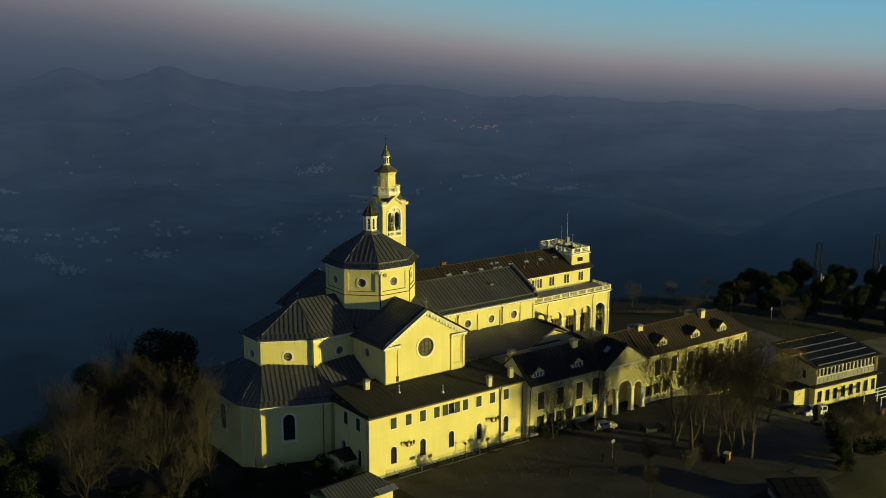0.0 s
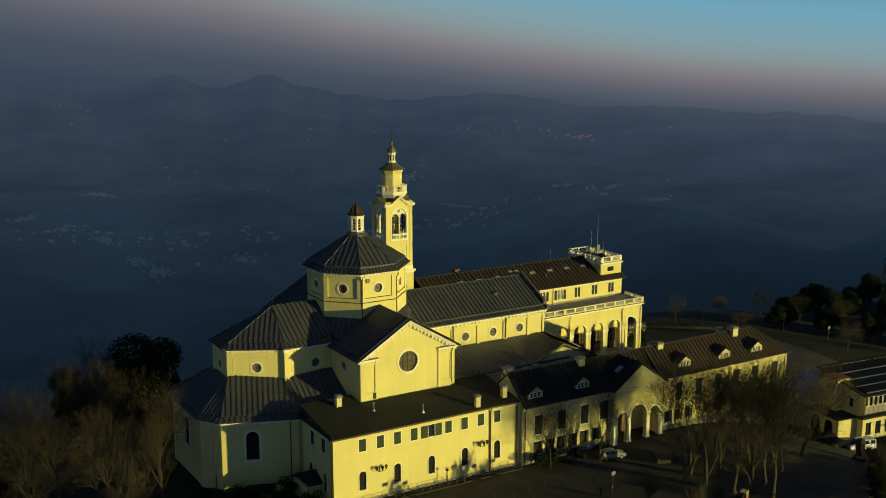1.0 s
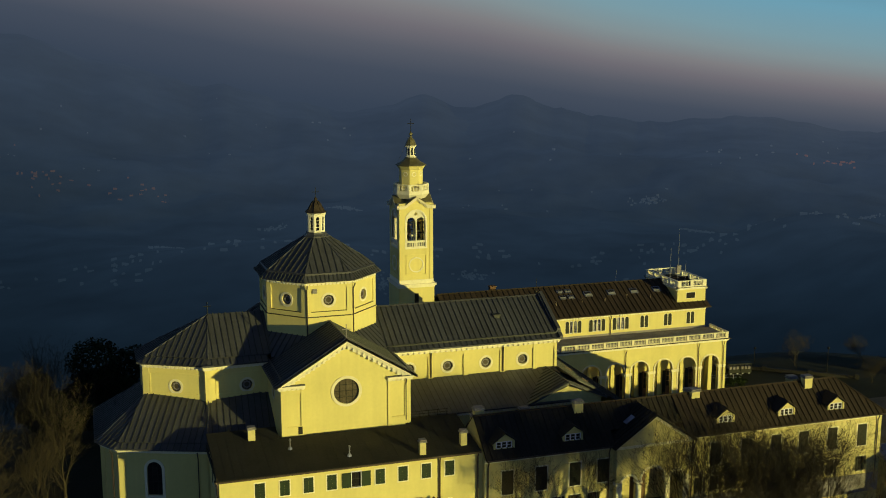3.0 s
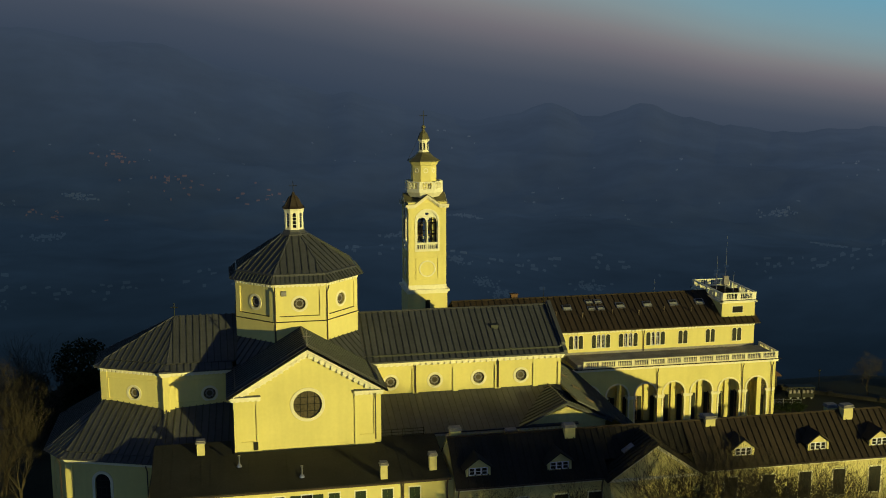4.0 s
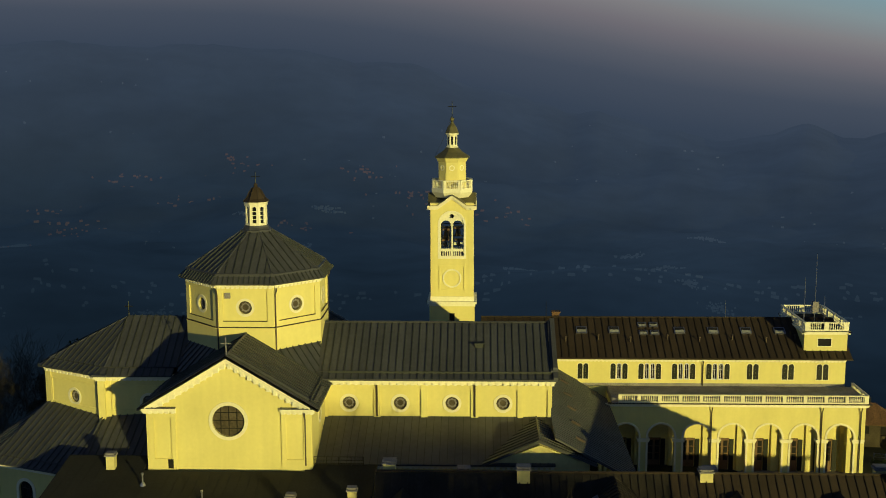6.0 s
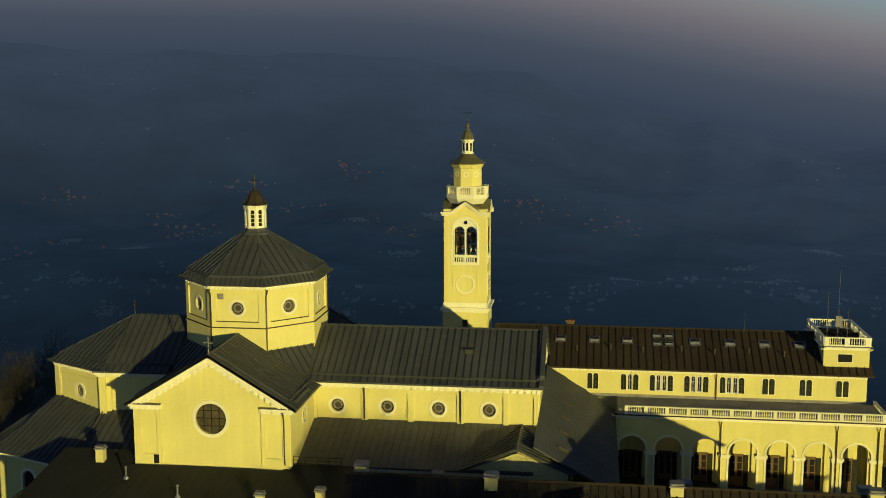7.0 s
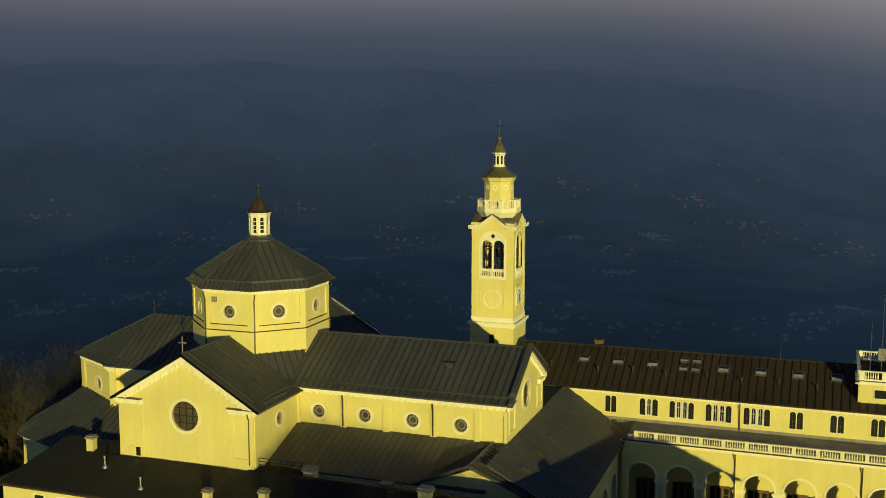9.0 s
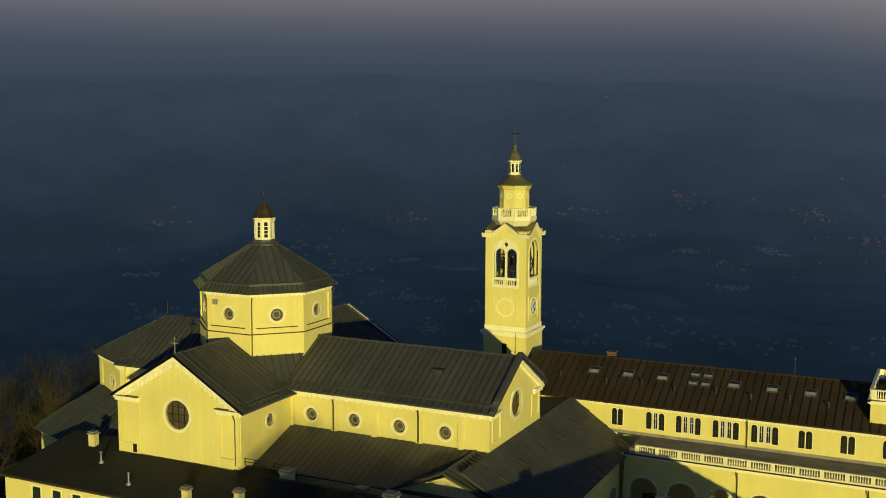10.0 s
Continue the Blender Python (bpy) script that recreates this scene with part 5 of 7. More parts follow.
for u in [V(43.6 + 4.43 * (k - 0.5)) for k in range(1, 8)]:
    q = boxes((u - 0.35, u + 0.35, 5.4, 5.65, -1.5, 8.3))
    q.transform(plane_at(a, b))
    part("pilaster", q, PLASTER, hotel)
for u in centres:
    m = plane_at(a, b)
    q = boxes((u - 0.82, u + 0.82, 5.5, 5.65, -1.2, 3.1), (u - 0.9, u + 0.9, 5.48, 5.66, 3.1, 3.25))
    q.transform(m)
    d = part("door", q, WOOD, hotel, "brown glazed double door")
    for s in (-1, 1):
        for z0, z1 in ((0.3, 1.15), (1.25, 2.1), (2.2, 2.95)):
            q = boxes((u + s * 0.42 - 0.27, u + s * 0.42 + 0.27, 5.46, 5.5, z0, z1))
            q.transform(m)
            part("pane", q, GLASS, d)
        q = boxes((u + s * 1.18 - 0.3, u + s * 1.18 + 0.3, 5.42, 5.52, -1.1, 3.15))
        q.transform(m)
        part("shutter", q, SHUTTER_DARK, hotel)
    q = boxes((u - 0.7, u + 0.7, 5.58, 5.66, 5.9, 7.1))
    q.transform(m)
    part("fanlight", q, GLASS, hotel)

# ---- front wing ----
wing = thing("front_wing", -0.5, -8.0, -1.3, 0, "long low yellow wing with green shutters and flat dark roof", "building")
WX, WY = -0.5, -8.0
a, b = (-16.3 - WX, 0.0), (16.2 - WX, 0.0)
U = lambda x: x + 16.3
tops = [-11.69, -8.8, -6.0, -3.22, -0.26, 2.66, 5.5, 8.43, 11.41]
lows = [-11.7, -6.02, -0.26, 5.59, 11.43]
low_holes = [arch(U(x), 2.0, 1.1, 2.85) for x in lows]
open_hole = rect(U(-0.26), 7.85, 1.1, 1.85)
wall(wing, a, b, -1.5, 10.4, PLASTER, low_holes + [open_hole], 0.5)
for h in low_holes:
    window(wing, a, b, h, 0.14, (2, 5), 0.05)
w = window(wing, a, b, open_hole, 0.13, (1, 1), 0.05, trim=WHITE)
for s in (-1, 1):
    bm = boxes((U(-0.26) + s * 1.2 - 0.55, U(-0.26) + s * 1.2 + 0.55, -0.09, -0.04, 7.85, 9.7))
    bm.transform(plane_at(a, b))
    part("shutter", bm, SHUTTER, w)
for x in tops:
    if x != -0.26:
        shutters(wing, a, b, U(x), 7.85, 1.15, 1.85, SHUTTER, 0.13)
for x in (10.1, 15.0):
    downpipe(wing, a, b, U(x), -0.5, 10.3, 0.11, 0.18)
band(wing, a, b, -1.0, 0.55, 0.05, STONE, "plinth")
sa, sb = (-16.3 - WX, 10.4), (-16.3 - WX, 0.0)
side_holes = [arch(2.9, 1.6, 1.1, 3.0), arch(7.6, 1.6, 1.1, 3.0)]
wall(wing, sa, sb, -4, 10.4, PLASTER, side_holes, 0.5)
for h in side_holes:
    window(wing, sa, sb, h, 0.14, (2, 5), 0.05)
for u in (3.6, 7.3):
    shutters(wing, sa, sb, u, 7.6, 1.15, 2.1, SHUTTER, 0.12)
downpipe(wing, sa, sb, 10.1, -3, 10.3, 0.1, 0.16)
# flat roof, rising a little towards the church, in felt strips
bm = bmesh.new()
for x0, x1, y1 in ((-16.55, -8.0, 10.9), (-8.0, 8.6, 7.95), (8.6, 15.4, 9.4)):
    vs = box(bm, x0 - WX + 0.001, x1 - WX, -0.35, y1, 0, 0.22)
    for v in vs:
        v.co.z += 10.42 + 0.165 * (v.co.y + 0.35)
roof = part("flat_roof", bm, FELT, wing)
for k in range(31):
    x = -16.5 + 1.03 * k
    depth = 10.8 if x < -9 else 7.9 if x < 8.0 else 9.3
    bm = bmesh.new()
    vs = box(bm, x - WX, x - WX + 1.0, -0.38, depth, 0.221, 0.24)
    for v in vs:
        v.co.z += 10.42 + 0.165 * (v.co.y + 0.35)
    part("felt_strip", bm, FELT, roof)
part("gutter", boxes((-16.6 - WX, 15.4 - WX, -0.5, -0.34, 10.36, 10.56)), PIPE, wing)
part("roof_edge", boxes((-16.62 - WX, -16.5 - WX, -0.4, 10.9, 10.4, 11.1)), FELT, wing)
for x, y in ((-7.2, 5.0), (-0.6, 1.9)):
    z = 10.7 + 0.165 * y
    part("roof_vent", lathe(bmesh.new(), [(0.30, z), (0.2, z + 0.22), (0.09, z + 0.35), (0.08, z + 1.1), (0.14, z + 1.12), (0.14, z + 1.3)], 10, x - WX, y), ALU, wing, "pale metal roof vent")
rail = boxes(*[(9.0 - WX + 1.25 * k, 9.06 - WX + 1.25 * k, 9.0, 9.06, 12.0, 13.2) for k in range(5)], *[(9.0 - WX, 14.1 - WX, 9.0, 9.05, z, z + 0.06) for z in (12.45, 12.8, 13.15)])
part("roof_railing", rail, IRON, wing)
chimney(-11.35, 0.3, 10.4, 12.45, 0.85, 0.75)
chimney(8.1, -7.5, 9.4, 11.35, 0.75, 0.65)
chimney(13.7, -6.4, 9.6, 11.6, 0.8, 0.7)
chimney(16.6, -2.4, 9.9, 12.0, 0.9, 0.8)


def wall_lantern(x, z):
    ln = thing("wall_lantern", x, -8.0, z, 0, "dark iron wall bracket with three lanterns on yellow wall", "wall lamp", "wall lanterns")
    bm = boxes((-0.1, 0.1, -0.06, 0.0, -0.5, 0.4))
    tube(bm, [(0, -0.05, -0.3), (0, -0.5, -0.2), (0, -0.95, 0.0)], 0.035, 5)
    tube(bm, [(-0.75, -0.7, 0.05), (-0.4, -0.75, -0.2), (0, -0.8, -0.1), (0.4, -0.75, -0.2), (0.75, -0.7, 0.05)], 0.03, 5)
    part("bracket", bm, BRONZE, ln)
    for dx, dy in ((-0.75, -0.7), (0.75, -0.7), (0, -1.0)):
        part("lantern", lathe(bmesh.new(), [(0.1, 0.05), (0.22, 0.5), (0.26, 0.55), (0.05, 0.75)], 6, dx, dy), BRONZE, ln)


wall_lantern(-9.0, 3.4)
wall_lantern(8.4, 3.6)

# ---- annex ----
AN = (15.7, -8.8, -1.1)
annex = thing("annex", *AN, 0, "long old yellow annex with dark roof, dormers and gabled portal", "building")
annex.scale = (1.055, 1, 1)
AW, AZ, AR, AD, RV = 55.6, 9.25, 13.5, 8.9, 4.45
big = [(2.85, 4.5), (7.15, 4.5), (11.5, 4.5), (15.2, 4.5)] + [(30.7, 4.85), (35.1, 4.85), (39.5, 4.85), (43.6, 4.85), (48.0, 4.85), (52.6, 4.85)]
small = [2.8, 5.0, 7.15, 9.3, 11.5, 14.0] + [28.6, 30.8, 33.0, 37.2, 39.5, 43.6, 46.0, 48.1, 52.7]
for u0, u1 in ((0.0, 16.6), (26.6, AW)):
    a, b = (u0, 0), (u1, 0)
    mine = [u - u0 for u in small if u0 < u < u1]
    holes = [rect(u, 1.2, 0.95, 2.1) for u in mine]
    wall(annex, a, b, -6, AZ, PLASTER_OLD, holes, 0.5)
    for u, h in zip(mine, holes):
        w = window(annex, a, b, h, 0.12, (1, 2), 0.04)
        for s in (-1, 1):
            bm = boxes((u + s * 0.64 - 0.15, u + s * 0.64 + 0.15, -0.11, -0.045, 1.2, 3.3))
            bm.transform(plane_at(a, b))
            part("shutter", bm, SHUTTER_DARK, w)
    for u, z in big:
        if u0 < u < u1:
            shutters(annex, a, b, u - u0, z, 1.45, 3.1, SHUTTER_DARK, 0.14, slats=14)
    cornice(annex, a, b, AZ - 0.4, 0.35, 0.4, 0)
    band(annex, a, b, -2.0, 0.7, 0.06, STONE, "plinth")
for u in (0.35, 15.9, 27.3, 54.9):
    downpipe(annex, (0, 0), (AW, 0), u, -0.5, AZ - 0.4, 0.08)
wall(annex, (AW, 0), (AW, AD), -7, AZ, PLASTER_OLD, [rect(2.6, 5, 1.0, 2.2), rect(6.2, 5, 1.0, 2.2)], 0.5)
for u in (2.6, 6.2):
    window(annex, (AW, 0), (AW, AD), rect(u, 5, 1.0, 2.2), 0.12, (1, 2), 0.04)
wall(annex, (AW, AD), (0, AD), -6, AZ, PLASTER_OLD)
wall(annex, (0, AD), (0, 0), -3, AZ, PLASTER_OLD, peak=(RV, AR - 0.1))
E0, E1 = AZ + 0.05, AW + 0.6
roof_plane(annex, [(0.05, -0.6, E0), (16.6, -0.6, E0), (16.6, RV, AR), (0.05, RV, AR)], SLATE, 0.72)
roof_plane(annex, [(26.5, -0.6, E0), (E1, -0.6, E0), (51.0, RV, AR), (26.5, RV, AR)], BROWN, 0.78)
roof_plane(annex, [(16.6, 1.5, E0 + 1.45), (26.5, 1.5, E0 + 1.45), (26.5, RV, AR), (16.6, RV, AR)], SLATE, 0.72)
roof_plane(annex, [(0.05, AD + 0.6, E0), (E1, AD + 0.6, E0), (51.0, RV, AR), (0.05, RV, AR)], BROWN, 0.78)
roof_plane(annex, [(E1, -0.6, E0), (E1, AD + 0.6, E0), (51.0, RV, AR)], BROWN, 0.78)
part("ridge_cap", tube(bmesh.new(), [(0, RV, AR + 0.05), (51.0, RV, AR + 0.05)], 0.13, 6), BROWN, annex)
part("hip_cap", tube(bmesh.new(), [(51.0, RV, AR + 0.05), (E1, -0.6, E0 + 0.05)], 0.1, 5), BROWN, annex)
part("gutter", tube(bmesh.new(), [(0, -0.68, E0), (16.4, -0.68, E0)], 0.1, 6), PIPE, annex)
part("gutter", tube(bmesh.new(), [(26.6, -0.68, E0), (E1, -0.68, E0)], 0.1, 6), PIPE, annex)
# portal
PC, PW = 21.55, 5.0
a, b = (PC - PW, -0.9), (PC + PW, -0.9)
pholes = [arch(1.75, -0.5, 1.9, 5.7, 10), arch(5.0, -0.5, 3.2, 6.5, 14), arch(8.25, -0.5, 1.9, 5.7, 10)]
wall(annex, a, b, -3, AZ + 0.1, PLASTER_OLD, pholes, 0.6, peak=(PW, 12.85))
m = plane_at(a, b)
for h in pholes:
    part("arch_moulding", slab_ring(m, grown(h, 0.26), h, -0.07, 0.12), TRIM, annex)
for u in (0.35, 3.05, 6.95, 9.65):
    bm = boxes((u - 0.32, u + 0.32, -0.16, 0.62, -0.3, 4.1), (u - 0.42, u + 0.42, -0.24, 0.64, 4.1, 4.45), (u - 0.42, u + 0.42, -0.22, 0.63, -0.5, 0.3))
    bm.transform(m)
    part("column", bm, TRIM, annex)
rise = (12.85 - AZ - 0.1) / PW
cornice(annex, a, (PC, -0.9), AZ - 0.25, 0.35, 0.45, 0, slope=rise)
cornice(annex, (PC, -0.9), b, 12.85 - 0.35, 0.35, 0.45, 0, slope=-rise)
cornice(annex, a, b, AZ - 0.35, 0.3, 0.35, 0)
wall(annex, (PC - PW, 4), (PC - PW, -0.9), -3, AZ + 0.1, PLASTER_OLD)
wall(annex, (PC + PW, -0.9), (PC + PW, 4), -3, AZ + 0.1, PLASTER_OLD)
wall(annex, (PC - PW, 3.2), (PC + PW, 3.2), -3, AZ, PLASTER_OLD, [rect(5, -0.5, 2.2, 4.0)], 0.3)
part("door", boxes((PC - 1.1, PC + 1.1, 3.3, 3.4, -0.5, 3.5)), WOOD, annex)
for s in (-1, 1):
    roof_plane(annex, [(PC + s * (PW + 0.6), -1.5, AZ - 0.05), (PC + s * (PW + 0.6), RV, AZ - 0.05), (PC, RV, 13.25), (PC, -1.5, 13.25)], SLATE, 0.72)
bm = boxes((-0.7, 0.7, -0.5, 0.5, 0.05, 0.14))
bm.transform(Matrix.Translation((PC - 2.2, 1.6, 11.75)) @ Matrix.Rotation(-math.atan2(4.05, 5.6), 4, "Y"))
part("skylight", bm, ALU, annex)


def dormer(u, w, roof_mat, z0=10.12):
    d = part("dormer", boxes((u - w / 2, u - w / 2 + 0.25, 0.55, 3.2, z0, z0 + 1.15), (u + w / 2 - 0.25, u + w / 2, 0.55, 3.2, z0, z0 + 1.15), (u - w / 2, u + w / 2, 0.56, 0.8, z0, z0 + 0.2)), PLASTER_OLD, annex)
    bm = bmesh.new()
    q = [bm.verts.new((x, y, z)) for y in (0.6, 0.8) for x, z in ((u - w / 2, z0 + 1.1), (u + w / 2, z0 + 1.1), (u, z0 + 2.05))]
    bm.faces.new(q[:3])
    bm.faces.new(q[3:][::-1])
    part("gable", bm, PLASTER_OLD, d)
    for k in range(3):
        x = u - w / 2 + 0.3 + k * (w - 0.6) / 3
        ww = (w - 0.6) / 3
        s = part("sash", boxes((x, x + ww, 0.62, 0.68, z0 + 0.2, z0 + 0.28), (x, x + ww, 0.62, 0.68, z0 + 1.0, z0 + 1.1), (x, x + 0.08, 0.62, 0.68, z0 + 0.28, z0 + 1.0), (x + ww - 0.08, x + ww, 0.62, 0.68, z0 + 0.28, z0 + 1.0),
                               (x + 0.08, x + ww - 0.08, 0.63, 0.67, z0 + 0.62, z0 + 0.66)), WHITE, d)
        part("pane", boxes((x + 0.08, x + ww - 0.08, 0.69, 0.71, z0 + 0.28, z0 + 1.0)), GLASS, s)
    for s in (-1, 1):
        bm = bmesh.new()
        vs = box(bm, 0, 1, 0.2, 3.6, 0, 0.12)
        for v in vs:
            f = v.co.x
            v.co.x = u + s * (w / 2 + 0.35) * (1 - f)
            v.co.z += z0 + 0.90 + 1.28 * f
        bmesh.ops.recalc_face_normals(bm, faces=bm.faces)
        part("dormer_roof", bm, roof_mat, d)


for u, w, m_ in ((2.6, 2.6, SLATE), (11.4, 2.6, SLATE), (32.3, 2.5, BROWN), (41.2, 2.5, BROWN), (48.7, 2.5, BROWN)):
    dormer(u, w, m_)


def on_annex(u, v):
    return AN[0] + 1.055 * u, AN[1] + v


for u, v, z1 in ((13.4, 4.0, 13.7), (29.7, 4.2, 13.5), (46.3, 3.9, 13.8), (30.6, 7.0, 12.6), (46.2, 7.2, 12.8), (8.0, 8.2, 12.0), (1.2, 6.0, 13.5)):
    chimney(*on_annex(u, v), 10.8 if v < 6 else 9.6, z1 - 0.45, 1.2, 1.0)

# ---- inn by the lane ----
inn = thing("inn", 80.4, -21.4, -5.3, -6, "two-storey yellow inn with solar roof and glazed upper floor", "inn")
IW, ID = 18.5, 11.0
a, b = (0, 0), (IW, 0)
ih = [rect(1.4 + 2.3 * k, 0.1, 1.3, 2.4) for k in range(8)]
wall(inn, a, b, -0.8, 3.6, PLASTER_OLD, ih, 0.4)
for h in ih:
    window(inn, a, b, h, 0.1, (1, 0), 0.04)
part("ledge", boxes((-1.2, IW + 0.6, -1.0, 0.4, 3.6, 3.9)), FELT, inn)
uh = [rect(0.9 + 1.12 * k, 5.4, 0.85, 1.6) for k in range(16)]
wall(inn, (0, 0.4), (IW, 0.4), 3.6, 7.6, PLASTER_OLD, uh, 0.3)
for h in uh:
    window(inn, (0, 0.4), (IW, 0.4), h, 0.07, (0, 0), 0.05, trim=WHITE)
for k in range(16):
    part("parapet_panel", boxes((0.4 + 1.12 * k, 1.42 + 1.12 * k, 0.28, 0.36, 4.0, 5.2)), STONE, inn)
wall(inn, (0, ID), (0, 0), -0.8, 7.6, PLASTER_OLD, [rect(8, 4.6, 1.0, 1.8)], peak=(ID / 2, 9.4))
window(inn, (0, ID), (0, 0), rect(8, 4.6, 1.0, 1.8), 0.1)
wall(inn, (IW, 0), (IW, ID), -0.8, 7.6, PLASTER_OLD)
wall(inn, (IW, ID), (0, ID), -0.8, 9.8, PLASTER_OLD)
roof_plane(inn, [(-0.6, -0.7, 7.7), (IW + 0.6, -0.7, 7.7), (IW + 0.6, ID + 0.5, 9.9), (-0.6, ID + 0.5, 9.9)], SLATE, 0.9)
tilt = math.atan2(2.2, ID + 1.2)
for r in range(4):
    for k in range(9):
        bm = boxes((0, 1.75, 0, 2.0, 0.1, 0.16))
        bm.transform(Matrix.Translation((0.9 + 1.85 * k, 0.4 + 2.45 * r, 7.9 + 2.45 * r * math.tan(tilt))) @ Matrix.Rotation(tilt, 4, "X"))
        part("solar_panel", bm, SOLAR, inn)
    bm = boxes((0.6, IW - 0.9, -0.32, -0.1, 0.08, 0.2))
    bm.transform(Matrix.Translation((0, 0.4 + 2.45 * r, 7.9 + 2.45 * r * math.tan(tilt))) @ Matrix.Rotation(tilt, 4, "X"))
    part("panel_rail", bm, ALU, inn)
# lower porch block at the side and a stair turret
part("side_block", boxes((-4.2, 0, 1.5, 9, -0.8, 3.2)), PLASTER_OLD, inn)
part("side_roof", boxes((-4.6, 0.0, 1.2, 9.3, 3.2, 3.45)), FELT, inn)
part("stair_turret", boxes((-1.6, 1.2, 5.0, 8.2, 3.4, 9.2)), PLASTER, inn)
part("turret_cap", boxes((-1.8, 1.4, 4.8, 8.4, 9.2, 9.4)), TERRACOTTA, inn)
for k in range(2):
    bm = sheet(plane_at((-4.2, 9), (-4.2, 1.5)), arch(2.0 + 3.2 * k, -0.8, 1.9, 3.4), -0.02, 0.04)
    part("archway", bm, GLASS, inn)
roof_plane(inn, [(-6.5, 9.4, 6.0), (6, 9.4, 6.0), (6, 15, 7.6), (-6.5, 15, 7.6)], ALU, 0.8, joined=True)
part("back_block", boxes((-6, 5.6, 9.8, 14.6, -0.8, 6.0)), PLASTER_OLD, inn)
pergola = thing("pergola", 89.7, -26.5, -5.9, -6, "white post terrace pergola in front of the inn", "pergola")
for x in (0, 4, 8):
    for y in (0, -4):
        part("post", boxes((x - 0.08, x + 0.08, y - 0.08, y + 0.08, 0, 2.7)), WHITE, pergola)
for y in (0, -1.3, -2.7, -4):
    part("beam", boxes((-0.3, 8.3, y - 0.07, y + 0.07, 2.7, 2.86)), WHITE, pergola)
tw = thing("terrace_wall", 88.2, -31.5, -6.0, -6, "low terracotta rendered terrace wall", "wall")
part("wall", boxes((0, 12, 0, 0.35, -0.6, 1.0)), TERRACOTTA, tw)


# ---- trees ----
def bare_tree_mesh(seed, tall, spread, levels=5, upright=0.35, fork=(6, 4, 4, 4, 3)):
    """Trunk and limbs as tapered tubes; twigs as thin three-sided slivers."""
    rnd = random.Random(seed)
    wood, twigs = ([], []), ([], [])

    def add(store, p, q, r0, r1, sides):
        vs, fs = store
        d = (q - p)
        x = d.orthogonal().normalized()
        y = d.normalized().cross(x)
        s = len(vs)
        for c, r in ((p, r0), (q, r1)):
            for k in range(sides):
                t = 2 * math.pi * k / sides
                vs.append(tuple(c + r * (math.cos(t) * x + math.sin(t) * y)))
        for k in range(sides):
            fs.append((s + k, s + (k + 1) % sides, s + sides + (k + 1) % sides, s + sides + k))

    def grow(p, d, length, r, lev):
        store = wood if lev < 3 else twigs
        sides = (8, 6, 4, 3, 3, 3)[min(lev, 5)]
        bits = 4 if lev < 2 else 3 if lev < 4 else 2 if lev < 6 else 1
        spots = []
        for k in range(bits):
            d = (d + Vector((rnd.gauss(0, 0.15), rnd.gauss(0, 0.15), rnd.gauss(0.02, 0.08) + 0.05 * upright))).normalized()
            q = p + d * length / bits
            r1 = max(0.004, r * (0.84 if bits > 1 else 0.5))
            add(store, p, q, r, r1, sides)
            p, r = q, r1
            spots.append((p.copy(), d.copy(), r))
        if lev >= levels:
            return
        n = fork[min(lev, len(fork) - 1)]
        for k in range(n):
            sp, sd, sr = spots[-1] if k < 2 or lev == 0 and k < n - 2 else rnd.choice(spots)
            ang = rnd.uniform(0, 2 * math.pi)
            side = sd.orthogonal().normalized()
            side = (side * math.cos(ang) + sd.cross(side) * math.sin(ang)).normalized()
            lean = rnd.uniform(0.35, 0.75) * spread
            nd = (sd * (1 - 0.3 * lean) + side * lean + Vector((0, 0, upright * (0.5 if lev < 2 else 0.25)))).normalized()
            grow(sp, nd, length * (rnd.uniform(0.55, 0.80) if lev < 4 else rnd.uniform(0.40, 0.62)) * (1.3 if lev == 0 else 1.05), max(0.0095, sr * rnd.uniform(0.40, 0.62)), lev + 1)

    grow(Vector((0, 0, -0.4)), Vector((rnd.gauss(0, 0.03), rnd.gauss(0, 0.03), 1)).normalized(), tall * 0.30, tall * 0.020, 0)
    return wood, twigs


def bare_tree(x, y, z, variant, s, rz, group, label):
    key = variant
    if key not in TREES:
        seed, tall, spread, up, fork = VARIANTS[variant]
        wood, twigs = bare_tree_mesh(seed, tall, spread, 6 if tall > 8 else 5, up, fork)
        t = thing("tree", x, y, z, 0, label, "tree", group)
        raw("trunk", *wood, BARK, t)
        raw("crown", *twigs, TWIG, t)
        TREES[key] = t
        t.matrix_basis = pose(x, y, z, 0, 0, rz) @ Matrix.Diagonal((s, s, s, 1))
        return t
    c = copy_thing(TREES[key], Matrix.Identity(4))
    c.matrix_basis = pose(x, y, z, 0, 0, rz) @ Matrix.Diagonal((s, s, s, 1))
    return tagged(c, label, "tree", group)


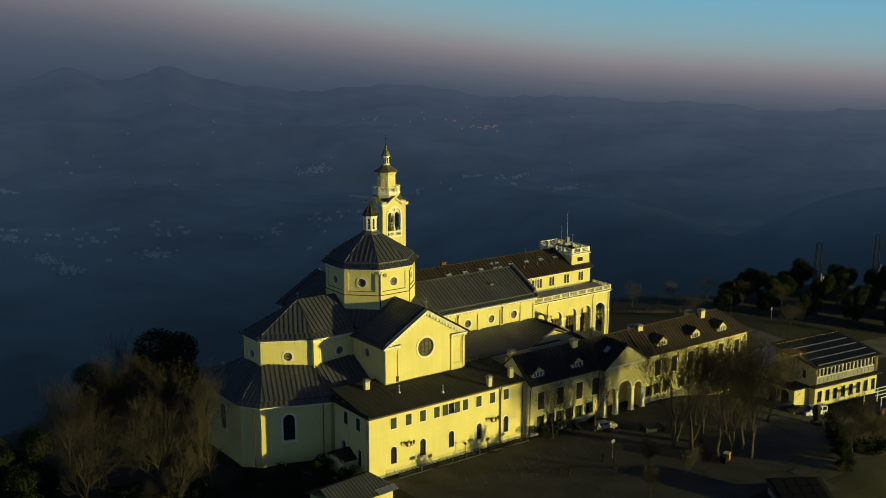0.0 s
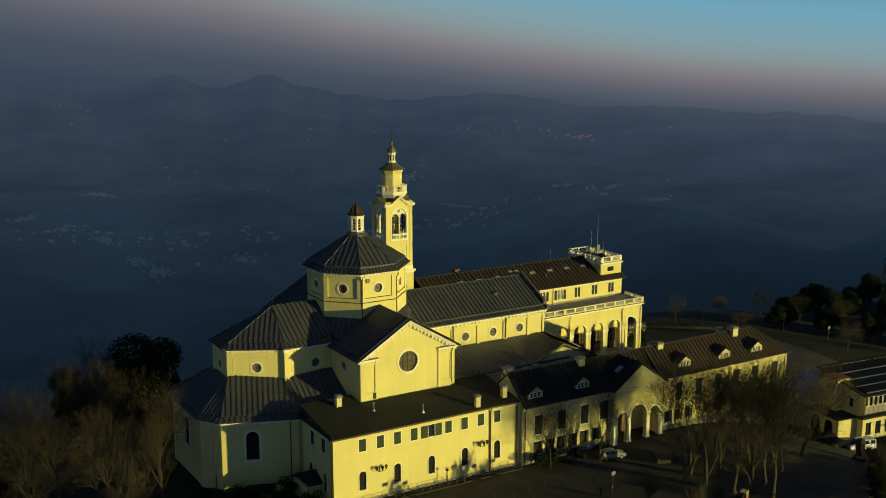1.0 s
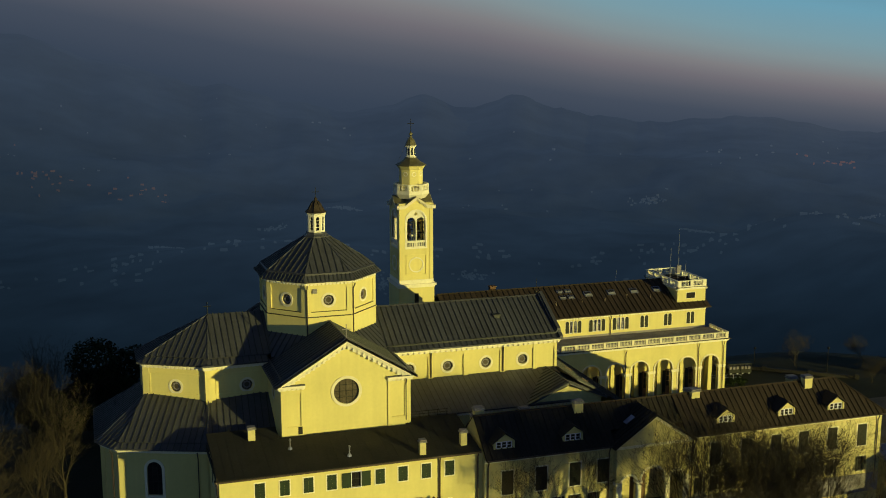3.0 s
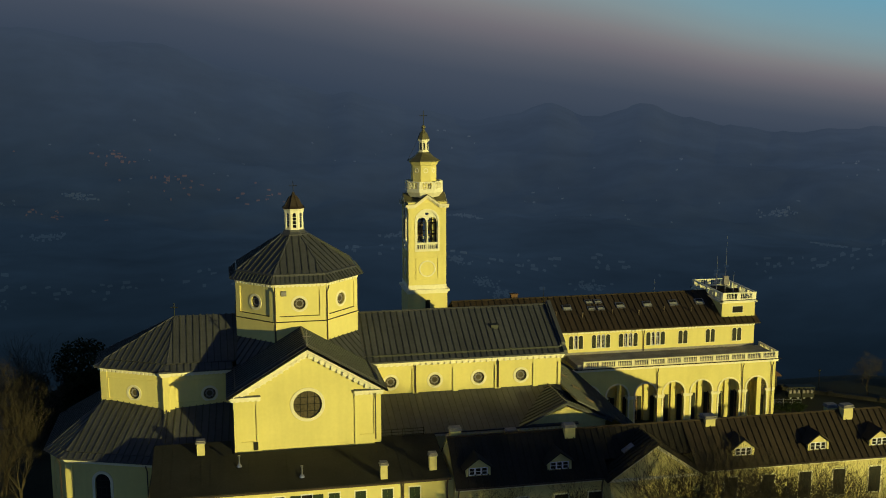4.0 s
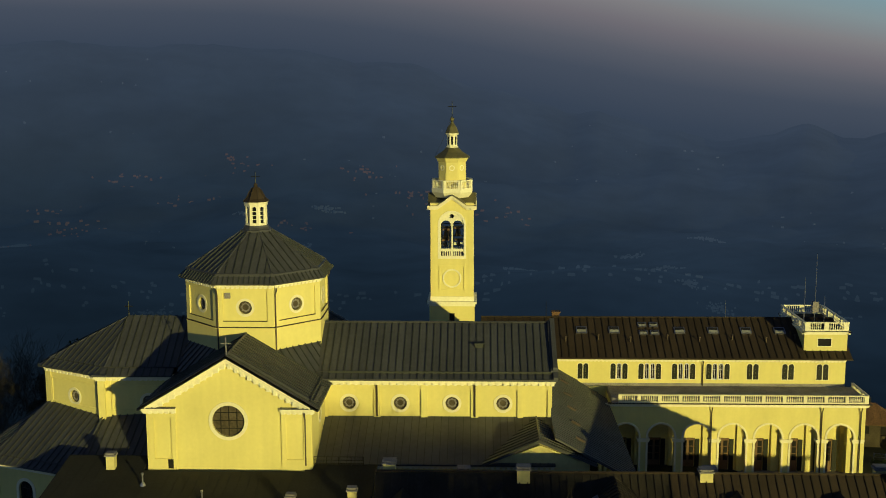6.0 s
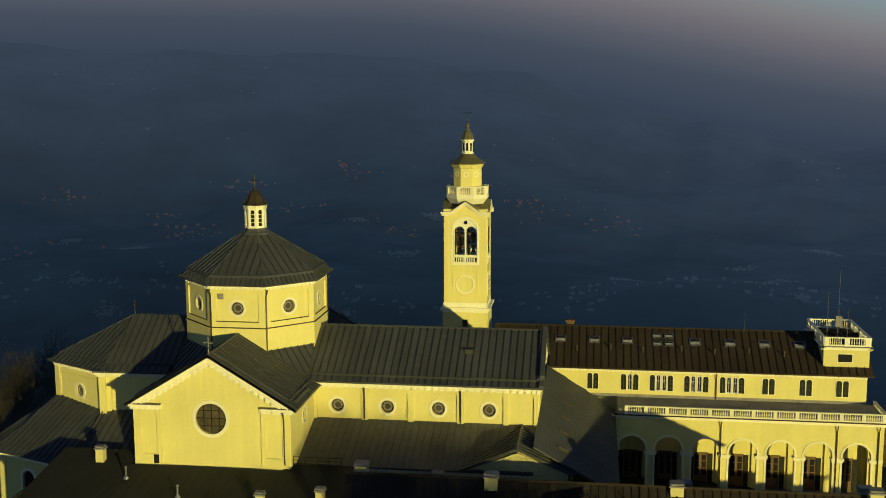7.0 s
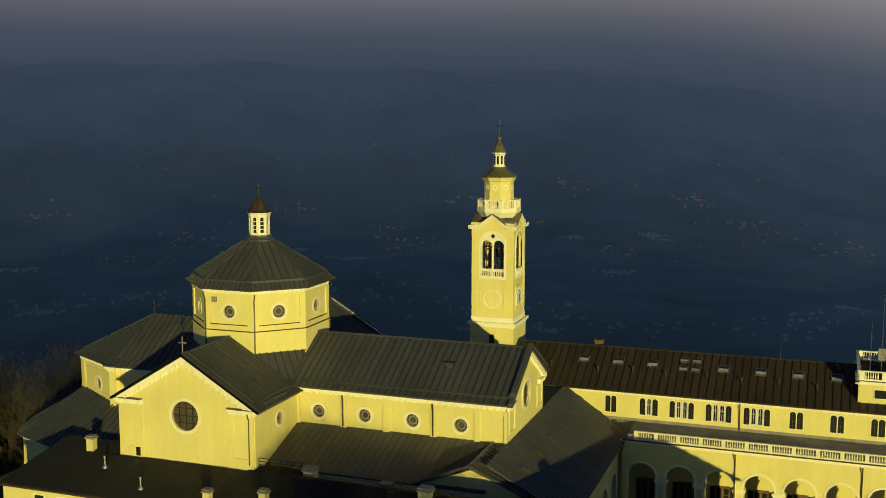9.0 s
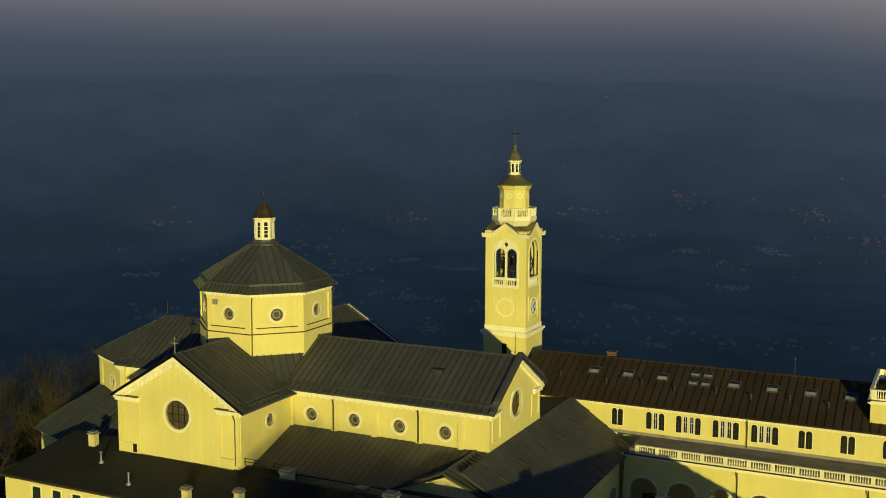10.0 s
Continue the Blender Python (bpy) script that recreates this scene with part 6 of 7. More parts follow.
TREES = {}
VARIANTS = {0: (11, 16.0, 1.0, 0.30, (7, 5, 4, 4, 4, 3)), 1: (23, 16.0, 0.92, 0.36, (7, 5, 4, 4, 4, 3)), 2: (37, 16.0, 1.05, 0.28, (7, 5, 4, 4, 4, 3)),
            4: (63, 16.0, 0.88, 0.42, (6, 4, 4, 4, 3, 2)), 5: (71, 16.0, 0.80, 0.5, (6, 4, 4, 4, 3, 2)),
            3: (51, 6.5, 0.6, 0.6, (7, 5, 4, 4, 3))}
rt = random.Random(77)
front = [(19.0, -11.4, 5, 0.62), (23.4, -12.0, 4, 0.68), (27.4, -13.6, 5, 0.72), (32.5, -26.5, 5, 1.14), (34.6, -29.0, 4, 1.20), (36.5, -33.4, 5, 1.20), (38.4, -35.2, 1, 1.07), (39.9, -37.3, 5, 1.20), (37.8, -22.5, 4, 1.01),
         (38.5, -27.9, 5, 1.14), (46.5, -26.7, 4, 1.14), (47.6, -31.5, 5, 1.14), (43.0, -30.0, 4, 1.14), (41.5, -34.0, 5, 1.14), (44.0, -22.0, 5, 0.95), (58.0, -27.0, 4, 1.06), (75.0, -17.0, 4, 0.80),
         (35.5, -25.0, 4, 1.05), (41.0, -26.5, 5, 1.1), (49.5, -28.5, 1, 1.0), (52.5, -26.0, 4, 1.0), (60.0, -43.5, 4, 0.5), (66.0, -41.5, 5, 0.55), (71.5, -38.0, 4, 0.5), (64.5, -37.5, 5, 0.5)]
for x, y, v, s in front:
    bare_tree(x, y, height(x, y), v, s, rt.uniform(0, 360), "bare trees on the square", "leafless grey-brown tree standing on the square")
left = [(-37.8, 22.5, 4, 1.12), (-33.6, 16.2, 5, 1.05), (-41.5, 14.0, 1, 1.0), (-46.5, 26.0, 4, 1.10), (-50.5, 31.5, 5, 1.08), (-39.0, 33.5, 1, 1.05), (-45.0, 38.0, 4, 1.15), (-36.0, 42.0, 5, 1.1), (-52.0, 18.0, 1, 1.0), (-36.0, 8.0, 5, 0.9), (-44.0, 4.0, 4, 0.85)]
for x, y, v, s in left:
    bare_tree(x, y, height(x, y), v, s, rt.uniform(0, 360), "bare trees below the apse", "tall leafless brown tree on the slope below the apse")
lawn = [(119, 12.8, 0, 0.62), (141.5, 12.5, 2, 0.55), (139, -4.5, 0, 0.6), (147, -5, 1, 0.6), (133, 38, 2, 0.6), (136, 28, 1, 0.62), (103, 50, 0, 0.55), (118, 48, 2, 0.5), (128, 46, 1, 0.55), (152, 22, 0, 0.6), (160, 8, 1, 0.6), (110, 36, 2, 0.5), (146, 40, 0, 0.6)]
for x, y, v, s in lawn:
    bare_tree(x, y, height(x, y), v, 0.72 * s, rt.uniform(0, 360), "bare trees on the lawn", "small leafless tree standing on the dark lawn")
for x, y, s in ((19.6, -32.5, 1.0), (23.5, -36.5, 0.9), (27.0, -38.0, 0.8), (15.0, -38.0, 0.9), (62, -39, 0.9), (57, -45, 1.0), (67, -38.5, 1.1), (62, -44.5, 1.1), (70, -42, 1.0), (75, -40, 1.0)):
    bare_tree(x, y, height(x, y), 3, s, rt.uniform(0, 360), "young bare trees", "young upright leafless tree with fine twigs")


def leafy_mesh(seed, rx, rz, count, leaf, base=0.25):
    """A crown of many small leaf clumps in overlapping lobes."""
    rnd = random.Random(seed)
    lobes = [(Vector((rnd.gauss(0, 0.45) * rx, rnd.gauss(0, 0.45) * rx, rz * rnd.uniform(0.25, 0.95))), rnd.uniform(0.35, 0.6) * rx) for _ in range(11)]
    vs, fs = [], []
    for _ in range(count):
        c, r = rnd.choice(lobes)
        d = Vector((rnd.gauss(0, 1), rnd.gauss(0, 1), rnd.gauss(0, 1))).normalized()
        p = c + d * r * rnd.uniform(0.7, 1.08)
        if p.z < base * rz * 0.4:
            p.z = base * rz * 0.4 + rnd.uniform(0, 0.5)
        n = (d + Vector((rnd.gauss(0, 0.5), rnd.gauss(0, 0.5), rnd.gauss(0, 0.5)))).normalized()
        a = n.orthogonal().normalized()
        b = n.cross(a)
        t = rnd.uniform(0, 6.28)
        a, b = a * math.cos(t) + b * math.sin(t), b * math.cos(t) - a * math.sin(t)
        s = leaf * rnd.uniform(0.6, 1.4)
        k = len(vs)
        vs += [tuple(p - a * s), tuple(p - b * s * 0.5 + n * s * 0.15), tuple(p + a * s), tuple(p + b * s * 0.5 + n * s * 0.15)]
        fs += [(k, k + 1, k + 2, k + 3)]
    return vs, fs


GREENS = {}


def evergreen(name, x, y, rx, rz, seed, label, category, group, trunk=True, mat=None, leaf=0.30, count=7000):
    z = height(x, y)
    if seed not in GREENS:
        t = thing(name, x, y, z, 0, label, category, group)
        if trunk:
            part("trunk", lathe(bmesh.new(), [(0.45, -1.0), (0.32, rz * 0.3), (0.12, rz * 0.8)], 8), BARK, t)
        raw("crown", *leafy_mesh(seed, 1.0 * 5, 1.0 * 10, count, leaf), mat or LEAF, t)
        t.matrix_basis = pose(x, y, z) @ Matrix.Diagonal((rx / 5, rx / 5, rz / 10, 1))
        GREENS[seed] = t
        return t
    c = copy_thing(GREENS[seed], Matrix.Identity(4))
    c.matrix_basis = pose(x, y, z, 0, 0, (x * 37 + y * 11) % 360) @ Matrix.Diagonal((rx / 5, rx / 5, rz / 10, 1))
    return tagged(c, label, category, group)


for x, y, rx, rz in ((-27.5, 45.5, 7.0, 12.5), (-38, 54, 5, 8), (-56, 36, 5, 9), (-62, 44, 5, 10), (-60, 26, 5, 8)):
    evergreen("evergreen_tree", x, y, rx, rz, 101, "dark evergreen tree with dense rounded crown behind the apse", "tree", "evergreen trees behind the apse", leaf=0.21, count=26000)
for k in range(26):
    a, r = radians(51.5 + 0.52 * k), 292 + 14 * (k % 4) + rt.uniform(-5, 5)
    x, y = -103 + r * math.sin(a), -144 + r * math.cos(a)
    evergreen("evergreen_tree", x, y, rt.uniform(2.6, 4.4), rt.uniform(5, 6.5) + 0.22 * k, 102, "dark conifer in the grove beyond the lawn", "tree", "grove beyond the lawn", leaf=0.22, count=12000)
for x, y, rx, rz in ((-20.5, -1.5, 1.6, 2.4), (-23, -4, 2.0, 2.2), (-26, 1.0, 2.2, 2.6), (-19.5, -6, 1.4, 2.0), (-30, -3, 2.4, 2.6), (-33, 3, 2.6, 3.0), (-28, -8, 2.2, 2.2), (17.5, -10.2, 1.3, 2.2), (20.0, -10.6, 1.4, 2.0), (24.8, -11.2, 1.2, 1.8), (29.0, -11.0, 1.2, 1.6),
                     (58.5, -44.0, 2.0, 1.8), (63, -41, 2.2, 2.0), (68, -37.5, 2.0, 1.8), (73, -35.5, 2.2, 2.0), (61.5, -47, 2.4, 2.2), (67, -44.5, 2.4, 2.2), (-38, 6, 3, 3.4), (-44, 8, 3, 3), (-36, -4, 2.6, 2.4), (-48, 16, 3, 3.4)):
    evergreen("shrub", x, y, rx, rz, 103, "dark dense evergreen shrub beside the wall", "shrub", "shrubs", False, leaf=0.42, count=2600)
for k in range(16):
    x, y = 67.5 - 1.25 * k, -34.2 - 1.0 * k
    evergreen("hedge_bush", x, y, 1.3, 1.9, 104, "clipped green hedge bush beside the lane", "hedge", "hedge along the lane", False, leaf=0.42, count=2200)


# ---- vehicles ----
def wheel(parent, x, y, r=0.32, w=0.2):
    t = part("wheel", lathe(bmesh.new(), [(r * 0.62, -w / 2), (r, -w / 2 + 0.03), (r, w / 2 - 0.03), (r * 0.62, w / 2)], 14), TYRE, parent)
    t.matrix_basis = Matrix.Translation((x, y, r)) @ Matrix.Rotation(math.pi / 2, 4, "X")
    part("rim", lathe(bmesh.new(), [(r * 0.6, -w / 2 - 0.005), (r * 0.6, w / 2 + 0.005)], 10), ALU, t)


def car(x, y, rz, mat, label, name="car", van=False):
    z = height(x, y) + 0.09
    c = thing(name, x, y, z, rz, label, "van" if van else "car", "parked vehicles")
    if van:
        low = [(-2.45, 0.35), (2.45, 0.35), (2.5, 0.8), (2.35, 1.05), (1.75, 1.18), (-2.45, 1.18)]
        up = [(-2.42, 1.18), (1.72, 1.18), (1.0, 1.9), (0.6, 1.97), (-2.35, 1.97)]
        wide, top = 0.95, 0.86
    else:
        low = [(-2.08, 0.32), (2.08, 0.32), (2.12, 0.62), (1.95, 0.82), (1.05, 0.95), (-1.95, 0.98), (-2.1, 0.75)]
        up = [(-1.92, 0.97), (1.02, 0.95), (0.32, 1.40), (-0.2, 1.47), (-1.2, 1.44), (-1.7, 1.25)]
        wide, top = 0.87, 0.66
    bm = bmesh.new()
    for prof, w0, w1 in ((low, wide, wide * 0.985), (up, wide * 0.97, top)):
        zs = [q for _, q in prof]
        lo, hi = min(zs), max(zs)
        ls = [[bm.verts.new((px_, s * (w0 + (w1 - w0) * (pz - lo) / (hi - lo)), pz)) for px_, pz in prof] for s in (-1, 1)]
        bm.faces.new(ls[0])
        bm.faces.new(ls[1][::-1])
        for i in range(len(prof)):
            j = (i + 1) % len(prof)
            bm.faces.new((ls[0][i], ls[1][i], ls[1][j], ls[0][j]))
    bmesh.ops.recalc_face_normals(bm, faces=bm.faces)
    bmesh.ops.bevel(bm, geom=[e for e in bm.edges], offset=0.05, segments=2, affect="EDGES")
    part("body", bm, mat, c)
    for s in (-1, 1):
        lo, hi = up[0][1] + 0.06, max(q for _, q in up) - 0.1
        spans = [(-2.2, -1.2), (-1.1, -0.1), (0.0, 0.95)] if van else [(-1.55, -0.75), (-0.68, 0.2), (0.26, 0.62)]
        for u0, u1 in spans:
            bm = bmesh.new()
            w0, w1 = wide * 0.97 + 0.012, top + 0.03
            q = [bm.verts.new(v) for v in ((u0, s * w0, lo), (u1, s * w0, lo), (u1 - 0.15, s * w1, hi), (u0 + 0.1, s * w1, hi))]
            bm.faces.new(q if s < 0 else q[::-1])
            part("side_window", bm, GLASS, c)
        for x_ in ((-1.55, 1.6) if van else (-1.28, 1.28)):
            wheel(c, x_, s * (wide - 0.08))
        part("headlight", boxes((2.0 if not van else 2.4, 2.13 if not van else 2.5, s * 0.6 - 0.16, s * 0.6 + 0.16, 0.62, 0.76)), ALU, c)
        part("tail_light", boxes((-2.13 if not van else -2.5, -2.02 if not van else -2.42, s * 0.68 - 0.1, s * 0.68 + 0.1, 0.7, 0.95)), TERRACOTTA, c)
    ends = ((1.0, 0.96, 0.36, 1.37), (-1.93, 1.0, -1.72, 1.24)) if not van else ((1.74, 1.22, 1.02, 1.86), (-2.47, 1.25, -2.44, 1.85))
    for x0, z0, x1, z1 in ends:
        bm = bmesh.new()
        off = 0.03 if x0 > 0 else -0.03
        q = [bm.verts.new(v) for v in ((x0 + off, -wide * 0.82, z0 + 0.03), (x0 + off, wide * 0.82, z0 + 0.03), (x1 + off, top * 0.9, z1), (x1 + off, -top * 0.9, z1))]
        bm.faces.new(q if x0 > 0 else q[::-1])
        part("windscreen", bm, GLASS, c)


car(29.6, -13.7, -14, CAR_SILVER, "small silver hatchback parked on the square by the annex")
car(76.8, -24.0, 160, WHITE, "white passenger van parked outside the inn", "van", True)
car(74.2, -22.2, 150, CAR_DARK, "dark car parked beside the white van")
car(73.4, -19.3, 150, CAR_DARK, "dark car parked beside the inn")


# ---- street furniture ----
def signpost(x, y, h, kind):
    z = height(x, y) + 0.05
    if kind == "lamp":
        s = thing("street_lamp", x, y, z, 0, "grey lamp post with round head on the square", "lamp post", "lamp posts")
        part("pole", lathe(bmesh.new(), [(0.11, 0), (0.09, 0.4), (0.05, h - 0.3)], 8), IRON, s)
        part("lamp_head", lathe(bmesh.new(), [(0.08, h - 0.3), (0.24, h - 0.15), (0.24, h), (0.06, h + 0.12)], 10), IRON, s)
    else:
        s = thing("signpost", x, y, z, 8, "small road sign on a grey post", "sign", "signposts")
        part("pole", lathe(bmesh.new(), [(0.05, 0), (0.05, h)], 6), ALU, s)
        part("sign_board", boxes((-0.45, 0.45, -0.05, -0.02, h - 0.65, h - 0.1)), STONE, s)


for x, y, h, k in ((21.1, -24.0, 3.4, "sign"), (16.2, -29.3, 4.2, "lamp"), (9.6, -23.9, 1.1, "lamp"), (10.4, -25.0, 1.1, "lamp"), (18.8, -24.1, 1.2, "lamp"), (-7.2, -9.4, 2.4, "sign"), (-5.6, -9.4, 2.5, "sign"),
                   (1.6, -9.4, 2.6, "lamp"), (4.6, -9.4, 2.6, "sign"), (6.3, -9.4, 2.5, "sign"), (113, 10, 3.0, "lamp"), (106, 44, 5.0, "lamp"), (118, 30, 5.0, "lamp"), (124, 22, 3.2, "sign")):
    signpost(x, y, h, k)
fence = thing("kerb_fence", -1, -9.9, -1.2, 0, "low stone kerb with dark iron railing along the wing", "fence")
part("kerb", boxes((-11, 16, -0.15, 0.15, -0.2, 0.22)), ASPHALT, fence)
for k in range(19):
    part("post", boxes((-10.9 + 1.48 * k, -10.8 + 1.48 * k, -0.05, 0.05, 0.28, 1.15)), IRON, fence)
for z in (0.65, 1.1):
    part("rail", boxes((-11, 16, -0.03, 0.03, z, z + 0.06)), IRON, fence)
rope = thing("bollard_rail", 12, -25, -1.2, -28, "low timber parking rail across the square", "fence")
for k in range(8):
    part("post", lathe(bmesh.new(), [(0.09, -0.6), (0.09, 0.75)], 7, -9 + 2.6 * k, 0), IRON, rope)
part("rail", boxes((-9, 9.2, -0.04, 0.04, 0.45, 0.52)), IRON, rope)
steps = thing("stone_steps", 36.2, -18.9, height(36.2, -18.9), -24, "short flight of worn stone steps with side walls", "steps")
for k in range(6):
    part("step", boxes((-1.4, 1.4, -1.2 + 0.42 * k, -0.72 + 0.42 * k, -0.1, 0.17 * (6 - k) * 0.55)), ASPHALT, steps)
for s in (-1, 1):
    part("side_wall", boxes((s * 1.6 - 0.15, s * 1.6 + 0.15, -1.3, 1.5, -0.2, 0.9)), ASPHALT, steps)
stele = thing("stone_stele", 69.5, -29.4, height(69.5, -29.4), 20, "weathered dark stone stele on a plinth by the lane", "monument")
part("plinth", lathe(bmesh.new(), [(1.2, -0.3), (1.1, 0.8), (0.8, 1.0)], 8), BARK, stele)
part("shaft", lathe(bmesh.new(), [(0.5, 1.0), (0.75, 2.2), (0.85, 3.3), (0.6, 3.8), (0.2, 4.0)], 7), BARK, stele)
for k, (m_, lab) in enumerate(((SOLAR, "blue recycling bin on wheels"), (TERRACOTTA, "yellow-lidded recycling bin on wheels"))):
    bn = thing("recycling_bin", 34.4 + 1.4 * k, -36.2 + 0.5 * k, height(34, -36) + 0.06, 25, lab, "bin", "recycling bins")
    part("tub", boxes((-0.6, 0.6, -0.45, 0.45, 0.1, 1.15)), m_, bn)
    part("lid", boxes((-0.64, 0.64, -0.5, 0.5, 1.15, 1.3)), PLASTER_OLD if k else m_, bn)

hut = thing("service_hut", 33.0, -52.0, height(34, -46) - 1.6, -32, "low hut with solar panel roof below the trees", "hut")
part("wall_block", boxes((-4, 4, -3, 3, -0.5, 2.2)), STONE, hut)
roof_plane(hut, [(-4.4, -3.4, 2.2), (4.4, -3.4, 2.2), (4.4, 3.4, 3.6), (-4.4, 3.4, 3.6)], SLATE, 0.9)
for k in range(4):
    for r in range(3):
        bm = boxes((0, 1.7, 0, 1.9, 0.1, 0.15))
        bm.transform(Matrix.Translation((-3.7 + 1.85 * k, -3.0 + 2.05 * r, 2.35 + 0.42 * r)) @ Matrix.Rotation(math.atan2(1.4, 6.8), 4, "X"))
        part("solar_panel", bm, SOLAR, hut)

lodge = thing("lodge", -21.5, -12.2, -3.5, 6, "small lodge with seamed hipped metal roof and roof windows", "building")
part("wall_block", boxes((-6, 4.5, -3.4, 3.4, -3, 4.0)), PLASTER_OLD, lodge)
for s in (-1, 1):
    roof_plane(lodge, [(-6.6, s * 4.0, 4.0), (5.2, s * 4.0, 4.0), (2.6, 0, 5.9), (-6.6, 0, 5.9)], COPPER, 0.6)
roof_plane(lodge, [(5.2, -4.0, 4.0), (5.2, 4.0, 4.0), (2.6, 0, 5.9)], COPPER, 0.6)
for k in range(4):
    bm = boxes((0, 0.85, 0, 1.3, 0.08, 0.16))
    bm.transform(Matrix.Translation((1.2 + 0.95 * k, -4.3, 3.95)) @ Matrix.Rotation(radians(20), 4, "X"))
    part("roof_window", bm, ALU, lodge)
shed = thing("lean_to_shed", -17.6, -2.2, -0.5, 0, "dark pitched lean-to porch against the wing", "shed")
part("wall_block", boxes((-1.2, 1.2, -2, 2, -1.5, 2.0)), PLASTER_OLD, shed)
for s in (-1, 1):
    roof_plane(shed, [(-1.5, s * 2.3, 2.0), (1.3, s * 2.3, 2.0), (1.3, 0, 3.3), (-1.5, 0, 3.3)], SLATE, 0.6)


def lattice_mast(x, y, h, w):
    z = height(x, y) - 1
    mst = thing("lattice_mast", x, y, z, 20, "tall steel lattice radio mast with dish aerials among conifers", "radio mast", "radio masts")
    bm = bmesh.new()
    for i, j in ((-1, -1), (1, -1), (1, 1), (-1, 1)):
        tube(bm, [(i * w, j * w, 0), (i * w * 0.5, j * w * 0.5, h)], 0.11, 4)
    n = int(h / 2)
    for k in range(n):
        f0, f1 = 1 - 0.5 * k / n, 1 - 0.5 * (k + 1) / n
        z0, z1 = h * k / n, h * (k + 1) / n
        for (i, j), (p, q) in (((-1, -1), (1, -1)), ((1, -1), (1, 1)), ((1, 1), (-1, 1)), ((-1, 1), (-1, -1))):
            tube(bm, [(i * w * f0, j * w * f0, z0), (p * w * f1, q * w * f1, z1)], 0.06, 3)
            tube(bm, [(i * w * f1, j * w * f1, z1), (p * w * f1, q * w * f1, z1)], 0.05, 3)
    part("lattice", bm, IRON, mst)
    r5 = random.Random(int(x))
    for k in range(7):
        zz = r5.uniform(0.15, 0.5) * h
        d = part("dish", lathe(bmesh.new(), [(0.15, 0.0), (0.5, 0.2), (0.55, 0.24)], 12), STONE, mst)
        d.matrix_basis = Matrix.Translation((r5.choice((-1, 1)) * w * 0.9, -w * 0.9, zz)) @ Matrix.Rotation(radians(90), 4, "X")


lattice_mast(158, 32.5, 17, 1.3)
lattice_mast(191.5, 35.5, 18, 1.1)
kiosk = thing("tourist_train", 89.2, 48.6, height(89.2, 48.6) + 0.05, -10, "small dark and cream tourist road train parked by the edge", "vehicle")
for k in range(2):
    x0 = -2.3 + 2.35 * k
    part("carriage", boxes((x0, x0 + 2.2, -0.8, 0.8, 0.35, 1.05)), SHUTTER_DARK, kiosk)
    part("canopy", boxes((x0 - 0.05, x0 + 2.25, -0.88, 0.88, 2.05, 2.22)), SHUTTER_DARK, kiosk)
    for j in range(3):
        part("seat_back", boxes((x0 + 0.2 + 0.7 * j, x0 + 0.62 + 0.7 * j, -0.7, 0.7, 1.05, 1.6)), STONE, kiosk)
    for j in range(4):
        for s in (-0.75, 0.75):
            part("post", boxes((x0 + 0.02 + 0.69 * j, x0 + 0.1 + 0.69 * j, s - 0.04, s + 0.04, 1.05, 2.05)), IRON, kiosk)
    for j in (0.45, 1.75):
        for s in (-0.7, 0.7):
            wheel(kiosk, x0 + j, s, 0.3, 0.16)

# worn parking lines on the square
for k in range(12):
    x0 = -4 + 3.0 * k
    bm = boxes((-0.05, 0.05, -2.3, 2.3, 0.0, 0.012))
    bm.transform(pose(x0, -17.5, height(x0, -17.5) + 0.056, 0, 0, -24))
    tagged(part("parking_line", bm, LINE, None), "worn white parking line on dark asphalt", "road marking", "parking lines", "structure")


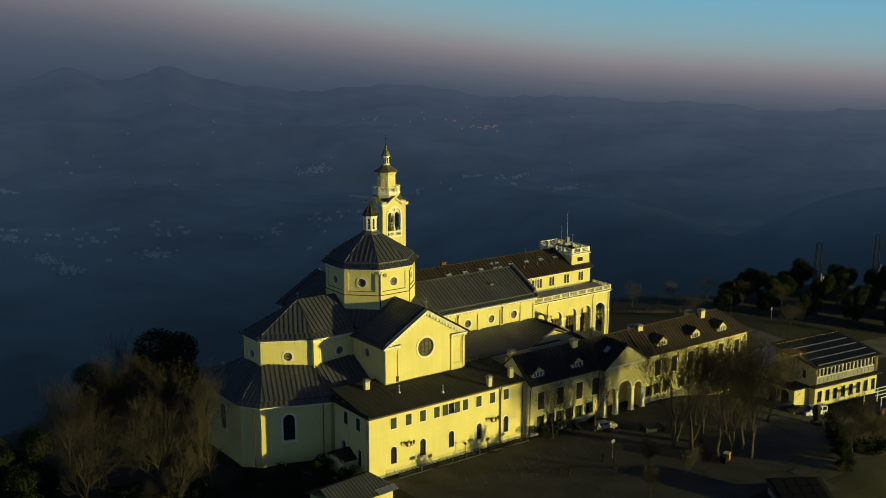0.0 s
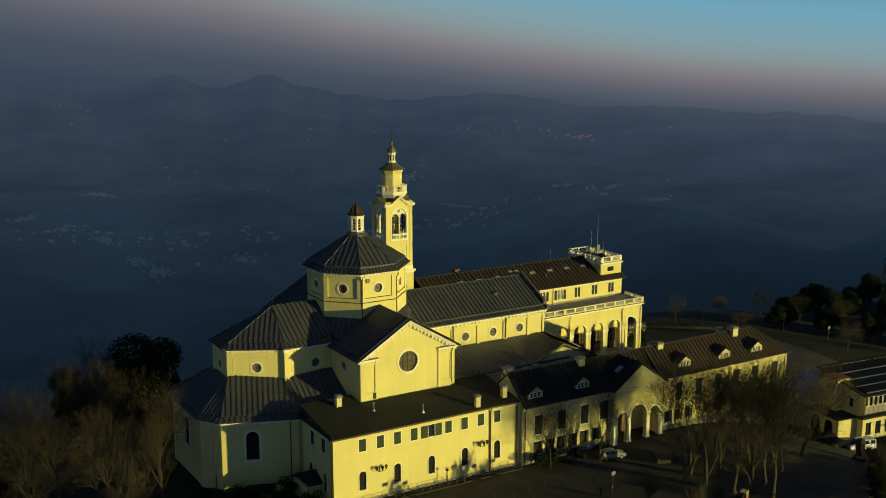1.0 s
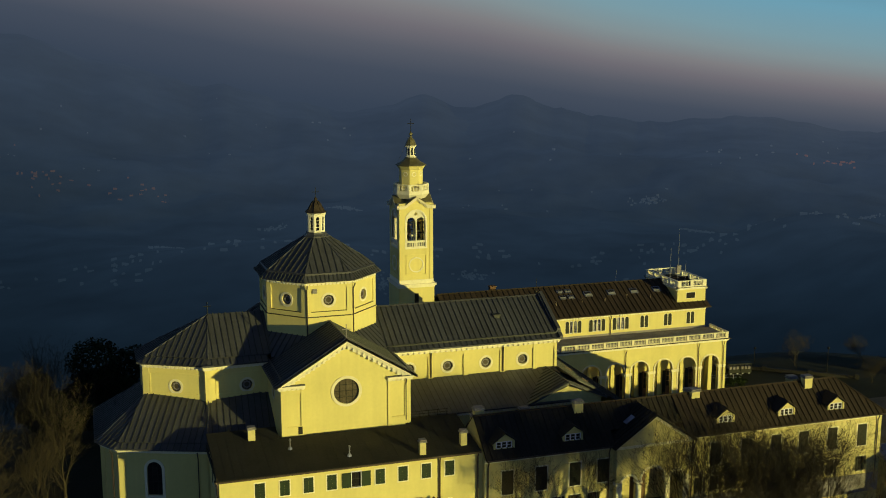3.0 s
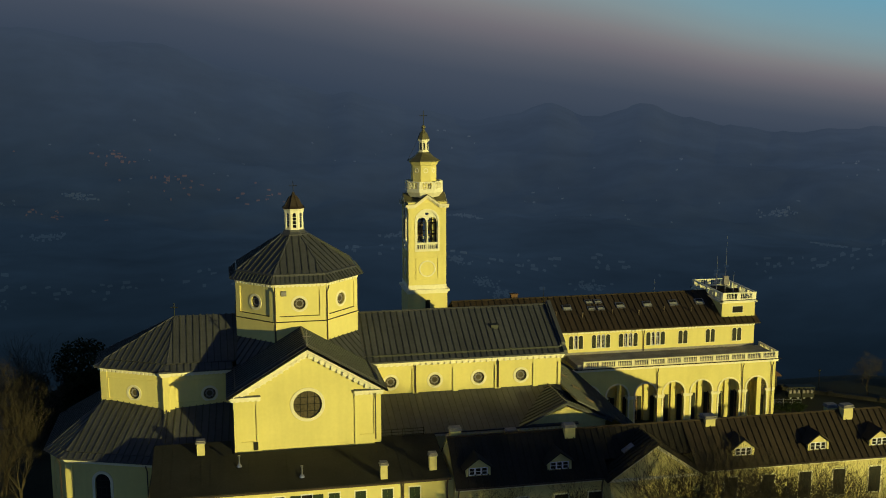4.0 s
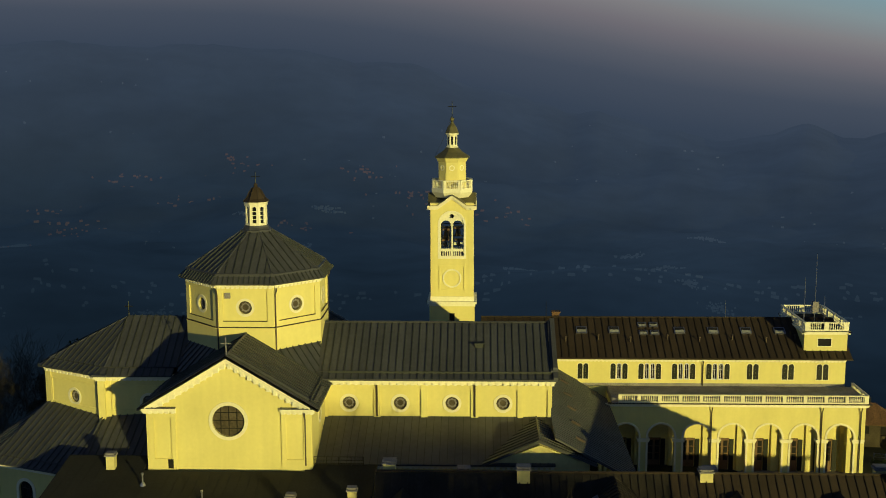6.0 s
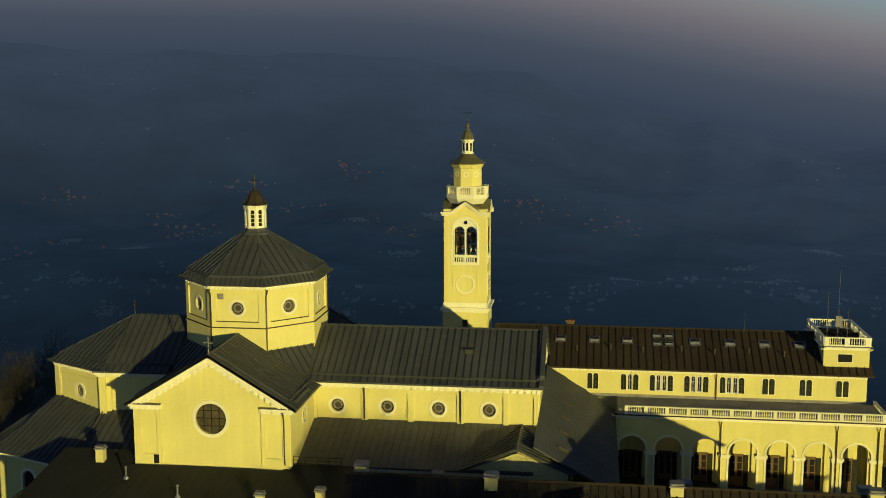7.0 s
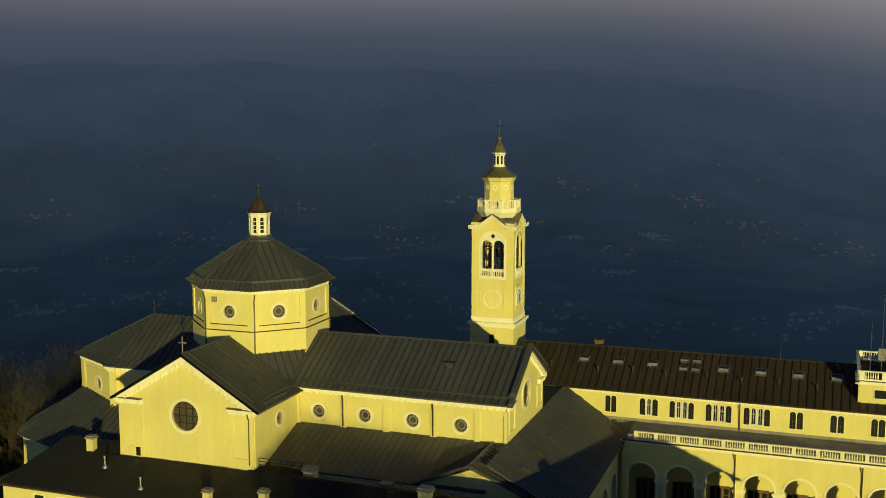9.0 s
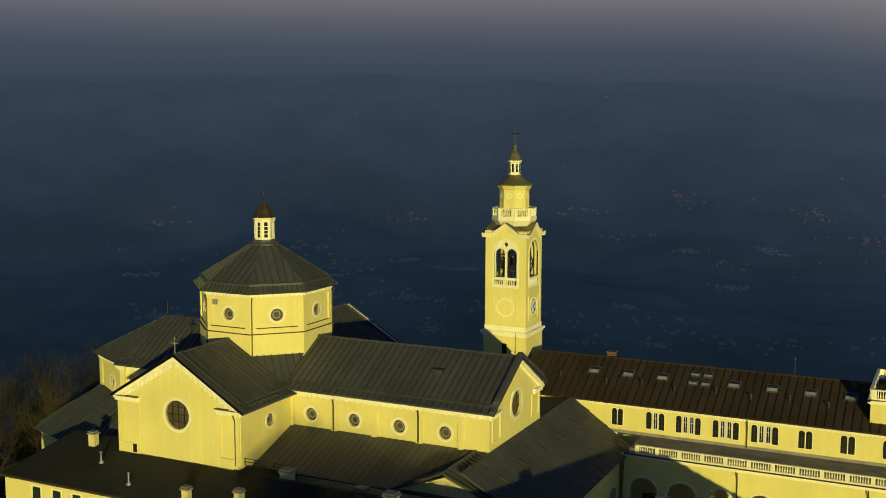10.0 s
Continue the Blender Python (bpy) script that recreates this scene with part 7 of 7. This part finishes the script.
# ---- edge of the hilltop beyond the guesthouse ----
cabin = thing("cabin", 82.6, 55.0, height(82.6, 53), -8, "low dark cabin with russet hipped roof at the edge", "cabin")
part("wall_block", boxes((-4.2, 4.2, -2.8, 2.8, -2.5, 3.6)), BARK, cabin)
part("window", boxes((2.2, 3.4, -2.84, -2.8, 2.0, 3.1)), GLASS, cabin)
part("window", boxes((-1.2, 0.6, -2.84, -2.8, 2.0, 3.1)), GLASS, cabin)
E_, R_ = 3.55, 5.9
for q in ([(-4.8, -3.4, E_), (4.8, -3.4, E_), (1.8, 0, R_), (-1.8, 0, R_)], [(4.8, 3.4, E_), (-4.8, 3.4, E_), (-1.8, 0, R_), (1.8, 0, R_)],
          [(4.8, -3.4, E_), (4.8, 3.4, E_), (1.8, 0, R_)], [(-4.8, 3.4, E_), (-4.8, -3.4, E_), (-1.8, 0, R_)]):
    roof_plane(cabin, q, RUSSET, 0.5, rib=0.04)
part("flue", lathe(bmesh.new(), [(0.12, 5.0), (0.12, 6.6)], 6, 1.2, 0.4), IRON, cabin)

edge = thing("edge_wall", 88.0, 54.3, height(90, 52), -37, "low dark stone parapet wall along the hilltop edge", "wall")
part("wall", boxes((0, 26, -0.2, 0.2, -1.5, 0.55)), ASPHALT, edge)
part("coping", boxes((-0.05, 26.05, -0.26, 0.26, 0.55, 0.66)), ASPHALT, edge)
for k in range(4):
    part("pier", boxes((0.1 + 8.5 * k, 0.9 + 8.5 * k, -0.35, 0.35, -1.5, 0.95)), ASPHALT, edge)
rail = thing("post_and_rail_fence", 81.5, 46.2, height(83, 46), -12, "thin pale metal post fence beside the court", "fence")
for k in range(5):
    part("post", lathe(bmesh.new(), [(0.05, -0.5), (0.05, 1.15)], 6, 1.5 * k, 0), ALU, rail)
for z in (0.55, 1.05):
    part("rail", boxes((0, 6.0, -0.02, 0.02, z, z + 0.04)), ALU, rail)
for x, y, h in ((93.2, 49.5, 4.6), (100.5, 46.0, 4.2)):
    signpost(x, y, h, "lamp")
for x, y, r in ((82.8, 41.6, 1.3), (85.2, 41.0, 1.1), (80.6, 42.3, 1.0)):
    evergreen("shrub", x, y, r, 1.5, 103, "dark dense evergreen shrub beside the court", "shrub", "shrubs", False, leaf=0.42, count=2600)
